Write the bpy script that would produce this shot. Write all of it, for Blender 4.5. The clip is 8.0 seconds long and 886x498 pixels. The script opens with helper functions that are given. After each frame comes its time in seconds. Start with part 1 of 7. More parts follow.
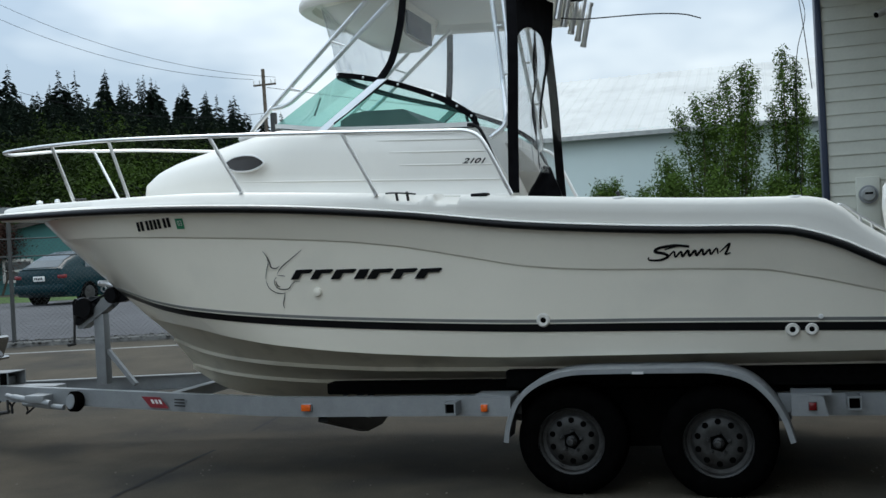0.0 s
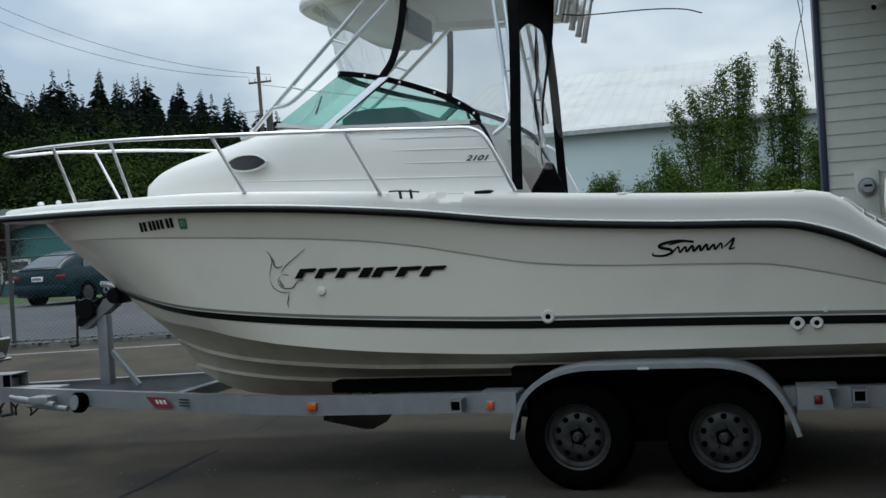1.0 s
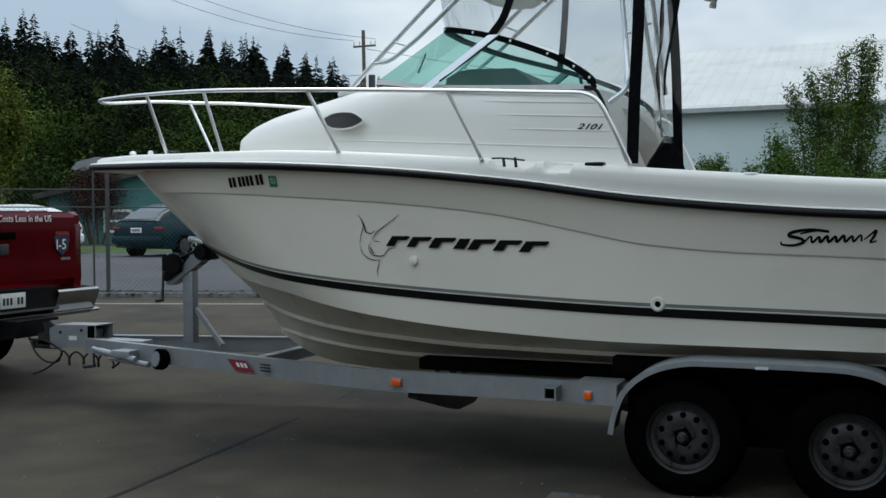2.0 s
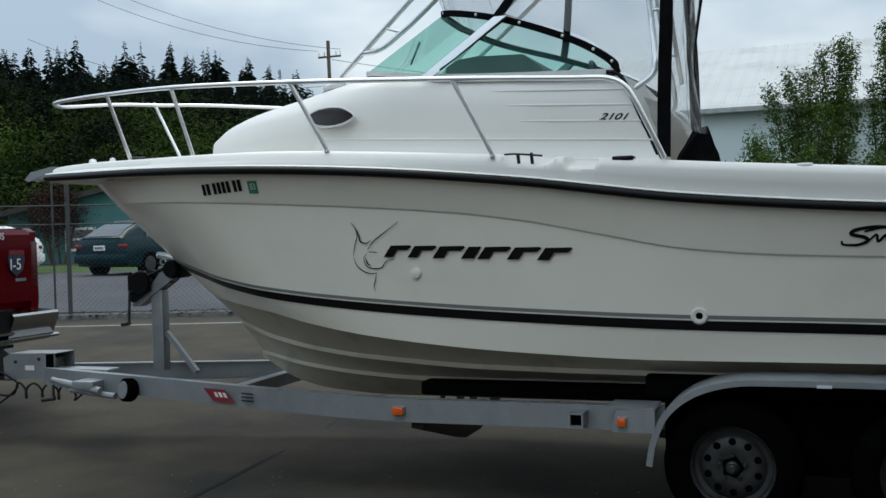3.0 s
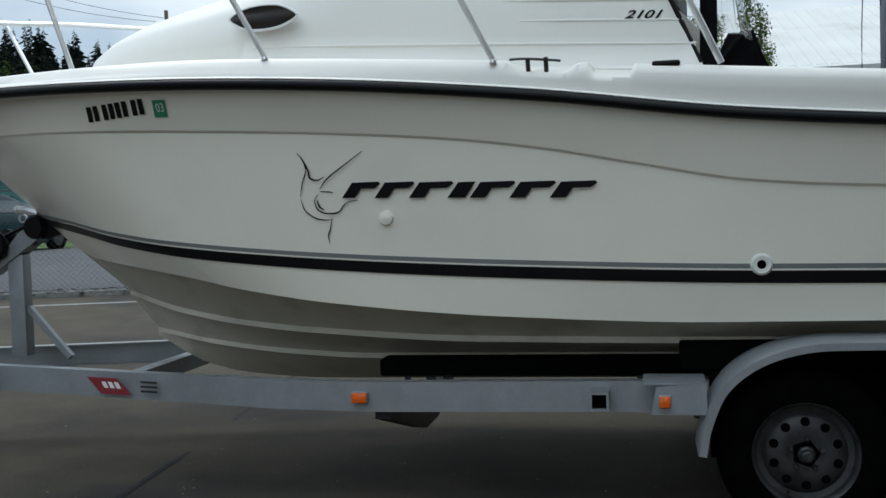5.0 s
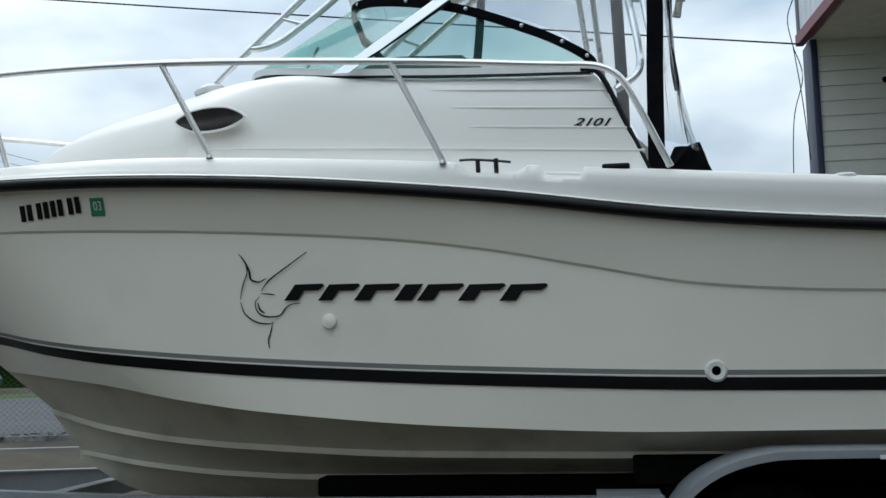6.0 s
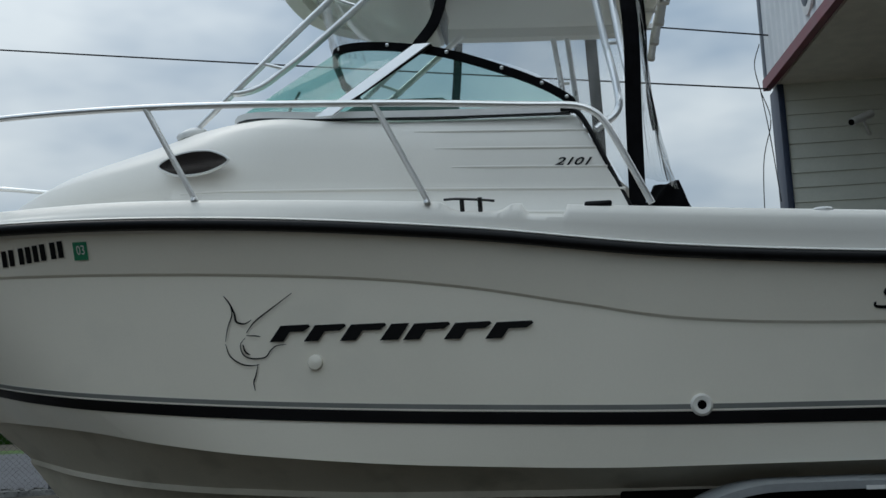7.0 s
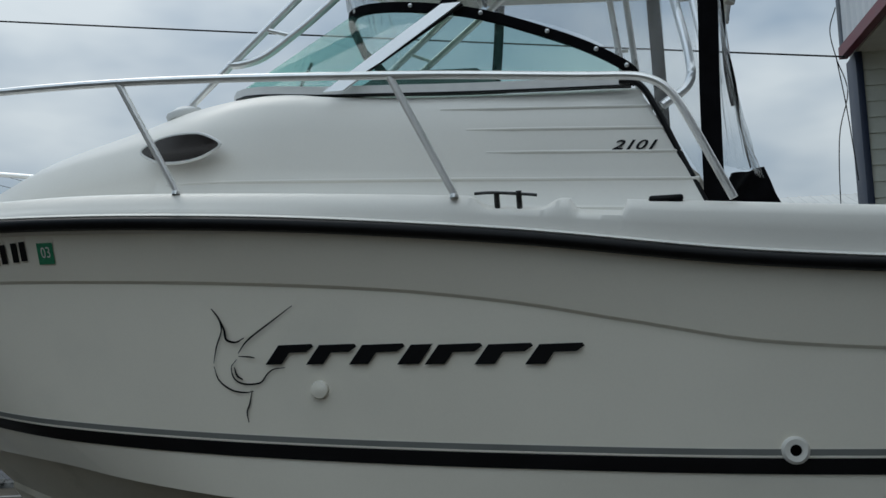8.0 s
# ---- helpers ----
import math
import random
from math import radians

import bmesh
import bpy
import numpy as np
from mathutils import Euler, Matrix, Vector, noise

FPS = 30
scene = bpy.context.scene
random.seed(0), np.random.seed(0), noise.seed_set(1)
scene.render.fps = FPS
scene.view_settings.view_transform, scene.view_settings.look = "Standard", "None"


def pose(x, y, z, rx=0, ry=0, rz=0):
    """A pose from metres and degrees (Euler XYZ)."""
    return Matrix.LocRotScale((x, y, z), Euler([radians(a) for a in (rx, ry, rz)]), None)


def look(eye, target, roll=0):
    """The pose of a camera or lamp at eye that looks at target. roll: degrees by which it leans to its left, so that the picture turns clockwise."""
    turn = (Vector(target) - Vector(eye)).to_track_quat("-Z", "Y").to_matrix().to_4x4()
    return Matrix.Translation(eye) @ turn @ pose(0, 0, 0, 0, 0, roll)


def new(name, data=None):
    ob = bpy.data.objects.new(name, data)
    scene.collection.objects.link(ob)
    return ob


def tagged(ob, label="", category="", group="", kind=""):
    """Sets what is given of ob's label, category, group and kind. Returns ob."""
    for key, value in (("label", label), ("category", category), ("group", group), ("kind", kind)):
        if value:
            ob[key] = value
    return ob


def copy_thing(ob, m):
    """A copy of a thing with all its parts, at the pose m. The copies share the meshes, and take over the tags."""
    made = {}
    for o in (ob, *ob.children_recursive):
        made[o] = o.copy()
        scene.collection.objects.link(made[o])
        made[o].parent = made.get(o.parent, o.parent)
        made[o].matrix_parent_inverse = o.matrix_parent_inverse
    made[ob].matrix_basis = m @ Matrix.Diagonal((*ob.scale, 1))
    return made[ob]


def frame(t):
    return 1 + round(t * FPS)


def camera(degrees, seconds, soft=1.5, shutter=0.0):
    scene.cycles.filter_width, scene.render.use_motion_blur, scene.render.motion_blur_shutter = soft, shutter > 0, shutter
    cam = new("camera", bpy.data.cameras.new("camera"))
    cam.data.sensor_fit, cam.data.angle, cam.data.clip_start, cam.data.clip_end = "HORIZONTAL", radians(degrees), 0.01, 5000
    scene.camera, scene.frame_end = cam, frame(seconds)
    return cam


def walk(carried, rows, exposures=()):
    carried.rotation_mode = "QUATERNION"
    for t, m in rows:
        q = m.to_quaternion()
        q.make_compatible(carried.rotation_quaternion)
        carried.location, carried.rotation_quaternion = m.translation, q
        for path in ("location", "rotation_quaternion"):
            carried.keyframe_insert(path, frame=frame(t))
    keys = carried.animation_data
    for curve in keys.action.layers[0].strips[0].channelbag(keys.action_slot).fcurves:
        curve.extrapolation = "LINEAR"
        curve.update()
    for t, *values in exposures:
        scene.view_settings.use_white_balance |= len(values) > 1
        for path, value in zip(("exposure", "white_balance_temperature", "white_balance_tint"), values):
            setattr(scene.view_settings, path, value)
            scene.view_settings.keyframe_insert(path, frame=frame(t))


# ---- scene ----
cam = camera(46.9, 8.0)
PATH = [
    (0, (1.124, -5.988, 1.494), (0.532, -4.078, 1.491), -3.0),
    (0.5, (1.114, -6.029, 1.501), (0.536, -4.114, 1.536), -3.0),
    (1, (1.081, -6.004, 1.509), (0.495, -4.092, 1.497), -3.6),
    (1.5, (1.024, -5.823, 1.483), (0.35, -3.941, 1.436), -3.9),
    (2, (0.895, -5.584, 1.507), (0.136, -3.734, 1.446), -0.3),
    (2.2, (0.813, -5.464, 1.493), (0.034, -3.623, 1.418), -0.1),
    (3.3, (0.287, -4.831, 1.483), (-0.389, -2.949, 1.449), -1.8),
    (3.5, (0.194, -4.737, 1.493), (-0.493, -2.86, 1.415), -1.0),
    (4, (-0.134, -4.543, 1.476), (-0.668, -2.619, 1.358), -0.8),
    (4.2, (-0.268, -4.447, 1.505), (-0.778, -2.519, 1.358), -2.0),
    (5.3, (-0.608, -3.895, 1.213), (-0.951, -1.925, 1.198), -1.5),
    (5.5, (-0.629, -3.872, 1.19), (-0.935, -1.896, 1.24), -1.4),
    (6, (-0.616, -3.867, 1.049), (-0.888, -1.9, 1.284), -1.2),
    (6.5, (-0.654, -3.869, 1.008), (-0.832, -1.899, 1.306), -1.9),
    (7, (-0.666, -3.892, 1.007), (-0.879, -1.931, 1.336), -2.2),
    (7.5, (-0.664, -3.772, 1.019), (-0.916, -1.817, 1.357), -2.2),
    (8, (-0.67, -3.185, 1.225), (-0.987, -1.23, 1.505), -1.7),
]
EXPOSURE = [(0.0, 0.38), (0.5, 0.26), (1.0, 0.15), (1.5, 0.13), (2.0, 0.15), (3.5, 0.17), (4.2, 0.19), (5.5, 0.42), (6.0, 0.30), (6.5, -0.15), (7.0, -0.29), (7.5, -0.39), (8.0, -0.37)]
walk(cam, [(t, look(eye, target, roll)) for t, eye, target, roll in PATH], EXPOSURE)

# ---------------------------------------------------------------- light
world = bpy.data.worlds.new("overcast_sky")
scene.world = world
world.use_nodes = True
wn, wl = world.node_tree.nodes, world.node_tree.links
wn.clear()


def link(a, b):
    a.id_data.links.new(a, b)


w_out = wn.new("ShaderNodeOutputWorld")
w_bg = wn.new("ShaderNodeBackground")
w_bg.inputs[1].default_value = 0.112
w_sky = wn.new("ShaderNodeTexSky")
w_sky.sky_type, w_sky.sun_disc = "NISHITA", False
w_sky.sun_elevation, w_sky.sun_rotation = radians(50), radians(330)
w_sky.air_density, w_sky.dust_density = 1.0, 1.5
w_co = wn.new("ShaderNodeTexCoord")
w_map = wn.new("ShaderNodeMapping")
w_map.inputs["Scale"].default_value = (1.0, 1.0, 2.2)
w_map.inputs["Location"].default_value = (0.35, 0.2, 0.1)
w_n1 = wn.new("ShaderNodeTexNoise")
w_n1.inputs["Scale"].default_value, w_n1.inputs["Detail"].default_value, w_n1.inputs["Roughness"].default_value = 3.1, 4.0, 0.5
w_ramp = wn.new("ShaderNodeValToRGB")
# an overcast sky is brightest overhead
w_ramp.color_ramp.elements[0].position, w_ramp.color_ramp.elements[0].color = 0.38, (3.2, 4.2, 5.2, 1)
w_ramp.color_ramp.elements[1].position, w_ramp.color_ramp.elements[1].color = 0.60, (6.8, 7.6, 8.0, 1)
w_mix = wn.new("ShaderNodeMixRGB")
w_mix.inputs[0].default_value = 0.88
link(w_co.outputs["Generated"], w_map.inputs[0])
link(w_map.outputs[0], w_n1.inputs["Vector"])
link(w_sky.outputs[0], w_mix.inputs[1])
link(w_ramp.outputs[0], w_mix.inputs[2])
w_xyz = wn.new("ShaderNodeSeparateXYZ")
w_sq, w_zen, w_scale = wn.new("ShaderNodeMath"), wn.new("ShaderNodeMath"), wn.new("ShaderNodeVectorMath")
w_sq.operation, w_zen.operation, w_scale.operation = "POWER", "MULTIPLY_ADD", "SCALE"
w_sq.use_clamp = True
w_sq.inputs[1].default_value = 1.2
w_zen.inputs[1].default_value, w_zen.inputs[2].default_value = 1.25, 0.92
link(w_co.outputs["Generated"], w_xyz.inputs[0])
# heavier cloud towards the hill, thinner over the workshop
w_west = wn.new("ShaderNodeMath")
w_west.operation = "MULTIPLY_ADD"
w_west.inputs[1].default_value = 0.16
link(w_xyz.outputs["X"], w_west.inputs[0])
link(w_n1.outputs["Fac"], w_west.inputs[2])
link(w_west.outputs[0], w_ramp.inputs[0])
link(w_xyz.outputs["Z"], w_sq.inputs[0])
link(w_sq.outputs[0], w_zen.inputs[0])
link(w_mix.outputs[0], w_scale.inputs[0])
# unseen sky behind the camera raised to brighten the near hull side
w_south, w_both = wn.new("ShaderNodeMath"), wn.new("ShaderNodeMath")
w_south.operation, w_both.operation = "MULTIPLY_ADD", "MULTIPLY"
w_south.inputs[1].default_value, w_south.inputs[2].default_value = -0.14, 1.0
link(w_xyz.outputs["Y"], w_south.inputs[0])
link(w_zen.outputs[0], w_both.inputs[0])
link(w_south.outputs[0], w_both.inputs[1])
link(w_both.outputs[0], w_scale.inputs["Scale"])
link(w_scale.outputs[0], w_bg.inputs[0])
link(w_bg.outputs[0], w_out.inputs[0])

sun_data = bpy.data.lights.new("sun", "SUN")
sun_data.energy, sun_data.angle, sun_data.color = 0.7, radians(25), (1.0, 0.97, 0.92)
sun = new("sun", sun_data)
sun.matrix_world = look((0, 0, 60), (0.7, -0.5, 58.6))

# ---------------------------------------------------------------- materials


def material(name, color, rough=0.5, metal=0.0, vary=0.06, scale=6.0, bump=0.0, bump_scale=120.0, coat=0.0, spots=None, per_object=0.0, spec=None):
    """Principled surface with broad blotches, fine grain and relief."""
    m = bpy.data.materials.new(name)
    m.use_nodes = True
    n = m.node_tree.nodes
    bsdf = n["Principled BSDF"]
    bsdf.inputs["Metallic"].default_value = metal
    bsdf.inputs["Coat Weight"].default_value = coat
    bsdf.inputs["Specular IOR Level"].default_value = spec if spec is not None else (0.5 if rough < 0.6 else 0.15)
    co = n.new("ShaderNodeTexCoord")
    big = n.new("ShaderNodeTexNoise")
    big.inputs["Scale"].default_value, big.inputs["Detail"].default_value = scale, 4.0
    fine = n.new("ShaderNodeTexNoise")
    fine.inputs["Scale"].default_value, fine.inputs["Detail"].default_value = bump_scale, 3.0
    link(co.outputs["Object"], big.inputs["Vector"])
    link(co.outputs["Object"], fine.inputs["Vector"])
    ramp = n.new("ShaderNodeValToRGB")
    lo = [max(0.0, c * (1 - 2.2 * vary)) for c in color]
    hi = [min(1.0, c * (1 + 1.6 * vary)) for c in color]
    ramp.color_ramp.elements[0].position, ramp.color_ramp.elements[0].color = 0.3, (*lo, 1)
    ramp.color_ramp.elements[1].position, ramp.color_ramp.elements[1].color = 0.7, (*hi, 1)
    mixn = n.new("ShaderNodeMath")
    mixn.operation = "MULTIPLY_ADD"
    mixn.inputs[1].default_value = 0.3
    half = n.new("ShaderNodeMath")
    half.operation = "MULTIPLY"
    half.inputs[1].default_value = 0.7
    link(big.outputs["Fac"], half.inputs[0])
    link(fine.outputs["Fac"], mixn.inputs[0])
    link(half.outputs[0], mixn.inputs[2])
    link(mixn.outputs[0], ramp.inputs[0])
    col = ramp.outputs[0]
    if spots:
        tone, size, low, high = spots
        sp = n.new("ShaderNodeTexNoise")
        sp.inputs["Scale"].default_value, sp.inputs["Detail"].default_value = size, 6.0
        link(co.outputs["Object"], sp.inputs["Vector"])
        mr = n.new("ShaderNodeMapRange")
        mr.inputs["From Min"].default_value, mr.inputs["From Max"].default_value = low, high
        link(sp.outputs["Fac"], mr.inputs["Value"])
        mx = n.new("ShaderNodeMixRGB")
        mx.inputs[2].default_value = (*tone, 1)
        link(mr.outputs[0], mx.inputs[0])
        link(col, mx.inputs[1])
        col = mx.outputs[0]
    if per_object:
        oi = n.new("ShaderNodeObjectInfo")
        hs = n.new("ShaderNodeHueSaturation")
        mr2 = n.new("ShaderNodeMapRange")
        mr2.inputs["To Min"].default_value, mr2.inputs["To Max"].default_value = 1 - per_object, 1 + per_object
        link(oi.outputs["Random"], mr2.inputs["Value"])
        link(mr2.outputs[0], hs.inputs["Value"])
        link(col, hs.inputs["Color"])
        col = hs.outputs[0]
    link(col, bsdf.inputs["Base Color"])
    rr = n.new("ShaderNodeMapRange")
    rr.inputs["To Min"].default_value, rr.inputs["To Max"].default_value = max(0.02, rough - 0.08), min(1, rough + 0.08)
    link(big.outputs["Fac"], rr.inputs["Value"])
    link(rr.outputs[0], bsdf.inputs["Roughness"])
    if bump:
        bp = n.new("ShaderNodeBump")
        bp.inputs["Strength"].default_value, bp.inputs["Distance"].default_value = 0.6, bump
        link(fine.outputs["Fac"], bp.inputs["Height"])
        link(bp.outputs[0], bsdf.inputs["Normal"])
    return m


def clear_material(name, tint, gloss_rough=0.02, body=0.0, body_color=(0.8, 0.85, 0.85), ripple=0.0, fres=1.45):
    """Thin clear sheet: lets light through with a tint, mirrors by Fresnel, a little milky."""
    m = bpy.data.materials.new(name)
    m.use_nodes = True
    n = m.node_tree.nodes
    n.clear()
    out = n.new("ShaderNodeOutputMaterial")
    tr = n.new("ShaderNodeBsdfTransparent")
    tr.inputs[0].default_value = (*tint, 1)
    gl = n.new("ShaderNodeBsdfGlossy")
    gl.inputs["Roughness"].default_value = gloss_rough
    df = n.new("ShaderNodeBsdfDiffuse")
    df.inputs[0].default_value = (*body_color, 1)
    m1, m2 = n.new("ShaderNodeMixShader"), n.new("ShaderNodeMixShader")
    m1.inputs[0].default_value = body
    lw = n.new("ShaderNodeLayerWeight")
    lw.inputs[0].default_value = 0.5
    pw, fr = n.new("ShaderNodeMath"), n.new("ShaderNodeMath")
    pw.operation, fr.operation = "POWER", "MULTIPLY_ADD"
    pw.inputs[1].default_value = 5.0
    fr.inputs[1].default_value, fr.inputs[2].default_value = 0.7, ((fres - 1) / (fres + 1)) ** 2
    link(lw.outputs["Facing"], pw.inputs[0])
    link(pw.outputs[0], fr.inputs[0])
    if ripple:
        co = n.new("ShaderNodeTexCoord")
        mp = n.new("ShaderNodeMapping")
        mp.inputs["Scale"].default_value = (9, 9, 1.6)
        nz = n.new("ShaderNodeTexNoise")
        nz.inputs["Scale"].default_value, nz.inputs["Detail"].default_value = 1.6, 2.0
        bp = n.new("ShaderNodeBump")
        bp.inputs["Strength"].default_value, bp.inputs["Distance"].default_value = 1.0, ripple
        link(co.outputs["Object"], mp.inputs[0])
        link(mp.outputs[0], nz.inputs["Vector"])
        link(nz.outputs["Fac"], bp.inputs["Height"])
        link(bp.outputs[0], gl.inputs["Normal"])
        link(bp.outputs[0], lw.inputs["Normal"])
    link(tr.outputs[0], m1.inputs[1])
    tl_ = n.new("ShaderNodeBsdfTranslucent")
    tl_.inputs[0].default_value = (*body_color, 1)
    m0 = n.new("ShaderNodeMixShader")
    link(df.outputs[0], m0.inputs[1])
    link(tl_.outputs[0], m0.inputs[2])
    link(m0.outputs[0], m1.inputs[2])
    link(fr.outputs[0], m2.inputs[0])
    link(m1.outputs[0], m2.inputs[1])
    link(gl.outputs[0], m2.inputs[2])
    link(m2.outputs[0], out.inputs[0])
    return m


GEL = material("gelcoat_white", (0.91, 0.86, 0.745), 0.2, vary=0.015, scale=1.6, coat=0.25, spots=((0.80, 0.765, 0.67), 2.2, 0.55, 0.9))
GEL_DECK = material("gelcoat_deck", (0.80, 0.775, 0.715), 0.4, vary=0.015, scale=2.0, coat=0.1)
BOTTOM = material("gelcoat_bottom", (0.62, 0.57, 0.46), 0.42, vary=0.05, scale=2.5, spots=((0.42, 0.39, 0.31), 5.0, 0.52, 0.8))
BLACK = material("black_rubber", (0.006, 0.006, 0.007), 0.38, vary=0.2, scale=20, spec=0.18)
CANVAS = material("black_canvas", (0.006, 0.006, 0.007), 0.9, spec=0.04, vary=0.25, scale=14, bump=0.002, bump_scale=300)
DECAL = material("black_vinyl_decal", (0.007, 0.007, 0.008), 0.35, vary=0.1, spec=0.15)
GREYLINE = material("grey_pinstripe", (0.20, 0.205, 0.195), 0.35, vary=0.05)
STEEL = material("stainless_tube", (0.84, 0.84, 0.83), 0.36, metal=0.9, vary=0.04, scale=15)
ALU = material("pale_aluminium", (0.90, 0.91, 0.92), 0.3, metal=0.55, vary=0.02, scale=10)
GALV = material("galvanised_steel", (0.31, 0.325, 0.335), 0.5, metal=0.45, vary=0.06, scale=9, bump=0.0006, bump_scale=60, spots=((0.28, 0.30, 0.32), 16.0, 0.55, 0.85))
# tyre and rim colours dropped near black for the shade under the fender
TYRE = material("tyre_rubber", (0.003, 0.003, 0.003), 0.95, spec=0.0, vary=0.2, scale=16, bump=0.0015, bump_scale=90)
RIM = material("dark_rim_paint", (0.047, 0.047, 0.046), 0.5, metal=0.3, vary=0.2, scale=14, spots=((0.017, 0.014, 0.012), 11.0, 0.52, 0.74))
HUBMETAL = material("dark_hub_metal", (0.06, 0.06, 0.06), 0.5, metal=0.6, vary=0.3, scale=30)
CARPET = material("black_bunk_carpet", (0.005, 0.005, 0.005), 0.95, spec=0.02, vary=0.2, scale=40, bump=0.004, bump_scale=200)
PORTGLASS = material("dark_smoked_glass", (0.016, 0.012, 0.011), 0.12, vary=0.1, scale=8)
ORANGE = material("orange_lens", (0.80, 0.125, 0.01), 0.25, vary=0.08, scale=50)
REDLENS = material("red_lens", (0.16, 0.006, 0.008), 0.25, vary=0.1, scale=50)
STICKRED = material("red_sticker", (0.24, 0.02, 0.03), 0.4, vary=0.1, scale=20)
GREEN = material("green_sticker", (0.03, 0.26, 0.13), 0.4, vary=0.1, scale=60)
WHITE = material("white_plastic", (0.75, 0.75, 0.73), 0.4, vary=0.03, scale=20)
GLASS = clear_material("teal_windshield_glass", (0.67, 0.875, 0.83), body=0.15, body_color=(0.20, 0.44, 0.40), fres=1.09)
VINYL = clear_material("clear_vinyl", (0.90, 0.92, 0.93), 0.08, body=0.16, body_color=(0.9, 0.9, 0.9), ripple=0.03, fres=1.32)
DASH = material("grey_dash_vinyl", (0.13, 0.135, 0.13), 0.5, vary=0.15, scale=6)
CARGLASS = material("car_glass", (0.03, 0.045, 0.05), 0.08, spec=0.9, vary=0.1, scale=3)
CONCRETE = material("weathered_asphalt_apron", (0.070, 0.060, 0.045), 0.9, vary=0.14, scale=2.2, bump=0.008, bump_scale=55, spots=((0.030, 0.029, 0.027), 0.8, 0.48, 0.72))
ROADMAT = material("road_asphalt", (0.086, 0.087, 0.093), 0.9, vary=0.1, scale=0.6, bump=0.005, bump_scale=60)
CRACK = material("dark_joint_tar", (0.022, 0.022, 0.022), 0.8, vary=0.2, scale=12)
SEATVINYL = material("beige_seat_vinyl", (0.46, 0.43, 0.38), 0.5, vary=0.05, scale=6)
GRIT = material("pale_grit", (0.19, 0.175, 0.15), 0.9, vary=0.3, scale=3)
PAINTLINE = material("worn_white_line", (0.24, 0.24, 0.23), 0.7, vary=0.2, scale=12, spots=((0.2, 0.2, 0.2), 9.0, 0.5, 0.65))
KERB = material("grey_kerb_gravel", (0.115, 0.115, 0.11), 0.9, vary=0.3, scale=9, bump=0.01, bump_scale=40, spots=((0.1, 0.1, 0.1), 25.0, 0.5, 0.65))
GRASS = material("rough_grass", (0.055, 0.10, 0.025), 0.9, vary=0.35, scale=1.2, bump=0.03, bump_scale=12)
SIDING = material("pale_green_grey_siding", (0.63, 0.635, 0.55), 0.55, vary=0.04, scale=2.0, bump=0.0006, bump_scale=40, per_object=0.03)
TRIMGREY = material("grey_blue_flashing", (0.12, 0.14, 0.17), 0.5, vary=0.1)
TRIMBLUE = material("navy_corner_trim", (0.012, 0.022, 0.05), 0.5, vary=0.1)
FASCIA = material("dark_red_fascia", (0.20, 0.035, 0.045), 0.45, vary=0.1)
SOFFIT = material("soffit_board", (0.82, 0.78, 0.68), 0.7, vary=0.05)
METALWALL = material("white_ribbed_metal", (0.74, 0.76, 0.77), 0.45, vary=0.05, scale=2)
BARNROOF = material("white_metal_roof", (0.50, 0.50, 0.48), 0.5, vary=0.05, scale=0.5, spots=((0.36, 0.355, 0.34), 0.6, 0.5, 0.8))
BARNWALL = material("pale_blue_grey_wall", (0.62, 0.71, 0.70), 0.7, vary=0.04, scale=0.4)
BARNTRIM = material("grey_gutter", (0.36, 0.37, 0.36), 0.6, vary=0.1)
DARK = material("dark_openings_and_shade", (0.003, 0.003, 0.003), 0.8, vary=0.2, spec=0.0)
TRUCKRED = material("metallic_red_paint", (0.082, 0.0006, 0.003), 0.2, metal=0.0, vary=0.08, scale=3, coat=0.1, spec=0.08)
TAILRED = material("dark_red_lens", (0.07, 0.003, 0.004), 0.25, vary=0.1, scale=20)
CHROME = material("chrome", (0.34, 0.345, 0.35), 0.16, metal=1.0, vary=0.04)
CARTEAL = material("dark_teal_paint", (0.002, 0.021, 0.027), 0.25, vary=0.08, scale=3, spec=0.15)
BARK = material("grey_brown_bark", (0.075, 0.058, 0.042), 0.9, vary=0.3, scale=6, bump=0.01, bump_scale=30)
POLEWOOD = material("weathered_pole_wood", (0.12, 0.10, 0.08), 0.9, vary=0.2, scale=4)
WIRE = material("black_cable", (0.02, 0.02, 0.022), 0.6, vary=0.1)
FENCE = material("grey_fence_steel", (0.075, 0.078, 0.078), 0.6, metal=0.3, vary=0.12)
HOUSETEAL = material("teal_house_siding", (0.07, 0.19, 0.19), 0.7, vary=0.08, scale=1)
HOUSEGREY = material("grey_house_siding", (0.16, 0.155, 0.14), 0.7, vary=0.06, scale=1)
SHINGLE = material("dark_shingle", (0.06, 0.055, 0.05), 0.9, vary=0.2, scale=3)


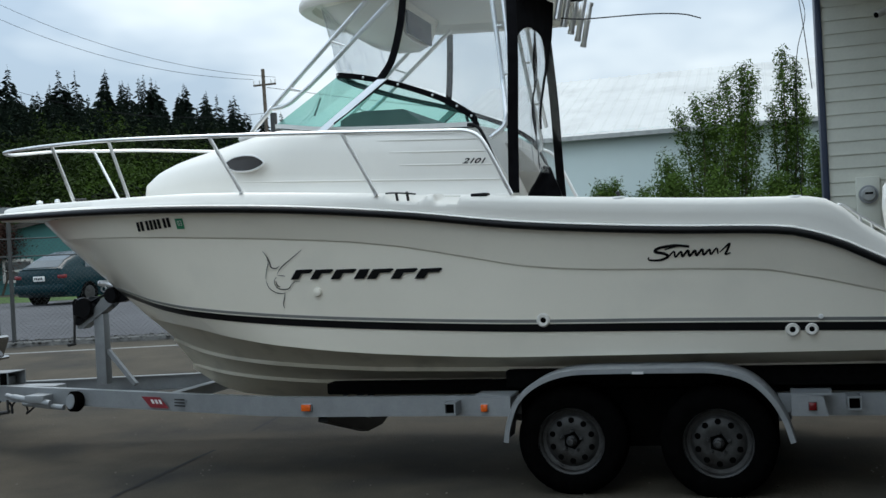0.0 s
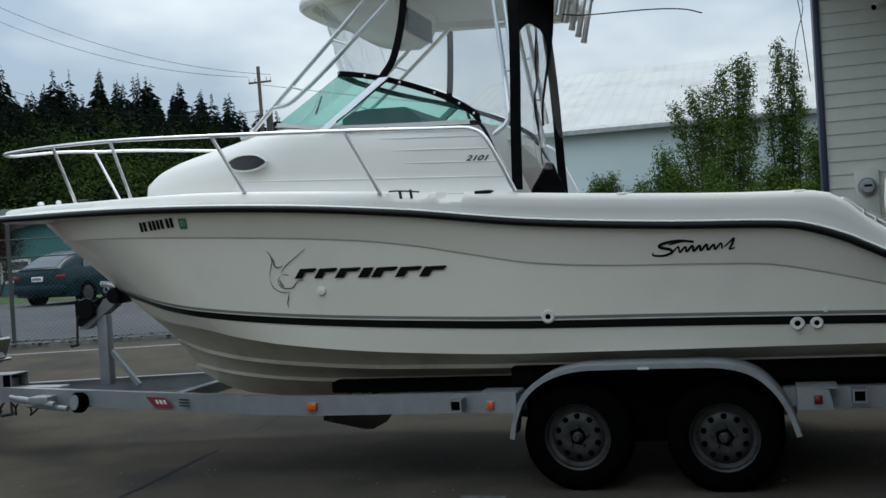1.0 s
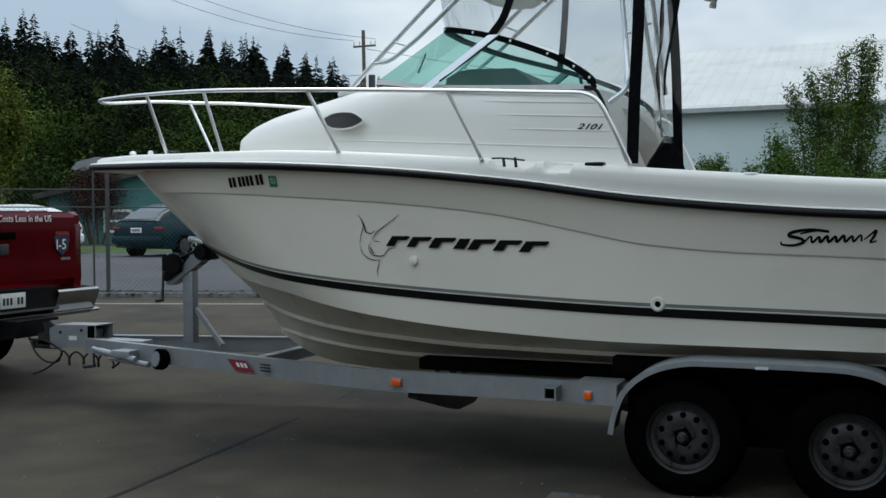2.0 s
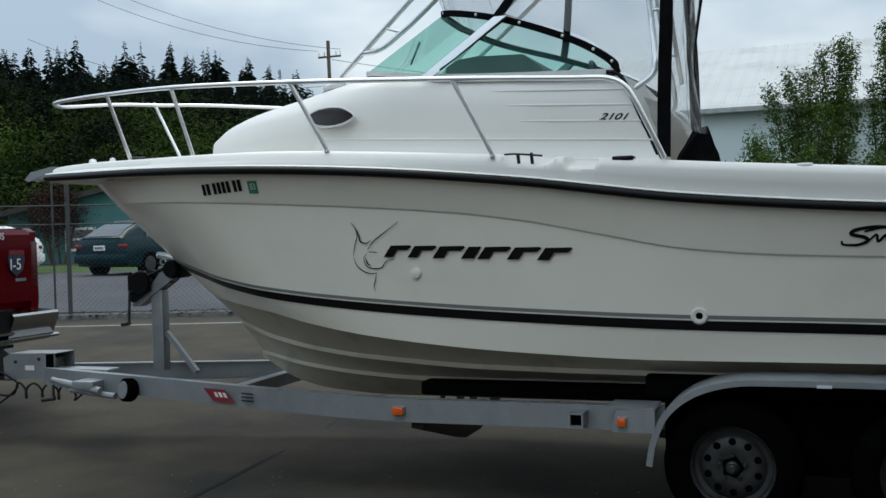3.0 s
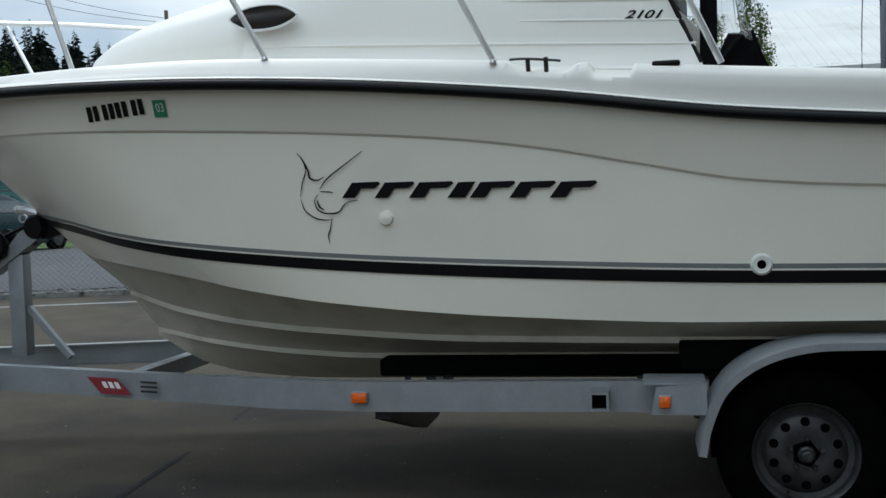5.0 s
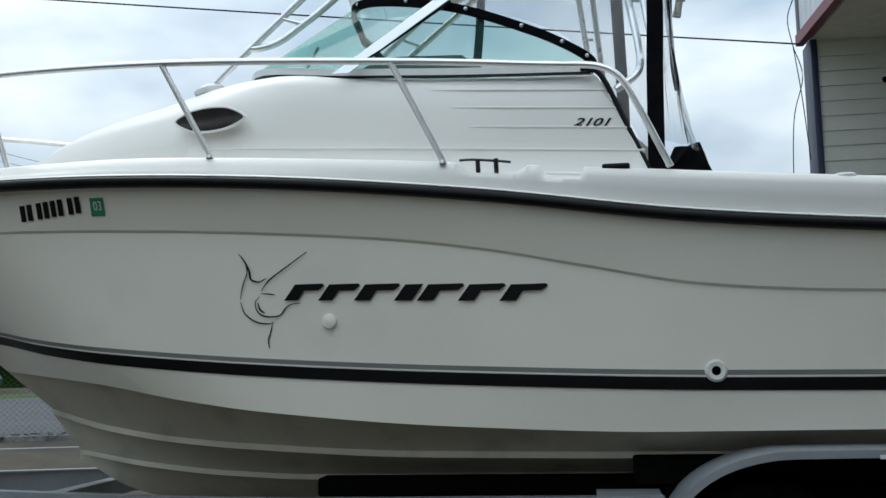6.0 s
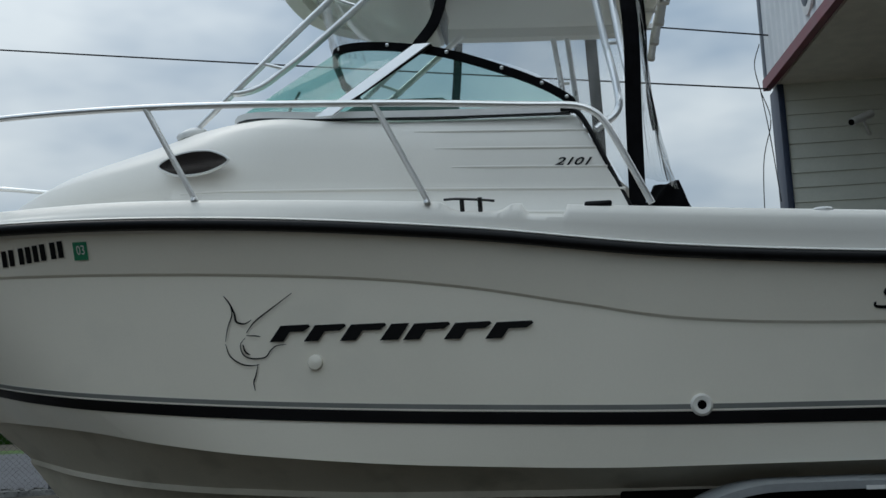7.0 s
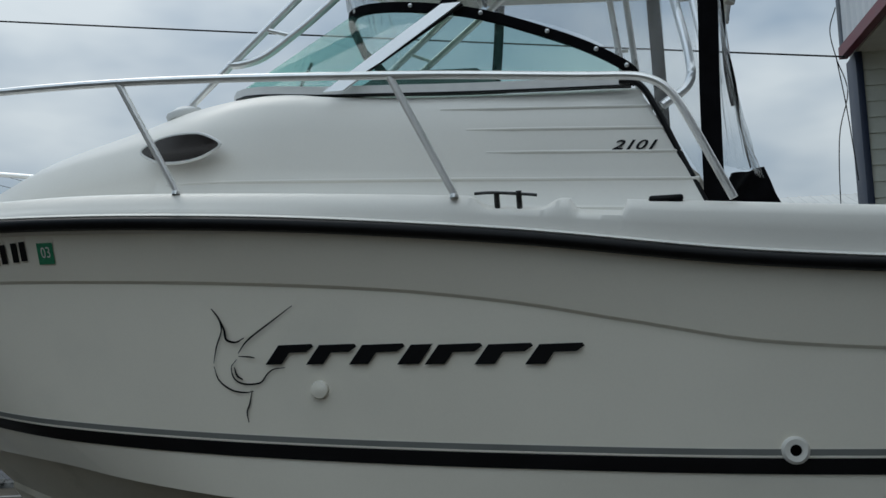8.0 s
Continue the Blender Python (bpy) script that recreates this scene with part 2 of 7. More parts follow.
def leaf_material(name, dark, light, size=0.5, single=0.5, span=(0.0, 1.0)):
    m = bpy.data.materials.new(name)
    m.use_nodes = True
    n = m.node_tree.nodes
    bsdf = n["Principled BSDF"]
    bsdf.inputs["Roughness"].default_value = 0.8
    bsdf.inputs["Specular IOR Level"].default_value = 0.06
    geo = n.new("ShaderNodeNewGeometry")
    ramp = n.new("ShaderNodeValToRGB")
    ramp.color_ramp.elements[0].color, ramp.color_ramp.elements[1].color = (*dark, 1), (*light, 1)
    ramp.color_ramp.elements[0].position, ramp.color_ramp.elements[1].position = span
    co = n.new("ShaderNodeTexCoord")
    nz = n.new("ShaderNodeTexNoise")
    nz.inputs["Scale"].default_value = size
    mul = n.new("ShaderNodeMath")
    mul.operation = "MULTIPLY_ADD"
    mul.inputs[1].default_value = single
    hf = n.new("ShaderNodeMath")
    hf.operation = "MULTIPLY"
    hf.inputs[1].default_value = 1 - single
    link(co.outputs["Object"], nz.inputs["Vector"])
    link(nz.outputs["Fac"], hf.inputs[0])
    link(geo.outputs["Random Per Island"], mul.inputs[0])
    link(hf.outputs[0], mul.inputs[2])
    link(mul.outputs[0], ramp.inputs[0])
    link(ramp.outputs[0], bsdf.inputs["Base Color"])
    return m


LEAF = leaf_material("willow_leaves", (0.014, 0.034, 0.007), (0.105, 0.17, 0.032), 1.1, 0.3, (0.15, 0.85))
BLOCKERWALL = material("dark_blocker_boards", (0.06, 0.055, 0.05), 0.85, vary=0.15, scale=1.5)
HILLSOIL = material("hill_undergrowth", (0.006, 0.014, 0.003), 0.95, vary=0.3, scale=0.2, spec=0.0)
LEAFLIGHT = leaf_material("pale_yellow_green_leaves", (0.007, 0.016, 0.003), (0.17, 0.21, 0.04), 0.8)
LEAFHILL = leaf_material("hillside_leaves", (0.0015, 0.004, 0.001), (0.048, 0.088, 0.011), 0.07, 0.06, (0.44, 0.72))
NEEDLE = leaf_material("fir_needles", (0.004, 0.008, 0.006), (0.020, 0.032, 0.022), 0.08, 0.25)
LEAFRED = leaf_material("red_brown_leaves", (0.014, 0.007, 0.006), (0.060, 0.032, 0.025), 0.8)

# ---------------------------------------------------------------- mesh helpers
PLACED = {}


def mesh_of(bm, name, mat, smooth=None):
    me = bpy.data.meshes.new(name)
    bm.normal_update()
    bm.to_mesh(me)
    bm.free()
    me.materials.append(mat)
    if smooth is not None:
        me.shade_smooth()
        me.set_sharp_from_angle(angle=radians(smooth))
    return me


def thing(name, place, label, category, group="", kind="", turn=0.0):
    ob = new(name)
    ob.location = place
    ob.rotation_euler = (0, 0, radians(turn))
    ob.empty_display_size = 0.2
    PLACED[ob] = pose(*place, 0, 0, turn)
    return tagged(ob, label, category, group, kind)


def part(name, bm, mat, parent, label="", smooth=35, local=False):
    """bm as one mesh under parent; its points are world places, or local to the parent's thing."""
    ob = new(name, mesh_of(bm, name, mat, smooth))
    ob.parent = parent
    if not local:
        ob.matrix_parent_inverse = PLACED[parent].inverted()
        PLACED[ob] = Matrix()
    else:
        PLACED[ob] = PLACED[parent]
    return tagged(ob, label)


def solid(name, bm, mat, label, category, group="", kind="", smooth=35):
    ob = new(name, mesh_of(bm, name, mat, smooth))
    PLACED[ob] = Matrix()
    return tagged(ob, label, category, group, kind)


def bmn():
    return bmesh.new()


def box(bm, lo, hi, bevel=0.0, m=None):
    r = bmesh.ops.create_cube(bm, size=1.0)
    vs = r["verts"]
    for v in vs:
        v.co = Vector([lo[i] + (v.co[i] + 0.5) * (hi[i] - lo[i]) for i in range(3)])
    if bevel:
        es = list({e for v in vs for e in v.link_edges})
        r2 = bmesh.ops.bevel(bm, geom=es, offset=bevel, segments=2, affect="EDGES", profile=0.5)
        vs = list({v for f in r2["faces"] for v in f.verts} | {v for v in vs if v.is_valid})
    if m is not None:
        bmesh.ops.transform(bm, matrix=m, verts=vs)
    return bm


def catmull(pts, per=8, closed=False):
    pts = [Vector(p) for p in pts]
    n = len(pts)
    out = []
    last = n if closed else n - 1
    for i in range(last):
        p0 = pts[(i - 1) % n] if closed or i > 0 else pts[0] * 2 - pts[1]
        p1, p2 = pts[i], pts[(i + 1) % n]
        p3 = pts[(i + 2) % n] if closed or i + 2 < n else p2 * 2 - p1
        for k in range(per):
            u = k / per
            out.append(0.5 * (2 * p1 + (p2 - p0) * u + (2 * p0 - 5 * p1 + 4 * p2 - p3) * u * u + (3 * p1 - p0 - 3 * p2 + p3) * u ** 3))
    if not closed:
        out.append(pts[-1])
    return out


def sweep(bm, path, profile, up=(0, 0, 1), cap=True, closed=False):
    """Sweep a closed profile of (side, up) pairs along path."""
    path = [Vector(p) for p in path]
    rings = []
    n = len(path)
    for i, p in enumerate(path):
        a = path[i - 1] if i > 0 else (path[-1] if closed else p)
        b = path[i + 1] if i + 1 < n else (path[0] if closed else p)
        t = (b - a).normalized()
        s = t.cross(Vector(up))
        if s.length < 1e-4:
            s = t.cross(Vector((1, 0, 0)))
        s.normalize()
        u = s.cross(t)
        rings.append([bm.verts.new(p + s * q[0] + u * q[1]) for q in profile])
    k = len(profile)
    for i in range(n if closed else n - 1):
        r1, r2 = rings[i], rings[(i + 1) % n]
        for j in range(k):
            bm.faces.new((r1[j], r1[(j + 1) % k], r2[(j + 1) % k], r2[j]))
    if cap and not closed:
        bm.faces.new(rings[0][::-1])
        bm.faces.new(rings[-1])
    return bm


def ring(r, n=10):
    return [(r * math.cos(2 * math.pi * i / n), r * math.sin(2 * math.pi * i / n)) for i in range(n)]


def tube(bm, pts, r, n=10, per=6, curved=True):
    return sweep(bm, catmull(pts, per) if curved and len(pts) > 2 else pts, ring(r, n))


def lathe(bm, prof, axis_y=0.0, n=32, at=(0, 0, 0)):
    """Turn a profile of (radius, y) about a y axis."""
    at = Vector(at)
    rings = []
    for r, y in prof:
        rings.append([bm.verts.new(at + Vector((r * math.cos(2 * math.pi * i / n), y, r * math.sin(2 * math.pi * i / n)))) for i in range(n)])
    for a, b in zip(rings, rings[1:]):
        for i in range(n):
            bm.faces.new((a[i], a[(i + 1) % n], b[(i + 1) % n], b[i]))
    return bm


def strip(bm, a, b):
    """A ruled strip between two rows of points."""
    va = [bm.verts.new(p) for p in a]
    vb = [bm.verts.new(p) for p in b]
    for i in range(len(a) - 1):
        bm.faces.new((va[i], va[i + 1], vb[i + 1], vb[i]))


def prism(bm, outline, y0, y1):
    """Extrude an outline of (x, z) from y0 to y1."""
    f = [bm.verts.new((x, y0, z)) for x, z in outline]
    g = [bm.verts.new((x, y1, z)) for x, z in outline]
    bm.faces.new(f)
    bm.faces.new(g[::-1])
    n = len(f)
    for i in range(n):
        bm.faces.new((f[i], g[i], g[(i + 1) % n], f[(i + 1) % n]))
    return bm


def plate(bm, outline, m, depth):
    """A flat piece of outline (u, v), depth thick, laid at the pose m."""
    vs0 = [bm.verts.new(m @ Vector((u, v, 0))) for u, v in outline]
    vs1 = [bm.verts.new(m @ Vector((u, v, depth))) for u, v in outline]
    bm.faces.new(vs0[::-1])
    bm.faces.new(vs1)
    n = len(vs0)
    for i in range(n):
        bm.faces.new((vs0[i], vs0[(i + 1) % n], vs1[(i + 1) % n], vs1[i]))


def flow(knots):
    """A smooth function through (x, value) knots that never overshoots."""
    xs = np.array([k[0] for k in knots], float)
    ys = np.array([k[1] for k in knots], float)
    d = np.diff(ys) / np.diff(xs)
    m = np.zeros(len(xs))
    m[0], m[-1] = d[0], d[-1]
    for i in range(1, len(xs) - 1):
        if d[i - 1] * d[i] > 0:
            m[i] = 2 * d[i - 1] * d[i] / (d[i - 1] + d[i])

    def f(x):
        x = min(max(x, xs[0]), xs[-1])
        i = min(max(int(np.searchsorted(xs, x)) - 1, 0), len(xs) - 2)
        h = xs[i + 1] - xs[i]
        u = (x - xs[i]) / h
        return float((1 + 2 * u) * (1 - u) ** 2 * ys[i] + u * (1 - u) ** 2 * h * m[i] + u * u * (3 - 2 * u) * ys[i + 1] + u * u * (u - 1) * h * m[i + 1])
    return f


def height(x, y):
    """The ground rises a little away from the boat, towards the street."""
    s = -0.6 * x + 0.8 * y
    return -0.015 + 0.034 * min(max(s - 3.0, 0.0), 17.0)

# ---------------------------------------------------------------- ground, road, distance
bm = bmn()
xs = [-900, -400, -150, -80] + [-60 + 2 * i for i in range(46)] + [40, 80, 150, 400, 900]
ys = [-900, -300, -80, -30] + [-14 + 2 * i for i in range(36)] + [70, 120, 300, 900]
grid = [[bm.verts.new((x, y, height(x, y))) for y in ys] for x in xs]
for i in range(len(xs) - 1):
    for j in range(len(ys) - 1):
        bm.faces.new((grid[i][j], grid[i + 1][j], grid[i + 1][j + 1], grid[i][j + 1]))
ground = solid("ground", bm, CONCRETE, "dark weathered asphalt yard with stains and joints", "ground", kind="structure", smooth=60)


def ground_strip(name, mat, a, b, width, lift, label, category, wob=0.0, n=24):
    """A thin flat strip on the ground from a to b."""
    bm = bmn()
    a, b = Vector((*a, 0)), Vector((*b, 0))
    side = Vector((-(b - a).y, (b - a).x, 0)).normalized()
    lanes = max(1, int(width))
    rows = [[] for _ in range(lanes + 1)]
    for i in range(n + 1):
        p = a.lerp(b, i / n) + side * wob * (noise.noise((i * 0.9, width * 50, a.x)) if 0 < i < n else 0)
        w = width * (0.5 + (0.25 * noise.noise((i * 1.7, 3, a.y)) if wob else 0))
        for k, row in enumerate(rows):
            q = p + side * (2 * k / lanes - 1) * w
            row.append((q.x, q.y, height(q.x, q.y) + lift))
    for l, r in zip(rows, rows[1:]):
        strip(bm, l, r)
    return solid(name, bm, mat, label, category, kind="structure")


ground_strip("ground_joint", CRACK, (-2.97, -0.25), (-3.3, 4.2), 0.034, 0.004, "dark sealed joint across the yard paving", "joint", 0.012, 40)
ground_strip("ground_joint", CRACK, (-2.97, -0.25), (-2.62, -4.5), 0.034, 0.004, "dark sealed joint across the yard paving", "joint", 0.012, 40)
ground_strip("road_line", PAINTLINE, (-18, 3.0), (6, 13.0), 0.12, 0.004, "worn white painted line on the paving", "line")
ground_strip("road", ROADMAT, (-40, 2.0), (20, 26.5), 11.5, 0.03, "grey asphalt street beyond the fence", "road", n=60)

# low stony kerb under the fence
FA, FB = Vector((-26.0, 0.4)), Vector((3.0, 13.2))
FD = (FB - FA).normalized()
bm = bmn()
pts = [(FA + FD * d) for d in np.arange(0, (FB - FA).length, 0.6)]
sweep(bm, [(p.x, p.y, height(p.x, p.y)) for p in pts], [(-0.22, -0.05), (0.22, -0.05), (0.17, 0.055), (-0.17, 0.06)])
kerb = solid("kerb", bm, KERB, "low rough grey kerb strewn with gravel", "kerb", kind="structure")
bm = bmn()
rng = random.Random(5)
for _ in range(900):
    d = rng.uniform(8, 27)
    p = FA + FD * d + Vector((-FD.y, FD.x)) * rng.uniform(-0.3, 0.3)
    s = rng.uniform(0.012, 0.04)
    bmesh.ops.create_icosphere(bm, subdivisions=1, radius=s, matrix=Matrix.Translation((p.x, p.y, height(p.x, p.y) + 0.06)) @ Matrix.Diagonal((1, rng.uniform(0.6, 1), 0.6, 1)))
tagged(solid("gravel", bm, KERB, "loose grey gravel along the fence", "gravel"), kind="stuff")

# small pale grit lying about the yard
bm = bmn()
rng = random.Random(44)
for _ in range(420):
    x, y = rng.uniform(-7, 3), rng.uniform(-2.6, 4.5)
    s = rng.uniform(0.003, 0.009)
    bmesh.ops.create_icosphere(bm, subdivisions=1, radius=s, matrix=Matrix.Translation((x, y, height(x, y) + s * 0.2)) @ Matrix.Diagonal((1, rng.uniform(0.5, 1), 0.5, 1)))
tagged(solid("grit", bm, GRIT, "small pale grit and bark chips on the paving", "grit"), kind="stuff")

# ---------------------------------------------------------------- boat
YC = 1.136
AFT = 2.02
F = {
    "rub_b": flow([(-4.74, 0.20), (-4.70, 0.33), (-4.6, 0.43), (-4.2, 0.636), (-3.8, 0.806), (-3.4, 0.95), (-3.0, 1.06), (-2.6, 1.137), (-2.2, 1.178), (-1.8, 1.191), (0.0, 1.17), (2.1, 1.19)]),
    "rub_z": flow([(-4.92, 1.92), (-4.2, 1.894), (-3.4, 1.871), (-2.6, 1.838), (-1.8, 1.787), (-1.0, 1.707), (-0.2, 1.597), (0.6, 1.528), (1.25, 1.49), (1.5, 1.42), (1.8, 1.275), (2.1, 1.18)]),
    "top_b": flow([(-4.74, 0.16), (-4.68, 0.30), (-4.58, 0.40), (-4.2, 0.60), (-3.8, 0.765), (-3.0, 1.03), (-2.2, 1.15), (-1.4, 1.172), (2.1, 1.172)]),
    "top_z": flow([(-4.92, 1.985), (-4.2, 1.982), (-3.4, 1.962), (-2.6, 1.947), (-2.2, 1.929), (-1.4, 1.875), (-0.6, 1.811), (0.2, 1.745), (1.0, 1.69), (1.40, 1.672), (1.505, 1.645), (1.57, 1.60), (1.66, 1.513), (1.72, 1.470), (1.80, 1.415), (2.1, 1.25)]),
    "kn_b": flow([(-4.32, 0.0), (-4.2, 0.22), (-3.8, 0.60), (-3.4, 0.81), (-3.0, 0.943), (-2.2, 1.07), (-1.4, 1.1), (2.1, 1.09)]),
    "kn_z": flow([(-4.32, 1.71), (-3.4, 1.69), (-2.2, 1.628), (-1.4, 1.565), (-1.0, 1.51), (-0.6, 1.43), (-0.2, 1.353), (0.2, 1.318), (1.1, 1.28), (1.4, 1.224), (1.8, 1.122), (2.1, 1.06)]),
    "st_b": flow([(-3.86, 0.0), (-3.7, 0.18), (-3.4, 0.436), (-3.0, 0.715), (-2.6, 0.896), (-2.2, 0.976), (-1.4, 1.036), (-0.2, 1.061), (2.1, 1.061)]),
    "st_z": flow([(-3.86, 1.29), (-3.4, 1.235), (-3.0, 1.17), (-2.6, 1.121), (-1.8, 1.054), (-1.0, 1.01), (-0.2, 0.98), (0.6, 0.966), (2.1, 0.932)]),
    "ch_b": flow([(-3.62, 0.0), (-3.4, 0.25), (-3.1, 0.53), (-2.7, 0.76), (-2.3, 0.90), (-1.9, 0.975), (-1.5, 1.01), (-0.3, 1.025), (2.1, 1.025)]),
    "ch_z": flow([(-3.62, 1.09), (-3.1, 1.055), (-2.7, 1.012), (-2.3, 0.946), (-1.9, 0.893), (-1.1, 0.828), (-0.3, 0.80), (2.1, 0.803)]),
    "s1_b": flow([(-3.36, 0.0), (-2.9, 0.324), (-2.5, 0.483), (-2.1, 0.606), (-1.3, 0.706), (-0.5, 0.735), (2.1, 0.74)]),
    "s1_z": flow([(-3.36, 0.865), (-2.9, 0.794), (-2.5, 0.746), (-2.1, 0.72), (-1.3, 0.687), (0.3, 0.676), (2.1, 0.68)]),
    "s2_b": flow([(-3.2, 0.0), (-2.7, 0.232), (-2.3, 0.302), (-1.5, 0.347), (2.1, 0.384)]),
    "s2_z": flow([(-3.2, 0.66), (-2.7, 0.61), (-2.3, 0.577), (-1.9, 0.56), (2.1, 0.57)]),
    "ke_z": flow([(-3.2, 0.64), (-2.92, 0.49), (-2.68, 0.435), (-2.2, 0.405), (2.1, 0.42)]),
    "sh_b": flow([(-4.44, 0.0), (-4.35, 0.22), (-4.2, 0.40), (-3.8, 0.68), (-3.4, 0.885), (-3.0, 1.02), (-2.6, 1.108), (-1.8, 1.17), (0.0, 1.15), (2.1, 1.165)]),
}
START = {"sh": -4.44, "kn": -4.32, "st": -3.86, "ch": -3.62, "s1": -3.36, "s2": -3.2, "ke": -3.2}


def curve(key, s, side=-1, db=0.0, dz=0.0):
    """Place on a hull line, s from the stem (0) to the transom (1); side -1 is the near side."""
    x = START[key] + (AFT - START[key]) * s
    b = 0.0 if key == "ke" else F[key + "_b"](x)
    z = F["rub_z"](x) - 0.012 if key == "sh" else F[key + "_z"](x)
    if key == "sh":
        z -= 0.045 * max(0.0, 1 - s * 9)
    b = max(0.0, b + db * min(1.0, s * 12))
    return Vector((x, YC + side * b, z + dz))


SS = [(i / 90) ** 1.35 for i in range(91)]
boat = thing("motor_boat", (-1.3, YC, 0.42), "white fibreglass cabin cruiser with black trim on a trailer", "boat")
for side in (-1, 1):
    bm = bmn()
    rows = [("sh", 0, 0), ("kn", 0.004, 0.004), ("kn", -0.009, -0.006), ("st", 0, 0), ("ch", 0, 0)]
    lines = [[curve(k, s, side, db, dz) for s in SS] for k, db, dz in rows]
    for a, b in zip(lines, lines[1:]):
        ab = (a, b) if side < 0 else (b, a)
        strip(bm, *ab)
    bmesh.ops.remove_doubles(bm, verts=bm.verts, dist=0.0002)
    part("hull_side", bm, GEL, boat, "glossy white hull side", 4)
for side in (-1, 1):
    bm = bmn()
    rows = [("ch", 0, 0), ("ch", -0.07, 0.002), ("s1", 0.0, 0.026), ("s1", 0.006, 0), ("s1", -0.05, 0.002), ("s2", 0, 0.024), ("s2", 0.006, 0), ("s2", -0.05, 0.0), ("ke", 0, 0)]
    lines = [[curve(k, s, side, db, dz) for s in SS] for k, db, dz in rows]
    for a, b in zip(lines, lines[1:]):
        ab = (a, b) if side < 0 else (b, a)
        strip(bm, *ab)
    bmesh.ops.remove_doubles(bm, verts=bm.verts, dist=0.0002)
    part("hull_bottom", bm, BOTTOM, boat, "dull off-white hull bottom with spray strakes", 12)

# transom
bm = bmn()
keys = ["sh", "kn", "st", "ch", "s1", "s2", "ke"]
loop = [curve(k, 1, -1) for k in keys] + [curve(k, 1, 1) for k in keys[-2::-1]]
bm.faces.new([bm.verts.new(p) for p in loop])
part("transom", bm, GEL, boat)


def band(z_lo, z_hi, out, sides, key="st", s0=0.0):
    """A thin raised band that follows the hull's side near a line."""
    bm = bmn()
    for side in sides:
        rows, inners = [], []
        for dz in ((z_lo, 0.0, z_hi) if z_lo < 0 else (z_lo, z_hi)):
            row = []
            for s in SS:
                if s < s0:
                    continue
                p, q = curve("st", s, side), curve("kn" if dz > 0 else "ch", s, side)
                u = dz / (q.z - p.z) if dz else 0.0
                row.append(p.lerp(q, u))
            outward = []
            for i, p in enumerate(row):
                t = row[min(i + 1, len(row) - 1)] - row[max(i - 1, 0)]
                outward.append(Vector((-abs(t.y), side * abs(t.x), 0)).normalized())
            rows.append([p + n * out for p, n in zip(row, outward)])
            inners.append([p - n * 0.01 for p, n in zip(row, outward)])
        inner = inners
        for a, b in [(inner[-1], rows[-1])] + list(zip(rows[::-1], rows[-2::-1])) + [(rows[0], inner[0])]:
            strip(bm, *((a, b) if side < 0 else (b, a)))
    bmesh.ops.remove_doubles(bm, verts=bm.verts, dist=0.0002)
    return bm


for s_ in (-1, 1):
    part("boot_stripe", band(-0.026, 0.022, 0.005, (s_,)), DECAL, boat, "black stripe along the hull")
    part("pinstripe", band(0.031, 0.050, 0.005, (s_,)), GREYLINE, boat, "thin grey pinstripe")
    part("side_rib", band(0.0245, 0.0305, 0.006, (s_,)), GEL, boat)

# rub rail
XS = [-4.74 + (AFT + 4.74) * (i / 84) ** 1.12 for i in range(85)]
rubpath = [Vector((x, YC - F["rub_b"](x), F["rub_z"](x))) for x in XS]
mirror = lambda ps: [Vector((p[0], 2 * YC - p[1], p[2])) for p in ps]
prof = [(-0.02, -0.021), (0.012, -0.021), (0.024, -0.012), (0.026, 0.006), (0.016, 0.019), (-0.02, 0.021)]
bm = bmn()
sweep(bm, mirror(rubpath)[::-1] + rubpath, prof)
part("rub_rail", bm, BLACK, boat, "black rubber rub rail", 50)
bm = bmn()
sweep(bm, mirror(rubpath)[::-1] + rubpath, [(-0.01, 0.018), (0.010, 0.018), (0.015, 0.023), (0.011, 0.029), (-0.01, 0.034)])
part("rail_bead", bm, GEL_DECK, boat, "white moulded bead above the rub rail", 60)
# gunwale and deck, with the cleat's and the step's recesses in its edge
XG = sorted(XS + [-1.2 + 0.0125 * i for i in range(57)])


def recess(x, side):
    if side > 0:
        return 0.0
    r = 0.0
    for x0, x1, drop, soft in ((-1.10, -0.80, 0.036, 0.07), (-0.775, -0.60, 0.046, 0.018)):
        u = min(1.0, max(0.0, min((x - x0) / soft, (x1 - x) / soft)))
        r = max(r, drop * u * u * (3 - 2 * u))
    return r


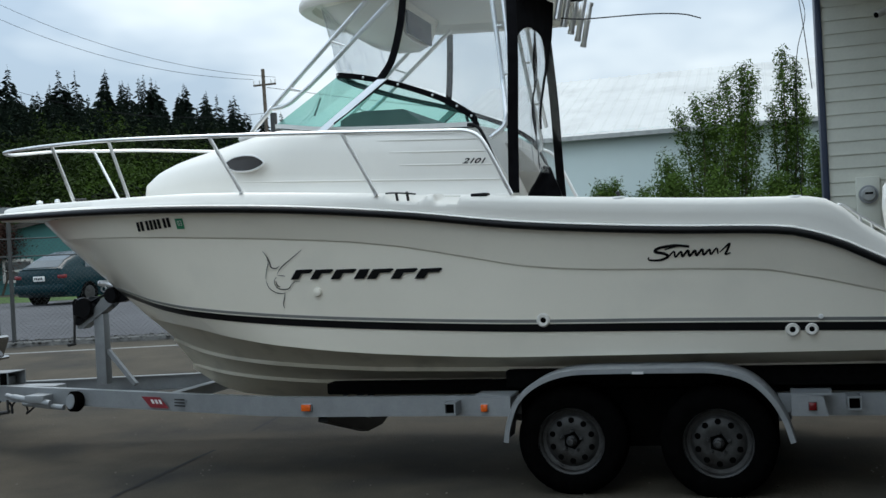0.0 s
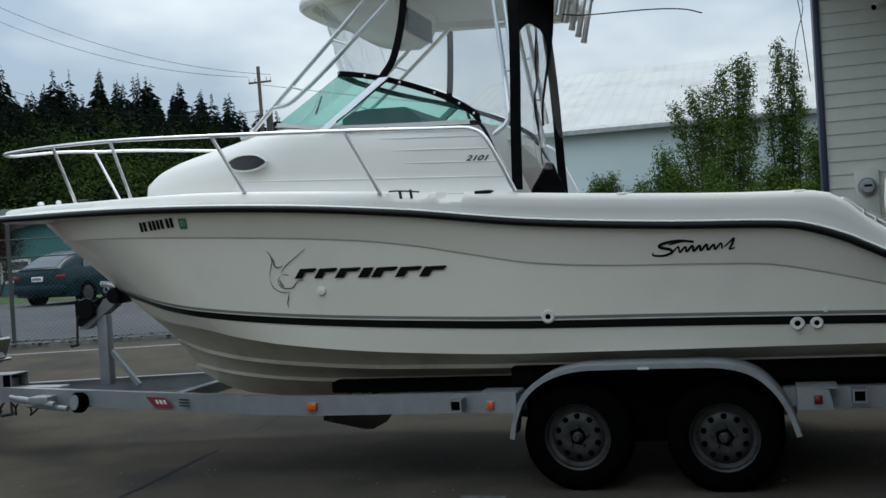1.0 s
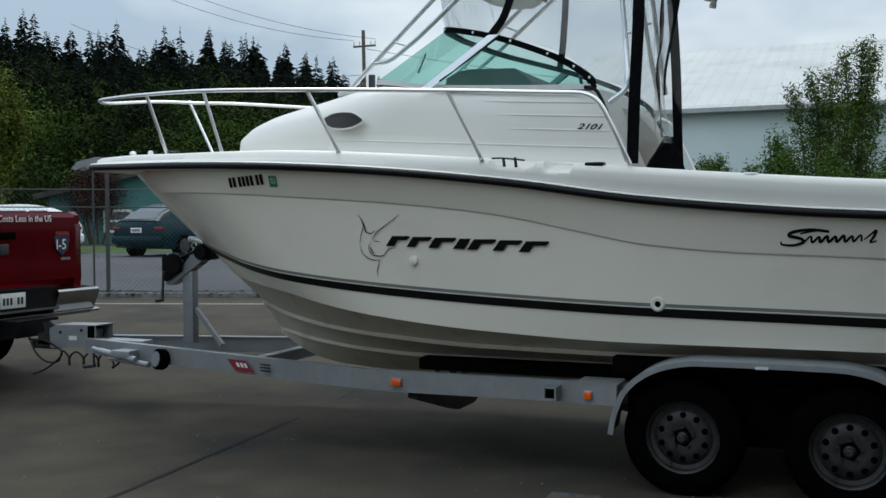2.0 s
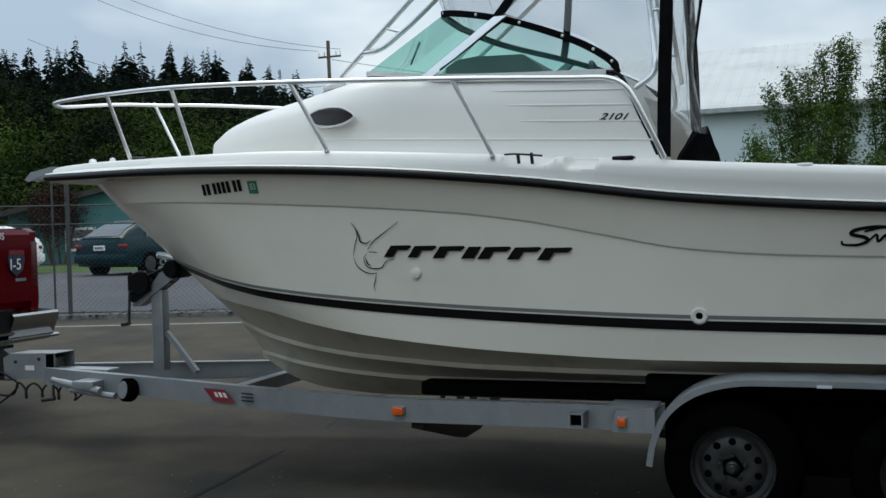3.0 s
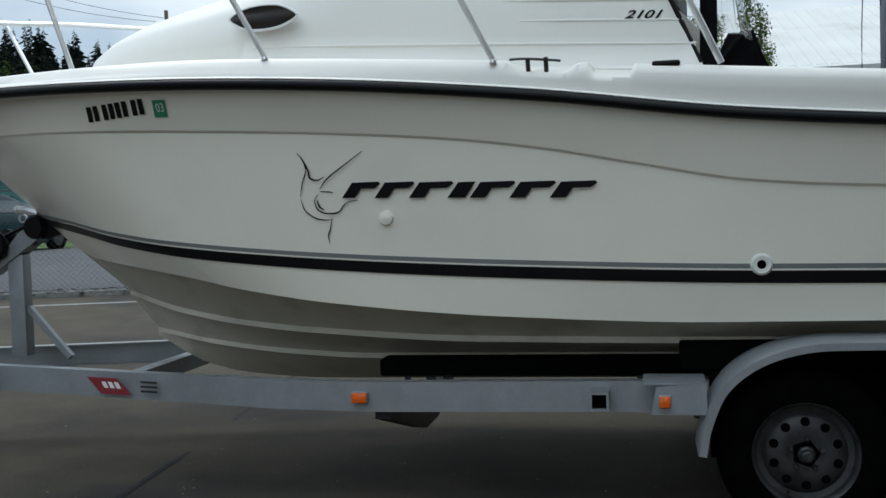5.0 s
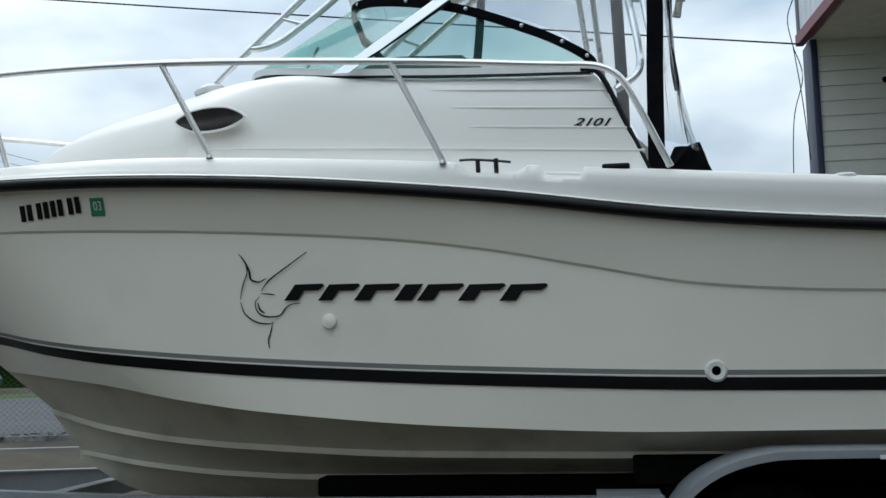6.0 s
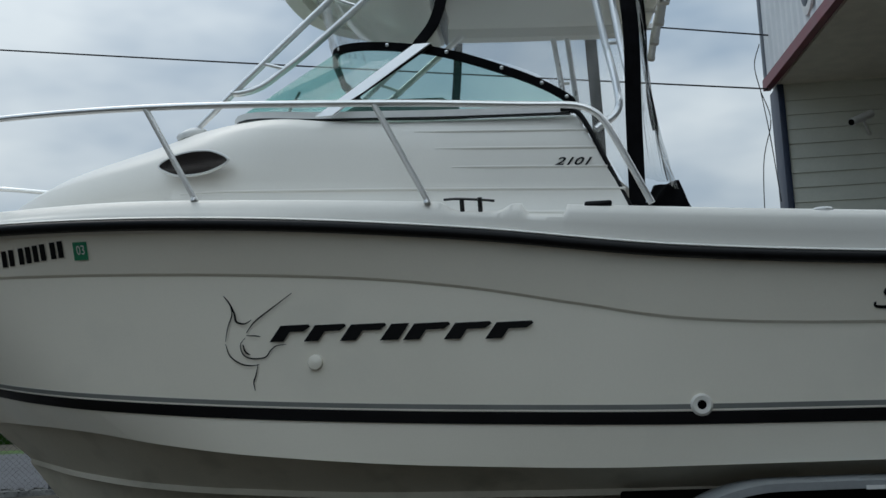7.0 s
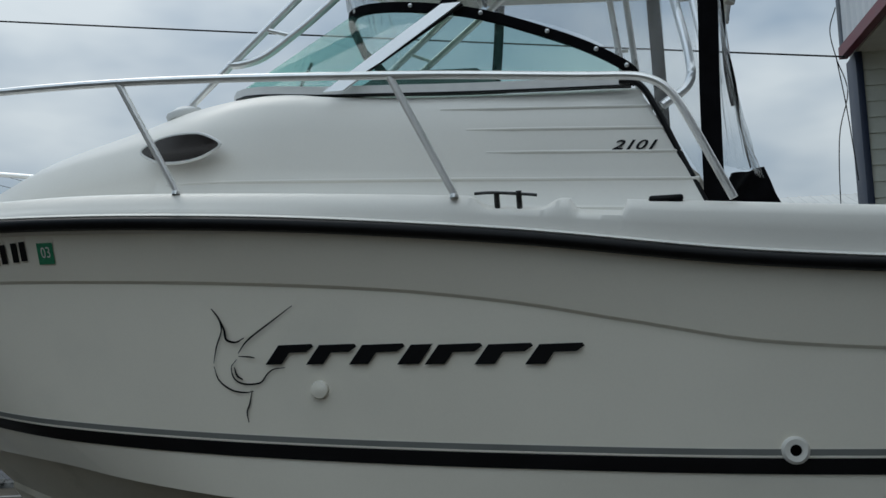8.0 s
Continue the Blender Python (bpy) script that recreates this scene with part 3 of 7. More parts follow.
bm = bmn()
for side in (-1, 1):
    def row(fb, fz):
        return [Vector((x, YC + side * max(0.0, fb(x)), fz(x))) for x in XG]
    rb, rz, tb, tz = F["rub_b"], F["rub_z"], F["top_b"], F["top_z"]
    rows = [row(lambda x: rb(x) - 0.03, lambda x: rz(x) - 0.03),
            row(lambda x: rb(x) + 0.002, lambda x: rz(x) + 0.012),
            row(lambda x: rb(x) - 0.002, lambda x: rz(x) + 0.03),
            row(lambda x: (rb(x) + tb(x)) / 2 + 0.004, lambda x: rz(x) * 0.45 + tz(x) * 0.55 - 0.012),
            row(lambda x: tb(x), lambda x: tz(x) - 0.045 - max(0, recess(x, side) - 0.03)),
            row(lambda x: tb(x) - 0.012, lambda x: tz(x) - 0.014 - max(0, recess(x, side) - 0.004)),
            row(lambda x: tb(x) - 0.05 + 0.6 * recess(x, side), lambda x: tz(x) - recess(x, side)),
            row(lambda x: tb(x) - 0.05 - 1.6 * recess(x, side), lambda x: tz(x) - 0.75 * recess(x, side)),
            row(lambda x: min(tb(x) - 0.05, max(0.93, tb(x) - 0.24)) if x > -0.4 else max(0.0, tb(x) - 0.24), lambda x: tz(x) + 0.004)]
    va = [[bm.verts.new(p) for p in r] for r in rows]
    for a, b in zip(va, va[1:]):
        for i in range(len(a) - 1):
            q = (a[i], b[i], b[i + 1], a[i + 1])
            bm.faces.new(q if side < 0 else q[::-1])
part("gunwale", bm, GEL_DECK, boat, "rounded white gunwale moulding", 50)
bm = bmn()
for side in (-1, 1):
    front = [x for x in XS if x < -0.35]
    a = [Vector((x, YC + side * max(0.0, F["top_b"](x) - 0.24), F["top_z"](x) + 0.004)) for x in front]
    b = [Vector((x, YC, F["top_z"](x) + 0.02)) for x in front]
    strip(bm, *((a, b) if side < 0 else (b, a)))
    aft = [x for x in XS if x > -0.45]
    a = [Vector((x, YC + side * 0.93, F["top_z"](x) + 0.004)) for x in aft]
    b = [Vector((x, YC + side * 0.93, 0.95)) for x in aft]
    c = [Vector((x, YC, 0.95)) for x in aft]
    strip(bm, *((a, b) if side < 0 else (b, a)))
    strip(bm, *((b, c) if side < 0 else (c, b)))
# front edge of the pulpit and its underside
p = [Vector((-4.742, YC - 0.18, 1.89)), Vector((-4.742, YC + 0.18, 1.89)), Vector((-4.738, YC + 0.13, 1.985)), Vector((-4.738, YC - 0.13, 1.985))]
bm.faces.new([bm.verts.new(v) for v in p])
bow = [x for x in XS if x < -3.9]
strip(bm, [Vector((x, YC - F["rub_b"](x) + 0.03, F["rub_z"](x) - 0.03)) for x in bow], [Vector((x, YC + F["rub_b"](x) - 0.03, F["rub_z"](x) - 0.03)) for x in bow])
part("deck", bm, GEL_DECK, boat, smooth=40)

# trunk cabin
tw = flow([(-3.40, 0.0), (-3.385, 0.2), (-3.33, 0.36), (-3.2, 0.50), (-3.0, 0.64), (-2.7, 0.755), (-2.4, 0.845), (-2.0, 0.945), (-1.0, 0.975), (-0.2, 0.975)])
tt = flow([(-3.40, 2.09), (-3.38, 2.12), (-3.3, 2.155), (-3.2, 2.19), (-3.0, 2.235), (-2.6, 2.298), (-2.2, 2.352), (-1.95, 2.362), (-1.6, 2.325), (-1.2, 2.29), (-0.5, 2.265)])


def cabin_place(x, k, side=-1):
    """k: 0 the deck, 1 the top's edge, more runs over the top."""
    w, t, d = tw(x), tt(x), F["top_z"](max(x, -4.0)) - 0.01
    h = t - d
    table = [(0.0, 0.0), (0.02, 0.03), (0.035, 0.3), (0.06, 0.62), (0.085, 0.82), (0.115, 0.93), (0.17, 0.985), (0.3, 1.0)]
    ins, up = table[k]
    soft = 1 + 0.9 * min(1.0, max(0.0, (-1.75 - x) / 0.7)) * (k > 3)
    y = max(0.0, w - min(1.0, w / 0.6) * ins * soft)
    z = d + h * up
    f = min(1.0, max(0.0, (x + 1.25) / 0.7))
    return Vector((x + f * f * (t - z) * 0.47, YC + side * y, z))


CX = [-3.40 + (2.85) * (i / 60) ** 1.5 for i in range(61)]
bm = bmn()
for side in (-1, 1):
    rows = [[cabin_place(x, k, side) for x in CX] for k in range(8)]
    rows.insert(0, [p - Vector((0, 0, 0.08)) for p in rows[0]])
    rows.append([Vector((x, YC, tt(x) + 0.03)) for x in CX])
    va = [[bm.verts.new(p) for p in r] for r in rows]
    for a, b in zip(va, va[1:]):
        for i in range(len(a) - 1):
            q = (a[i], b[i], b[i + 1], a[i + 1])
            bm.faces.new(q if side < 0 else q[::-1])
    # aft bulkhead
    end = [r[-1] for r in va] + [bm.verts.new((-0.33, YC, F["top_z"](-0.33)))]
    bm.faces.new(end if side > 0 else end[::-1])
bmesh.ops.remove_doubles(bm, verts=bm.verts, dist=0.0004)
cabin = part("cabin", bm, GEL_DECK, boat, "smooth white trunk cabin", 50)
for z, x0, x1 in ((2.190, -1.22, -0.49), (2.110, -1.13, -0.45), (2.026, -1.06, -0.41), (1.930, -2.25, -0.36)):
    bm = bmn()
    path = []
    for i in range(30):
        x = x0 + (x1 - x0) * i / 29
        zz = z - 0.058 * (x + 0.9)
        k = next((k for k in (1, 2, 3, 4) if cabin_place(x, k + 1).z >= zz), 4)
        lo, hi = cabin_place(x, k), cabin_place(x, k + 1)
        u = (zz - lo.z) / (hi.z - lo.z)
        fade = min(1.0, 4 * i / 29)
        path.append((x, lo.y + (hi.y - lo.y) * u + 0.004 * (1 - fade), zz))
    sweep(bm, path, [(-0.003, -0.014), (0.0035, -0.004), (0.0055, 0.0), (0.0045, 0.004), (-0.003, 0.008)])
    part("moulded_ridge", bm, GEL_DECK, cabin, smooth=60)
# porthole
bm = bmn()
pm = [(-0.178, 0), (-0.12, 0.034), (-0.05, 0.048), (0.03, 0.05), (0.10, 0.04), (0.178, 0.0), (0.12, -0.034), (0.05, -0.048), (-0.03, -0.05), (-0.1, -0.04)]
pm = [(p.x, p.y) for p in catmull([(u, v, 0) for u, v in pm], 5, closed=True)]
PORT = Matrix.Translation((-2.175, 0.232, 2.13)) @ Euler((radians(82), 0, radians(-17))).to_matrix().to_4x4() @ pose(0, 0, 0, 0, 0, -3)
plate(bm, pm, PORT, 0.012)
part("porthole", bm, PORTGLASS, cabin, "dark oval porthole")
bm = bmn()
sweep(bm, [PORT @ Vector((u * 1.03, v * 1.08, 0.008)) for u, v in pm], ring(0.006, 6), up=(0, -1, 0), closed=True)
part("porthole_rim", bm, WHITE, cabin, "pale oval porthole rim")

# windshield
WS = thing("windshield", (-1.4, YC, 2.3), "teal tinted windshield in a white aluminium frame", "windshield")
ws_b = [(-2.19, 0.0, 2.437), (-2.055, 0.63, 2.413), (-1.60, 0.835, 2.335), (-1.1, 0.865, 2.30), (-0.56, 0.885, 2.275)]
ws_t = [(-1.70, 0.0, 2.745), (-1.60, 0.56, 2.72), (-1.175, 0.80, 2.603), (-0.80, 0.835, 2.458), (-0.585, 0.88, 2.325)]


def nearside(p, side=-1):
    return Vector((p[0], YC + side * p[1], p[2]))


for side in (-1, 1):
    for name, i, j in (("front_pane", 0, 1), ("corner_pane", 1, 2)):
        bm = bmn()
        q = [nearside(ws_b[i], side), nearside(ws_b[j], side), nearside(ws_t[j], side), nearside(ws_t[i], side)]
        strip(bm, [q[0].lerp(q[1], k / 6) for k in range(7)], [q[3].lerp(q[2], k / 6) for k in range(7)])
        part(name, bm, GLASS, WS)
    bm = bmn()
    lo = catmull([nearside(p, side) for p in ws_b[2:]], 8)
    hi = catmull([nearside(p, side) for p in ws_t[2:]], 8)
    strip(bm, lo, hi)
    part("side_pane", bm, GLASS, WS)
    bm = bmn()
    foot, head = nearside((-1.605, 0.893, 2.300), side), nearside((-1.178, 0.835, 2.612), side)
    wide = Vector((0.036, 0, 0))
    strip(bm, [foot - wide, foot + wide], [head - wide, head + wide])
    bmesh.ops.recalc_face_normals(bm, faces=bm.faces)
    bmesh.ops.solidify(bm, geom=bm.faces[:], thickness=0.012)
    part("corner_post", bm, ALU, WS, "wide white aluminium post")
    bm = bmn()
    tube(bm, [foot + wide + Vector((0.055, 0, 0.045)), head + wide + Vector((0.004, 0, -0.004))], 0.006, 6, curved=False)
    part("post_seal", bm, BLACK, WS, "black rubber strip along the post")
    bm = bmn()
    sweep(bm, [p + Vector((0, 0, -0.012)) for p in catmull([nearside(q, side) for q in ws_b], 6)], [(-0.012, -0.018), (0.012, -0.018), (0.012, 0.014), (-0.012, 0.014)])
    part("lower_frame", bm, WHITE, WS, "white aluminium lower frame")
    bm = bmn()
    sweep(bm, [p + Vector((0, 0, -0.031)) for p in catmull([nearside(q, side) for q in ws_b], 6)], [(-0.013, -0.003), (0.013, -0.003), (0.013, 0.003), (-0.013, 0.003)])
    part("gasket", bm, BLACK, WS)
    # canvas binding with snaps along the windshield's top
    bm = bmn()
    edge = catmull([nearside(q, side) for q in ws_t] + [nearside((-0.545, 0.9, 2.25), side)], 8)
    sweep(bm, edge, [(-0.012, -0.017), (0.012, -0.017), (0.013, 0.017), (-0.01, 0.020)])
    bind = part("canvas_binding", bm, CANVAS, WS, "black canvas edge with snap fasteners")
    for k in range(3, len(edge) - 4, 5):
        bm = bmn()
        bmesh.ops.create_uvsphere(bm, u_segments=8, v_segments=5, radius=0.0085, matrix=Matrix.Translation(edge[k] + Vector((0, side * 0.015, 0.002))))
        part("snap", bm, ALU, bind, "bright snap fastener")
bm = bmn()
tube(bm, [(-2.0, YC - 0.1, 2.53), (-1.86, YC - 0.30, 2.62)], 0.007, curved=False)
part("wiper_arm", bm, BLACK, WS)

# black seal down the cabin's after edge
for side in (-1, 1):
    bm = bmn()
    tube(bm, [nearside(p, side) for p in ((-0.60, 0.90, 2.262), (-0.545, 0.905, 2.25), (-0.50, 0.91, 2.19), (-0.42, 0.925, 2.0), (-0.345, 0.945, 1.82))], 0.011, 8)
    part("edge_seal", bm, BLACK, WS, "black rubber edge seal")
# helm dash under the glass
bm = bmn()
prism(bm, [(-1.58, 2.22), (-1.58, 2.40), (-1.50, 2.44), (-1.40, 2.45), (-1.12, 2.44), (-1.02, 2.36), (-0.98, 2.2)], 0.52, 1.75)
bmesh.ops.recalc_face_normals(bm, faces=bm.faces)
HELM = thing("helm_dash", (-1.4, YC, 2.2), "grey vinyl helm dash behind the windshield", "dashboard")
part("dash_body", bm, DASH, HELM)
bm = bmn()
for k in range(24):
    a0, a1 = 2 * math.pi * k / 24, 2 * math.pi * (k + 1) / 24
    tube(bm, [(-0.88 - 0.06 * math.sin(a), 1.5 + 0.17 * math.cos(a), 2.36 + 0.16 * math.sin(a)) for a in (a0, a1)], 0.012, 6, curved=False)
tube(bm, [(-1.0, 1.5, 2.33), (-0.88, 1.5, 2.36)], 0.02, 8, curved=False)
tube(bm, [(-0.88, 1.34, 2.36), (-0.88, 1.66, 2.36)], 0.01, 6, curved=False)
part("steering_wheel", bm, BLACK, HELM)

# hardtop on its tubes
TOP = thing("hardtop", (-0.9, YC, 3.2), "white moulded hardtop carried on tube legs", "hardtop")
bm = bmn()
outline = [(-2.02, 0.0), (-1.97, 0.35), (-1.77, 0.58), (-1.4, 0.68), (-0.7, 0.69), (-0.22, 0.67), (-0.08, 0.6), (-0.045, 0.3), (-0.035, 0.0)]
full = [(x, YC - b) for x, b in outline] + [(x, YC + b) for x, b in outline[-2:0:-1]]
full = [(p.x, p.y) for p in catmull([(x, y, 0) for x, y in full], 4, closed=True)]
cx, cy = -0.85, YC


def top_ring(scale, z):
    return [bm.verts.new((cx + (x - cx) * scale, cy + (y - cy) * scale, z + 0.03 * (x > -5) * (0.35 - abs(y - cy)) * 0.4 - 0.055 * (x + 0.85))) for x, y in full]


rings = [top_ring(0.86, 3.245), top_ring(0.905, 3.235), top_ring(0.92, 3.185), top_ring(0.985, 3.172), top_ring(1.0, 3.19), top_ring(1.0, 3.225), top_ring(0.985, 3.255), top_ring(0.9, 3.285), top_ring(0.5, 3.31)]
for a, b in zip(rings, rings[1:]):
    for i in range(len(a)):
        bm.faces.new((a[i], a[(i + 1) % len(a)], b[(i + 1) % len(b)], b[i]))
bm.faces.new(rings[0][::-1])
bm.faces.new(rings[-1])
part("top_shell", bm, GEL_DECK, TOP, "white moulded top with rounded edge", 50)
for side in (-1, 1):
    for name, pts in (("front_leg", [(-2.265, 0.615, 2.365), (-2.16, 0.62, 2.47), (-1.31, 0.64, 3.22)]),
                      ("front_leg", [(-2.10, 0.622, 2.53), (-2.05, 0.622, 2.528), (-1.96, 0.623, 2.550), (-1.86, 0.625, 2.613), (-1.685, 0.63, 2.742), (-1.12, 0.64, 3.21)]),
                      ("rear_leg", [(-0.47, 0.66, 3.2), (-0.40, 0.75, 2.65), (-0.36, 0.85, 2.35), (-0.37, 0.87, 2.24), (-0.46, 0.88, 2.17)]),
                      ("rear_leg", [(-0.39, 0.66, 3.2), (-0.335, 0.76, 2.65), (-0.31, 0.85, 2.40)])):
        bm = bmn()
        back = -0.13 if side > 0 and name == "rear_leg" else 0.0
        tube(bm, [nearside(p, side) + Vector((back, 0, 0)) for p in pts], 0.016)
        part(name, bm, ALU if name == "rear_leg" else STEEL, TOP)
    for a, b in (((-1.63, 0.635, 2.955), (-1.50, 0.635, 2.90)), ((-1.95, 0.63, 2.66), (-1.84, 0.63, 2.625)), ((-0.45, 0.71, 2.90), (-0.385, 0.71, 2.90)), ((-0.405, 0.77, 2.58), (-0.34, 0.77, 2.58))):
        bm = bmn()
        back = Vector((-0.13 if side > 0 and a[0] > -1 else 0.0, 0, 0))
        tube(bm, [nearside(a, side) + back, nearside(b, side) + back], 0.009, 8, curved=False)
        part("rung", bm, STEEL, TOP)
    bm = bmn()
    lathe(bm, [(0.0, -0.02), (0.052, -0.02), (0.055, 0.0), (0.050, 0.010), (0.036, 0.016), (0.020, 0.026), (0.0, 0.027)], n=24)
    bmesh.ops.transform(bm, matrix=Matrix.Translation(nearside((-2.288, 0.62, 2.347), side)) @ Euler((radians(94), radians(-9), 0)).to_matrix().to_4x4() @ Matrix.Diagonal((1.35, 1, 1, 1)), verts=bm.verts)
    part("leg_foot", bm, WHITE, TOP, "oval white moulded foot", 50)
# rod holders on the aft edge
for k, y in enumerate((0.62, 0.86, 1.136, 1.41, 1.66)):
    bm = bmn()
    tube(bm, [(-0.06, y, 2.965), (0.0, y, 3.24)], 0.021, 12, curved=False)
    tube(bm, [(0.0, y, 3.24), (0.005, y, 3.262)], 0.026, 12, curved=False)
    tube(bm, [(-0.066, y, 2.94), (-0.06, y, 2.965)], 0.024, 12, curved=False)
    box(bm, (-0.10, y - 0.012, 3.12), (0.0, y + 0.012, 3.15))
    part("rod_holder", bm, STEEL, TOP, "polished tube rod holder")
bm = bmn()
tube(bm, [(-0.06, 0.7, 2.965), (0.10, 0.7, 2.94), (0.5, 0.7, 2.925), (0.72, 0.7, 2.90), (0.84, 0.7, 2.86)], 0.0042, 6)
part("whip_aerial", bm, BLACK, TOP, "thin black whip aerial")
bm = bmn()
lathe(bm, [(0.0, -0.035), (0.03, -0.03), (0.045, 0.0), (0.045, 0.02), (0.03, 0.045), (0.0, 0.05)], n=18)
bmesh.ops.transform(bm, matrix=Matrix.Translation((0.055, 0.9, 3.15)) @ Euler((0, 0, radians(60))).to_matrix().to_4x4(), verts=bm.verts)
tube(bm, [(-0.05, 0.9, 3.12), (0.05, 0.9, 3.12)], 0.012, 8, curved=False)
part("spotlight", bm, BLACK, TOP, "round black spotlight")
# overhead console and the dark bead along the edge
bm = bmn()
rows = []
for x, drop in ((-1.80, 0.0), (-1.74, 0.10), (-1.66, 0.20), (-1.54, 0.27), (-1.40, 0.30), (-1.27, 0.30), (-1.20, 0.26), (-1.18, 0.0)):
    row = []
    for i in range(13):
        u = i / 6 - 1
        w = 0.50 + 0.03 * (x + 1.8)
        row.append(bm.verts.new((x, YC + w * u, 3.26 - 0.055 * (x + 0.85) - drop * (1 - abs(u) ** 4) - 0.02)))
    rows.append(row)
for r1, r2 in zip(rows, rows[1:]):
    for i in range(12):
        bm.faces.new((r1[i], r1[i + 1], r2[i + 1], r2[i]))
bmesh.ops.recalc_face_normals(bm, faces=bm.faces)
cons = part("overhead_console", bm, GEL, TOP, "rounded off-white overhead console", 50)
bm = bmn()
box(bm, (-1.185, 0.86, 3.02), (-1.168, 1.41, 3.19), 0.006)
part("console_door", bm, HUBMETAL, cons, "dark console door")
for side in (-1, 1):
    bm = bmn()
    tube(bm, [nearside(p, side) for p in ((-1.30, 0.675, 3.215), (-0.95, 0.69, 3.19), (-0.5, 0.685, 3.165), (-0.30, 0.675, 3.155))], 0.011, 8)
    part("canvas_track", bm, BLACK, TOP, "black canvas track under the edge")
bm = bmn()
tube(bm, [(-1.86, YC - 0.40, 3.29), (-1.80, YC - 0.43, 3.37), (-1.55, YC - 0.45, 3.41), (-0.6, YC - 0.45, 3.37)], 0.013, 8)
part("grab_rail", bm, STEEL, TOP)

# clear enclosure
ENC = thing("canvas_enclosure", (-0.5, YC, 2.0), "clear vinyl cockpit curtains edged with black canvas", "boat canopy")
for side in (-1, 1):
    hi = [nearside(p, side) for p in ((-1.72, 0.52, 3.21), (-1.35, 0.66, 3.20), (-0.9, 0.68, 3.18), (-0.48, 0.675, 3.18), (-0.34, 0.67, 3.17))]
    lo = [nearside(p, side) for p in ((-1.60, 0.56, 2.73), (-1.175, 0.80, 2.615), (-0.77, 0.84, 2.48), (-0.57, 0.885, 2.31), (-0.32, 0.91, 1.85))]
    bm = bmn()
    a, b = catmull(lo, 8), catmull(hi, 8)
    rows = []
    for k in range(9):
        row = []
        for i in range(len(a)):
            p = a[i].lerp(b[i], k / 8)
            p.y += side * 0.012 * noise.noise((p.x * 5, p.z * 4, side))
            row.append(p)
        rows.append(row)
    for r1, r2 in zip(rows, rows[1:]):
        strip(bm, r1, r2)
    bmesh.ops.remove_doubles(bm, verts=bm.verts, dist=0.0005)
    part("front_curtain", bm, VINYL, ENC, "rippled clear vinyl")
    bm = bmn()
    sweep(bm, catmull([nearside(p, side) for p in (((-1.05, 0.70, 3.19), (-1.07, 0.745, 2.97), (-1.12, 0.80, 2.74), (-1.20, 0.835, 2.61)) if side < 0 else ((-1.15, 0.70, 3.19), (-1.17, 0.73, 2.97), (-1.20, 0.77, 2.75), (-1.23, 0.80, 2.62)))], 6), [(-0.006, -0.024), (0.006, -0.024), (0.006, 0.024), (-0.006, 0.024)], up=(1, 0, 0.2))
    part("zip_strap", bm, CANVAS, ENC, "black zip strip")
    bm = bmn()
    sweep(bm, catmull([nearside(p, side) for p in (((-0.32, 0.70, 3.17), (-0.29, 0.88, 2.65), (-0.305, 0.915, 2.2), (-0.315, 0.93, 1.81)) if side < 0 else ((-0.38, 0.70, 3.17), (-0.36, 0.80, 2.6), (-0.355, 0.86, 2.1), (-0.35, 0.90, 1.81)))], 6), [(-0.006, -0.033), (0.006, -0.033), (0.006, 0.033), (-0.006, 0.033)], up=(1, 0, 0))
    part("side_strap", bm, CANVAS, ENC, "wide black canvas strip")
    if side > 0:
        continue
    # aft wing of clear vinyl, wrapped inboard, under an arched canvas panel
    lead = catmull([nearside(p, side) for p in ((-0.315, 0.93, 1.84), (-0.305, 0.915, 2.2), (-0.29, 0.88, 2.65), (-0.32, 0.70, 3.17))], 10)
    tail = catmull([nearside(p, side) for p in ((-0.105, 0.716, 1.84), (-0.137, 0.68, 1.985), (-0.178, 0.636, 2.13), (-0.20, 0.556, 2.33), (-0.19, 0.43, 2.55), (-0.165, 0.26, 2.85), (-0.16, 0.14, 3.14))], 5)

    def wing(u, h):
        k = h * (len(lead) - 1)
        i = min(len(lead) - 2, int(k))
        p = lead[i].lerp(lead[i + 1], k - i).lerp(tail[i].lerp(tail[i + 1], k - i), u)
        slack = math.sin(math.pi * u) * (1.15 - h)
        p.x += slack * (0.05 + 0.035 * noise.noise((u * 5.0, h * 3.0, side)) + 0.02 * noise.noise((u * 17.0, h * 4.0, 2.0)))
        p.y += side * slack * 0.05 * noise.noise((u * 7.0, h * 2.5, 5.0))
        return p

    def arch(u):
        return 0.70 + 0.14 * (1 - abs(2 * u - 1) ** 3)

    bm = bmn()
    rows = [[wing(i / 24, 0.10 + h * (arch(i / 24) - 0.10) / 20) for i in range(25)] for h in range(21)]
    for r1, r2 in zip(rows, rows[1:]):
        strip(bm, r1, r2)
    bmesh.ops.remove_doubles(bm, verts=bm.verts, dist=0.0005)
    part("side_curtain", bm, VINYL, ENC, "slack wrinkled clear vinyl")
    bm = bmn()
    rows = [[wing(i / 24, arch(i / 24) + (1 - arch(i / 24)) * h / 6) for i in range(25)] for h in range(7)]
    for r1, r2 in zip(rows, rows[1:]):
        strip(bm, r1, r2)
    bmesh.ops.remove_doubles(bm, verts=bm.verts, dist=0.0005)
    bmesh.ops.solidify(bm, geom=bm.faces[:], thickness=0.004)
    part("upper_panel", bm, CANVAS, ENC, "black canvas upper panel")
    bm = bmn()
    flap = [wing(0.60 + 0.05 * math.sin(h * 0.55), 0.12 + 0.72 * h / 20) for h in range(21)]
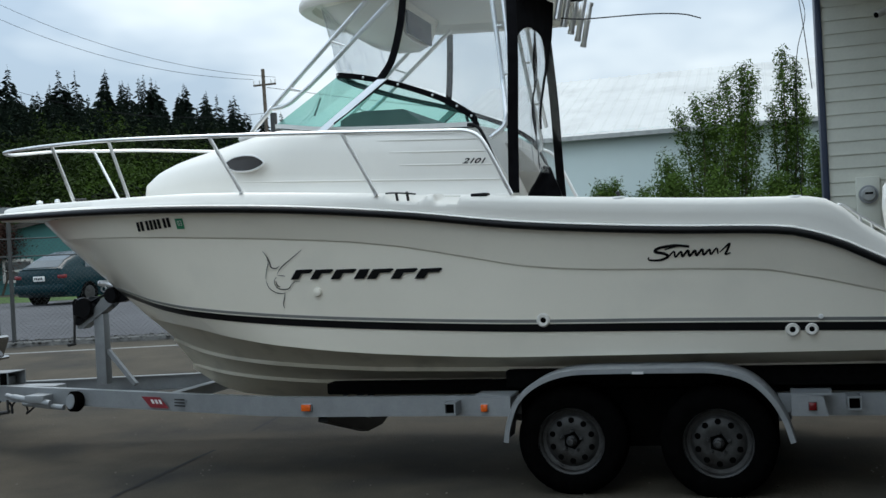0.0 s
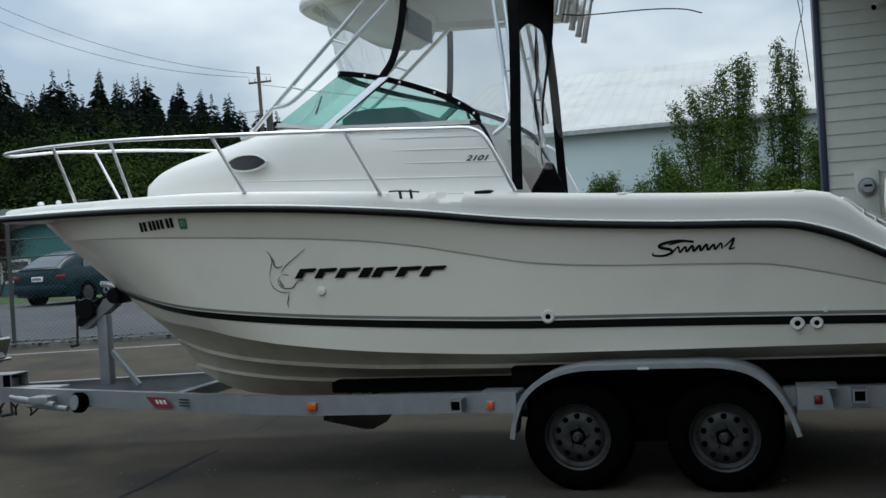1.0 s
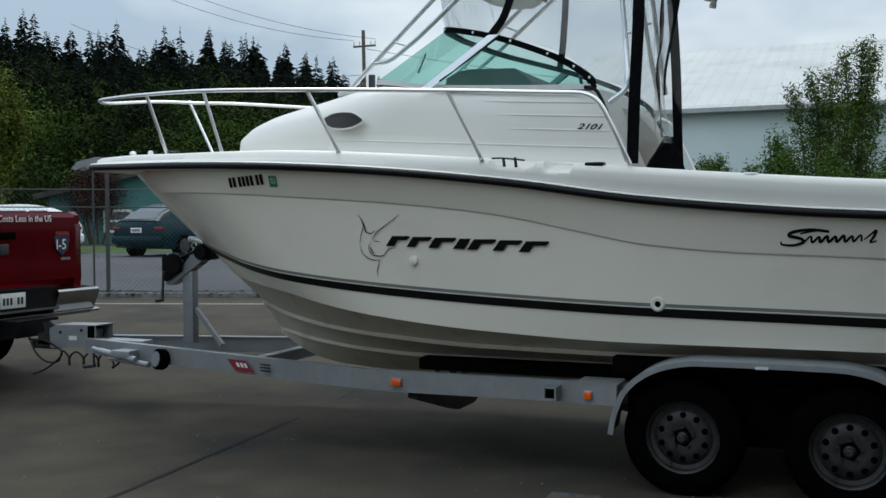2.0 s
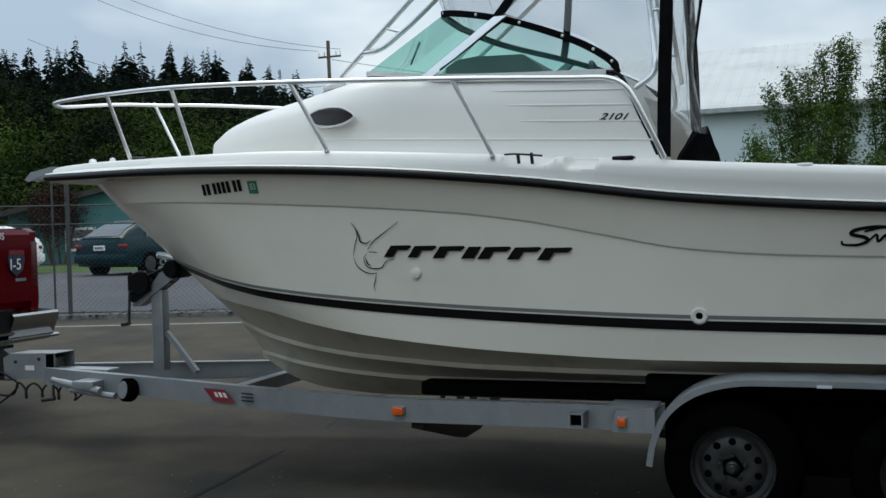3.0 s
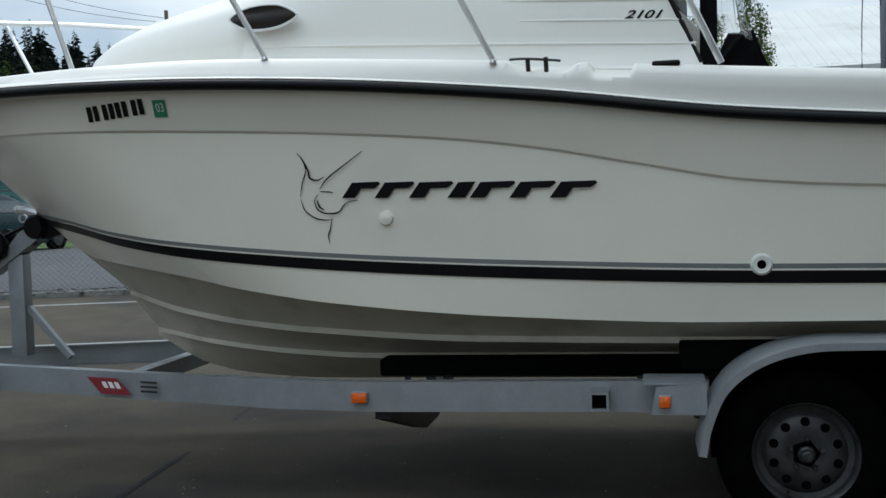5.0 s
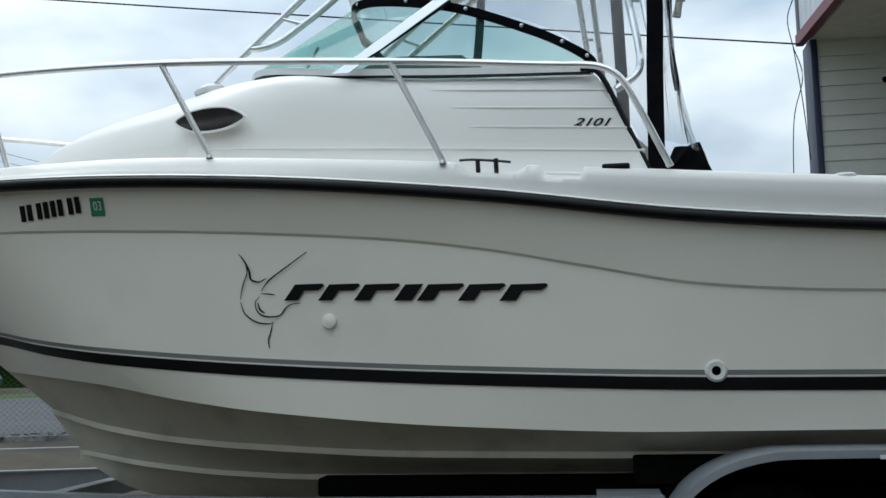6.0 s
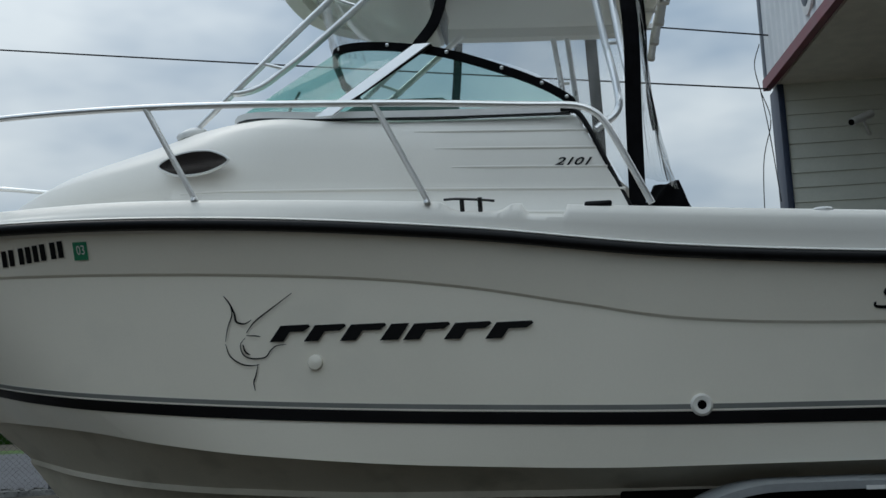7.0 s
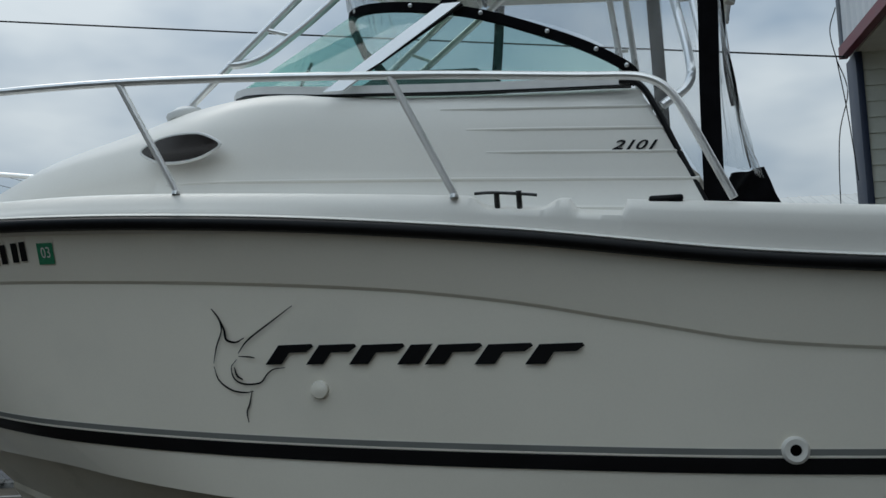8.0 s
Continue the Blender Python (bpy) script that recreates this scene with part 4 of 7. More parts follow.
    wide = [(0.05 + 0.028 * math.sin(h * 0.8 + 1.0)) * min(1.0, 0.2 + h / 14) for h in range(21)]
    strip(bm, [p + Vector((-0.008, -w, 0.0)) for p, w in zip(flap, wide)], [p + Vector((-0.008, w, 0.0)) for p, w in zip(flap, wide)])
    bmesh.ops.solidify(bm, geom=bm.faces[:], thickness=0.004)
    part("zip_flap", bm, CANVAS, ENC, "loose black canvas zip flap")
    bm = bmn()
    sweep(bm, [wing(1.0, 0.42 + 0.58 * h / 16) for h in range(17)], [(-0.007, -0.007), (0.007, -0.007), (0.007, 0.007), (-0.007, 0.007)], up=(1, 0, 0))
    part("zip_strap", bm, CANVAS, ENC)

bm = bmn()
rows = []
for k in range(9):
    row = []
    for i in range(25):
        u = i / 12 - 1
        lo_ = Vector((-1.70 + 0.10 * u * u, YC + 0.57 * u, 2.755 - 0.025 * u * u))
        hi_ = Vector((-1.82 + 0.10 * u * u, YC + 0.53 * u, 3.235))
        p = lo_.lerp(hi_, k / 8)
        p.x += 0.02 * noise.noise((u * 6, k * 0.5, 7.0)) * (k > 0)
        row.append(p)
    rows.append(row)
for r1, r2 in zip(rows, rows[1:]):
    strip(bm, r1, r2)
bmesh.ops.remove_doubles(bm, verts=bm.verts, dist=0.0005)
part("windscreen_curtain", bm, VINYL, ENC, "wrinkled clear vinyl front curtain")

# helm seat and folded canvas behind the curtains
bm = bmn()
prism(bm, [(-0.64, 1.66), (-0.64, 2.10), (-0.60, 2.17), (-0.52, 2.20), (-0.42, 2.16), (-0.30, 2.04), (-0.235, 1.90), (-0.23, 1.66)], 0.80, 1.26)
bmesh.ops.recalc_face_normals(bm, faces=bm.faces)
bmesh.ops.bevel(bm, geom=bm.edges[:], offset=0.025, segments=2, affect="EDGES", profile=0.6)
SEAT = thing("captain_chair", (-0.43, 1.03, 1.66), "beige vinyl helm seat behind the curtains", "boat seat")
part("seat_back", bm, SEATVINYL, SEAT)
bm = bmn()
box(bm, (-0.50, 0.96, 1.2), (-0.36, 1.10, 1.68), 0.02)
part("pedestal", bm, ALU, SEAT)
bm = bmn()
heap = [(-0.325, 0.50, 1.74), (-0.29, 0.62, 1.74), (-0.19, 0.72, 1.74), (-0.07, 0.62, 1.74), (-0.035, 0.40, 1.74), (-0.19, 0.41, 1.74)]
for p in heap + [(-0.208, 0.62, 1.992), (-0.120, 0.415, 1.966), (-0.15, 0.44, 1.970), (-0.18, 0.64, 1.985)]:
    bm.verts.new(p)
bmesh.ops.convex_hull(bm, input=bm.verts[:])
bmesh.ops.subdivide_edges(bm, edges=bm.edges[:], cuts=4, use_grid_fill=True)
for v in bm.verts:
    v.co += Vector((noise.noise(v.co * 16), noise.noise(v.co * 14 + Vector((5, 0, 0))), noise.noise(v.co * 13 + Vector((0, 7, 0))))) * 0.012
solid("folded_canvas", bm, CANVAS, "bundle of folded black canvas inside the cockpit", "canvas")

# bow rail
RAIL = thing("bow_rail", (-2.6, YC, 1.95), "polished stainless steel bow rail on raked stanchions", "handrail")
near = [(-4.78, 0.0, 2.455), (-4.75, 0.14, 2.445), (-4.6, 0.34, 2.435), (-4.3, 0.50, 2.425), (-3.925, 0.64, 2.413), (-3.18, 0.97, 2.365), (-2.277, 1.19, 2.30), (-1.334, 1.213, 2.243), (-0.75, 1.165, 2.209), (-0.59, 1.156, 2.200), (-0.525, 1.156, 2.188), (-0.475, 1.156, 2.162), (-0.435, 1.156, 2.115), (-0.39, 1.156, 2.027), (-0.28, 1.15, 1.79)]
bm = bmn()
tube(bm, [p + Vector((0, 0, 0.06)) for p in mirror([nearside(p) for p in near])[:1:-1]] + [nearside(p) for p in near], 0.0135, 10, per=7)
part("top_rail", bm, STEEL, RAIL)
for base, top in (((-3.84, 0.516, 1.98), (-3.925, 0.64, 2.413)), ((-3.1, 0.90, 1.955), (-3.2, 0.965, 2.367)), ((-2.09, 1.135, 1.925), (-2.277, 1.19, 2.30)), ((-1.14, 1.17, 1.85), (-1.334, 1.213, 2.243))):
    for side in (-1, 1):
        if side > 0 and base[0] < -3.5:
            base, top = (-4.12, 0.50, 2.0), (-4.40, 0.52, 2.45)
        bm = bmn()
        tube(bm, [nearside(base, side), nearside(top, side) + Vector((0, 0, 0.06 if side > 0 else 0))], 0.0125, 10, curved=False)
        part("stanchion", bm, STEEL, RAIL)
        bm = bmn()
        lathe(bm, [(0.0, 0.0), (0.0135, 0.0), (0.0145, -0.004), (0.0145, -0.012)], n=14)
        bmesh.ops.transform(bm, matrix=Matrix.Translation(nearside(base, side)) @ Euler((radians(90), 0, 0)).to_matrix().to_4x4(), verts=bm.verts)
        part("base_plate", bm, STEEL, RAIL)

# ---------------------------------------------------------------- trailer
TR = thing("boat_trailer", (-1.0, YC, 0.0), "galvanised tandem axle boat trailer", "trailer")


def rail_z(x):
    return 0.483 - 0.006 * min(1.0, max(0.0, -1 - x))


for side in (-1, 1):
    path = [(2.55, 0.87), (-0.9, 0.885), (-1.75, 0.89), (-2.2, 0.83), (-4.95, 0.12)]
    pts = [Vector((x, YC + side * b, rail_z(x))) for x, b in path]
    bm = bmn()
    channel = [(-0.03, -0.064), (0.03, -0.064), (0.03, -0.056), (-0.022, -0.056), (-0.022, 0.056), (0.03, 0.056), (0.03, 0.064), (-0.03, 0.064)]
    sweep(bm, pts, channel if side < 0 else [(-u, v) for u, v in channel][::-1])
    part("frame_rail", bm, GALV, TR)
    # bunk
    bm = bmn()
    b0 = 0.52
    box(bm, (-1.80, YC + side * b0 - 0.07, 0.512), (2.2, YC + side * b0 + 0.07, 0.592), 0.012)
    part("bunk", bm, CARPET, TR, "black carpeted bunk")
    for x, w in ((-1.67, 0.014), (-1.56, 0.022), (-1.48, 0.022), (-0.6, 0.03), (0.4, 0.03), (1.4, 0.03)):
        bm = bmn()
        box(bm, (x - w, YC + side * b0 - 0.065, 0.455), (x + w, YC + side * b0 - 0.05, 0.53), 0.003)
        box(bm, (x - w, YC + side * b0 - 0.065, 0.505), (x + w, YC + side * b0 + 0.05, 0.516), 0.003)
        part("bunk_bracket", bm, HUBMETAL, TR, "dark steel bunk bracket")
    # hull guides of black carpeted boards along the chine
    bm = bmn()
    box(bm, (-0.45, YC + side * 0.80 - 0.05, 0.585), (2.3, YC + side * 0.80 + 0.05, 0.695), 0.01)
    part("side_bunk", bm, CARPET, TR, "black carpeted side bunk")
for x, half in ((-3.05, 0.60), (-1.72, 0.85), (-0.3, 0.84), (1.2, 0.84), (2.4, 0.84)):
    bm = bmn()
    if x == -3.05:
        box(bm, (x - 0.04, YC - half, 0.45), (x + 0.04, YC + half, 0.53))
    elif x == -1.72:
        sweep(bm, [(x, YC - half, 0.41), (x, YC - 0.14, 0.215), (x, YC + 0.14, 0.215), (x, YC + half, 0.41)], [(-0.035, -0.04), (0.035, -0.04), (0.035, 0.06), (-0.035, 0.06)])
    else:
        sweep(bm, [(x, YC - half, 0.47), (x, YC - 0.2, 0.36), (x, YC + 0.2, 0.36), (x, YC + half, 0.47)], [(-0.035, -0.035), (0.035, -0.035), (0.035, 0.035), (-0.035, 0.035)])
    # the V beam takes black as its shade under the hull, not galvanised grey
    part("cross_beam", bm, BLACK if x == -1.72 else GALV, TR, "steel beam coloured black for shade" if x == -1.72 else "")
bm = bmn()
prism(bm, [(-0.57, 0.455), (-0.55, 0.56), (-0.36, 0.575), (-0.36, 0.455)], 0.0, 0.02)
prism(bm, [(-0.60, 0.565), (-0.36, 0.565), (-0.36, 0.575), (-0.60, 0.575)], 0.03, 0.24)
part("fender_bracket", bm, GALV, TR)
bm = bmn()
prism(bm, [(1.25, 0.455), (1.25, 0.575), (1.42, 0.56), (1.44, 0.455)], 0.0, 0.02)
prism(bm, [(1.25, 0.565), (1.47, 0.565), (1.47, 0.575), (1.25, 0.575)], 0.03, 0.24)
part("fender_bracket", bm, GALV, TR)
# black sheet that stands in for the shade between and behind the wheels
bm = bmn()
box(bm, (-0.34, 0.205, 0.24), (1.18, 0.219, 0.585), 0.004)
part("inner_guard", bm, DARK, TR, "black sheet for the shade behind the wheels")
# hollow square tubes
for x, z in ((-0.775, 0.484), (1.585, 0.508)):
    bm = bmn()
    o, i = 0.038, 0.029
    for lo, hi in (((-o, -o), (-i, o)), ((i, -o), (o, o)), ((-i, -o), (i, -i)), ((-i, i), (i, o))):
        box(bm, (x + lo[0], 0.10, z + lo[1]), (x + hi[0], 0.24, z + hi[1]))
    sock = part("socket", bm, GALV, TR)
    bm = bmn()
    box(bm, (x - 0.029, 0.13, z - 0.029), (x + 0.029, 0.137, z + 0.029))
    part("socket_hole", bm, DARK, sock)
for x, y, z, mat, w in ((-1.80, 0.205, 0.478, ORANGE, 0.034), (-0.518, -0.01, 0.508, ORANGE, 0.021), (1.36, 0.0, 0.51, REDLENS, 0.02)):
    bm = bmn()
    box(bm, (x - w - 0.003, y - 0.006, z - 0.025), (x + w + 0.003, y + 0.02, z + 0.025), 0.003)
    lens_base = part("marker_base", bm, GALV if mat is ORANGE else HUBMETAL, TR)
    bm = bmn()
    box(bm, (x - w, y - 0.02, z - 0.022), (x + w, y, z + 0.022), 0.006)
    part("marker_lens", bm, mat, TR, "amber marker light" if mat is ORANGE else "red marker light")
# maker's sticker: red flag shape with pale bars
a = Vector((-3.0, YC - (0.12 + 0.71 * (4.95 - 3.0) / 2.75) - 0.052, rail_z(-3.0)))
ST = Matrix.Translation(a) @ Euler((radians(90), 0, -math.atan2(0.71, 2.75))).to_matrix().to_4x4()
bm = bmn()
plate(bm, [(-0.29, 0.036), (-0.10, 0.036), (-0.01, -0.042), (-0.20, -0.042)], ST, 0.003)
sticker = part("sticker", bm, STICKRED, TR, "red maker's sticker")
for k in range(3):
    bm = bmn()
    plate(bm, [(-0.195 + k * 0.04, 0.018), (-0.17 + k * 0.04, 0.018), (-0.15 + k * 0.04, -0.012), (-0.175 + k * 0.04, -0.012)], ST @ Matrix.Translation((0, 0, 0.004)), 0.002)
    part("sticker_bar", bm, WHITE, sticker)
bm = bmn()
for k in range(3):
    plate(bm, [(0.05, 0.03 - k * 0.022), (0.15, 0.03 - k * 0.022), (0.15, 0.02 - k * 0.022), (0.05, 0.02 - k * 0.022)], ST, 0.003)
part("sticker_bars", bm, HUBMETAL, TR)
# winch post
bm = bmn()
box(bm, (-4.075, YC - 0.04, 0.53), (-3.98, YC + 0.04, 1.10), 0.006)
post = part("winch_post", bm, GALV, TR)
bm = bmn()
sweep(bm, [(-3.98, YC, 0.80), (-3.735, YC, 0.52)], [(-0.017, -0.017), (0.017, -0.017), (0.017, 0.017), (-0.017, 0.017)], up=(0, 1, 0))
part("brace", bm, GALV, TR)
bm = bmn()
for dy in (-0.052, 0.046):
    prism(bm, [(-4.225, 0.985), (-4.175, 0.985), (-3.90, 1.165), (-3.845, 1.225), (-3.885, 1.262), (-3.985, 1.225), (-4.10, 1.10), (-4.225, 1.03)], YC + dy, YC + dy + 0.006)
prism(bm, [(-4.215, 0.985), (-4.175, 0.985), (-3.93, 1.148), (-3.945, 1.165)], YC - 0.046, YC + 0.046)
bmesh.ops.recalc_face_normals(bm, faces=bm.faces)
part("winch_arm", bm, GALV, TR, "slanted galvanised winch bracket")
bm = bmn()
tube(bm, [(-4.01, YC - 0.03, 1.35), (-3.94, YC - 0.03, 1.345), (-3.87, YC - 0.03, 1.322)], 0.024, 8)
part("bow_hook", bm, ALU, TR, "pale steel hook on the bow eye")
bm = bmn()
lathe(bm, [(0.0, -0.07), (0.055, -0.07), (0.07, -0.045), (0.05, 0.0), (0.07, 0.045), (0.055, 0.07), (0.0, 0.07)], n=20, at=(-3.89, YC, 1.25))
prism(bm, [(-3.90, 1.315), (-3.83, 1.30), (-3.752, 1.205), (-3.80, 1.188), (-3.90, 1.195)], YC - 0.035, YC + 0.035)
part("bow_roller", bm, BLACK, TR, "black rubber bow stop")
bm = bmn()
lathe(bm, [(0.0, -0.10), (0.078, -0.10), (0.088, -0.085), (0.088, -0.07), (0.05, -0.06), (0.05, 0.04), (0.088, 0.05), (0.088, 0.065), (0.0, 0.065)], n=24, at=(-4.135, YC, 1.155))
prism(bm, [(-4.235, 1.035), (-4.20, 1.015), (-4.06, 1.10), (-4.075, 1.20), (-4.215, 1.235), (-4.235, 1.20)], YC - 0.085, YC - 0.056)
prism(bm, [(-4.235, 1.035), (-4.20, 1.015), (-4.06, 1.10), (-4.075, 1.20), (-4.215, 1.235), (-4.235, 1.20)], YC + 0.052, YC + 0.07)
bmesh.ops.recalc_face_normals(bm, faces=bm.faces)
winch = part("winch", bm, BLACK, TR, "black hand winch")
bm = bmn()
tube(bm, [(-4.18, YC - 0.08, 1.09), (-4.19, YC - 0.13, 1.09)], 0.012, 8, curved=False)
tube(bm, [(-4.19, YC - 0.125, 1.10), (-4.205, YC - 0.125, 0.87)], 0.010, 8, curved=False)
tube(bm, [(-4.205, YC - 0.20, 0.868), (-4.205, YC - 0.115, 0.872)], 0.014, 8, curved=False)
part("winch_handle", bm, HUBMETAL, winch)
bm = bmn()
tube(bm, [(-4.15, YC, 1.19), (-3.95, YC, 1.27), (-3.90, YC, 1.31)], 0.012, 6)
part("winch_strap", bm, BLACK, winch)
# coupler and jack
bm = bmn()
box(bm, (-4.97, YC - 0.07, 0.455), (-4.45, YC + 0.07, 0.529), 0.008)
prism(bm, [(-5.36, 0.44), (-4.89, 0.46), (-4.89, 0.645), (-5.30, 0.635), (-5.37, 0.60)], YC - 0.11, YC - 0.10)
prism(bm, [(-5.36, 0.44), (-4.89, 0.46), (-4.89, 0.645), (-5.30, 0.635), (-5.37, 0.60)], YC + 0.10, YC + 0.11)
prism(bm, [(-5.37, 0.60), (-4.89, 0.638), (-4.89, 0.645), (-5.30, 0.637)], YC - 0.10, YC + 0.10)
box(bm, (-5.34, YC - 0.09, 0.46), (-4.97, YC + 0.09, 0.60), 0.01)
coupler = part("coupler", bm, GALV, TR, "galvanised surge coupler housing")
bm = bmn()
prism(bm, [(-5.55, 0.46), (-5.36, 0.45), (-5.33, 0.60), (-5.42, 0.66), (-5.50, 0.64), (-5.47, 0.56), (-5.55, 0.55)], YC - 0.05, YC + 0.05)
bmesh.ops.recalc_face_normals(bm, faces=bm.faces)
part("ball_socket", bm, HUBMETAL, coupler, "dark steel ball socket with latch")
bm = bmn()
prism(bm, [(-4.965, 0.47), (-4.895, 0.475), (-4.895, 0.64), (-4.965, 0.637)], YC - 0.114, YC - 0.112)
part("coupler_end", bm, DARK, coupler)
for x_, z_, r_ in ((-5.25, 0.575, 0.012), (-5.03, 0.60, 0.012)):
    bm = bmn()
    lathe(bm, [(0.0, -0.010), (r_, -0.008), (r_ * 1.2, 0.004)], n=8, at=(x_, YC - 0.112, z_))
    part("bolt", bm, HUBMETAL, coupler)
bm = bmn()
box(bm, (-5.16, YC - 0.114, 0.515), (-5.08, YC - 0.111, 0.55))
part("label_plate", bm, WHITE, coupler)
bm = bmn()
JY = YC - 0.41
tube(bm, [(-4.63, JY + 0.06, 0.475), (-4.22, JY - 0.02, 0.435)], 0.027, 12, curved=False)
tube(bm, [(-4.52, JY + 0.04, 0.43), (-4.10, JY - 0.02, 0.405)], 0.022, 10, curved=False)
box(bm, (-4.46, JY - 0.03, 0.44), (-4.28, JY + 0.14, 0.50), 0.008)
tube(bm, [(-4.71, JY + 0.07, 0.49), (-4.63, JY + 0.06, 0.475)], 0.02, 10, curved=False)
jack = part("tongue_jack", bm, GALV, TR, "galvanised tongue jack folded flat")
bm = bmn()
lathe(bm, [(0.0, -0.02), (0.045, -0.02), (0.06, -0.03), (0.078, -0.02), (0.08, 0.03), (0.07, 0.05), (0.0, 0.05)], n=22, at=(0, 0, 0))
WT = Matrix.Translation((-3.99, JY - 0.04, 0.455)) @ Euler((radians(-8), 0, radians(-23))).to_matrix().to_4x4()
bmesh.ops.transform(bm, matrix=WT, verts=bm.verts)
jw = part("jack_wheel", bm, TYRE, jack, "black plastic jack wheel")
bm = bmn()
lathe(bm, [(0.0, -0.034), (0.035, -0.036), (0.058, -0.034), (0.06, -0.02)], n=18)
bmesh.ops.transform(bm, matrix=WT, verts=bm.verts)
part("wheel_disc", bm, GALV, jw, "pale wheel disc")
bm = bmn()
tube(bm, [(-4.67, JY + 0.03, 0.46), (-4.67, JY + 0.03, 0.36)], 0.010, 8, curved=False)
tube(bm, [(-4.77, JY + 0.03, 0.35), (-4.66, JY + 0.03, 0.365)], 0.016, 8, curved=False)
part("jack_crank", bm, HUBMETAL, jack)
for k in range(2):
    bm = bmn()
    pts = [(-5.62, YC - 0.08, 0.52 - 0.02 * k)] + ([(-5.5, YC - 0.13, 0.40), (-5.38, YC - 0.14, 0.33), (-5.25, YC - 0.14, 0.34)] + [(-5.2 + 0.025 * i + 0.035 * math.sin(i * 1.05), YC - 0.15, 0.37 + 0.055 * math.cos(i * 1.05)) for i in range(22)] + [(-4.55, YC - 0.12, 0.42)] if k == 0 else [(-5.40, YC - 0.13, 0.50), (-5.28, YC - 0.14, 0.46), (-5.2, YC - 0.15, 0.40), (-5.35, YC - 0.16, 0.28), (-5.5, YC - 0.16, 0.22)])
    tube(bm, pts, 0.008, 7)
    part("safety_cable", bm, WIRE, TR, "looped black wiring and chain")


def wheel(place, far=False):
    w = thing("trailer_wheel", place, "black trailer tyre on a silver rim coloured dark for shade, with round holes", "wheel", "trailer wheels")
    if far:
        w.rotation_euler = (0, 0, math.pi)
        PLACED[w] = pose(*place, 0, 0, 180)
    bm = bmn()
    R = 0.328
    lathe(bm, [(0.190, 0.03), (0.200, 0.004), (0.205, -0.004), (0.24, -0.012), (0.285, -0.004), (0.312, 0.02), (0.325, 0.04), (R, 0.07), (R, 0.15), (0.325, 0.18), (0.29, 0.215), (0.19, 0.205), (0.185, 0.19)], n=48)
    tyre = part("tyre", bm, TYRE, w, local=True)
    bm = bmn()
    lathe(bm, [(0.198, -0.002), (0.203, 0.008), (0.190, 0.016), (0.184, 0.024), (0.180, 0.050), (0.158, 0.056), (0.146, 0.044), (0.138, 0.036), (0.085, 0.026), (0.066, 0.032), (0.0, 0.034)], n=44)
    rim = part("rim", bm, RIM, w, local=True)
    for k in range(10):
        a = 2 * math.pi * (k + 0.5) / 10
        bm = bmn()
        lathe(bm, [(0.0, -0.004), (0.0150, -0.004), (0.0175, 0.0), (0.0185, 0.004)], n=12, at=(0.121 * math.cos(a), 0.031, 0.121 * math.sin(a)))
        part("vent_hole", bm, DARK, rim, local=True)
    bm = bmn()
    lathe(bm, [(0.0, 0.022), (0.050, 0.022), (0.055, 0.030)], n=5)
    part("hub_recess", bm, DARK, rim, "black hub opening", local=True)
    bm = bmn()
    lathe(bm, [(0.0, -0.034), (0.016, -0.034), (0.022, -0.028), (0.024, 0.0), (0.031, 0.004), (0.033, 0.03)], n=16)
    part("hub_cap", bm, HUBMETAL, rim, local=True)
    for k in range(5):
        a = 2 * math.pi * (k + 0.2) / 5
        bm = bmn()
        lathe(bm, [(0.0, 0.0), (0.007, 0.001), (0.010, 0.006), (0.011, 0.03)], n=6, at=(0.060 * math.cos(a), 0.0, 0.060 * math.sin(a)))
        part("lug_nut", bm, HUBMETAL, rim, local=True)
    bm = bmn()
    tube(bm, [(0.166 * math.cos(4.3), 0.05, 0.166 * math.sin(4.3)), (0.160 * math.cos(4.3), 0.012, 0.160 * math.sin(4.3))], 0.004, 6, curved=False)
    part("valve_stem", bm, BLACK, rim, local=True)
    return w


first = wheel((0.0, 0.0, 0.305))
copy_thing(first, pose(0.845, 0.0, 0.297))
copy_thing(first, pose(0.0, 2 * YC, 0.305, 0, 0, 180))
copy_thing(first, pose(0.84, 2 * YC, 0.305, 0, 0, 180))
for x in (0.0, 0.84):
    bm = bmn()
    tube(bm, [(x, 0.1, 0.31), (x, 2 * YC - 0.1, 0.31)], 0.04, 10, curved=False)
    part("axle", bm, HUBMETAL, TR)
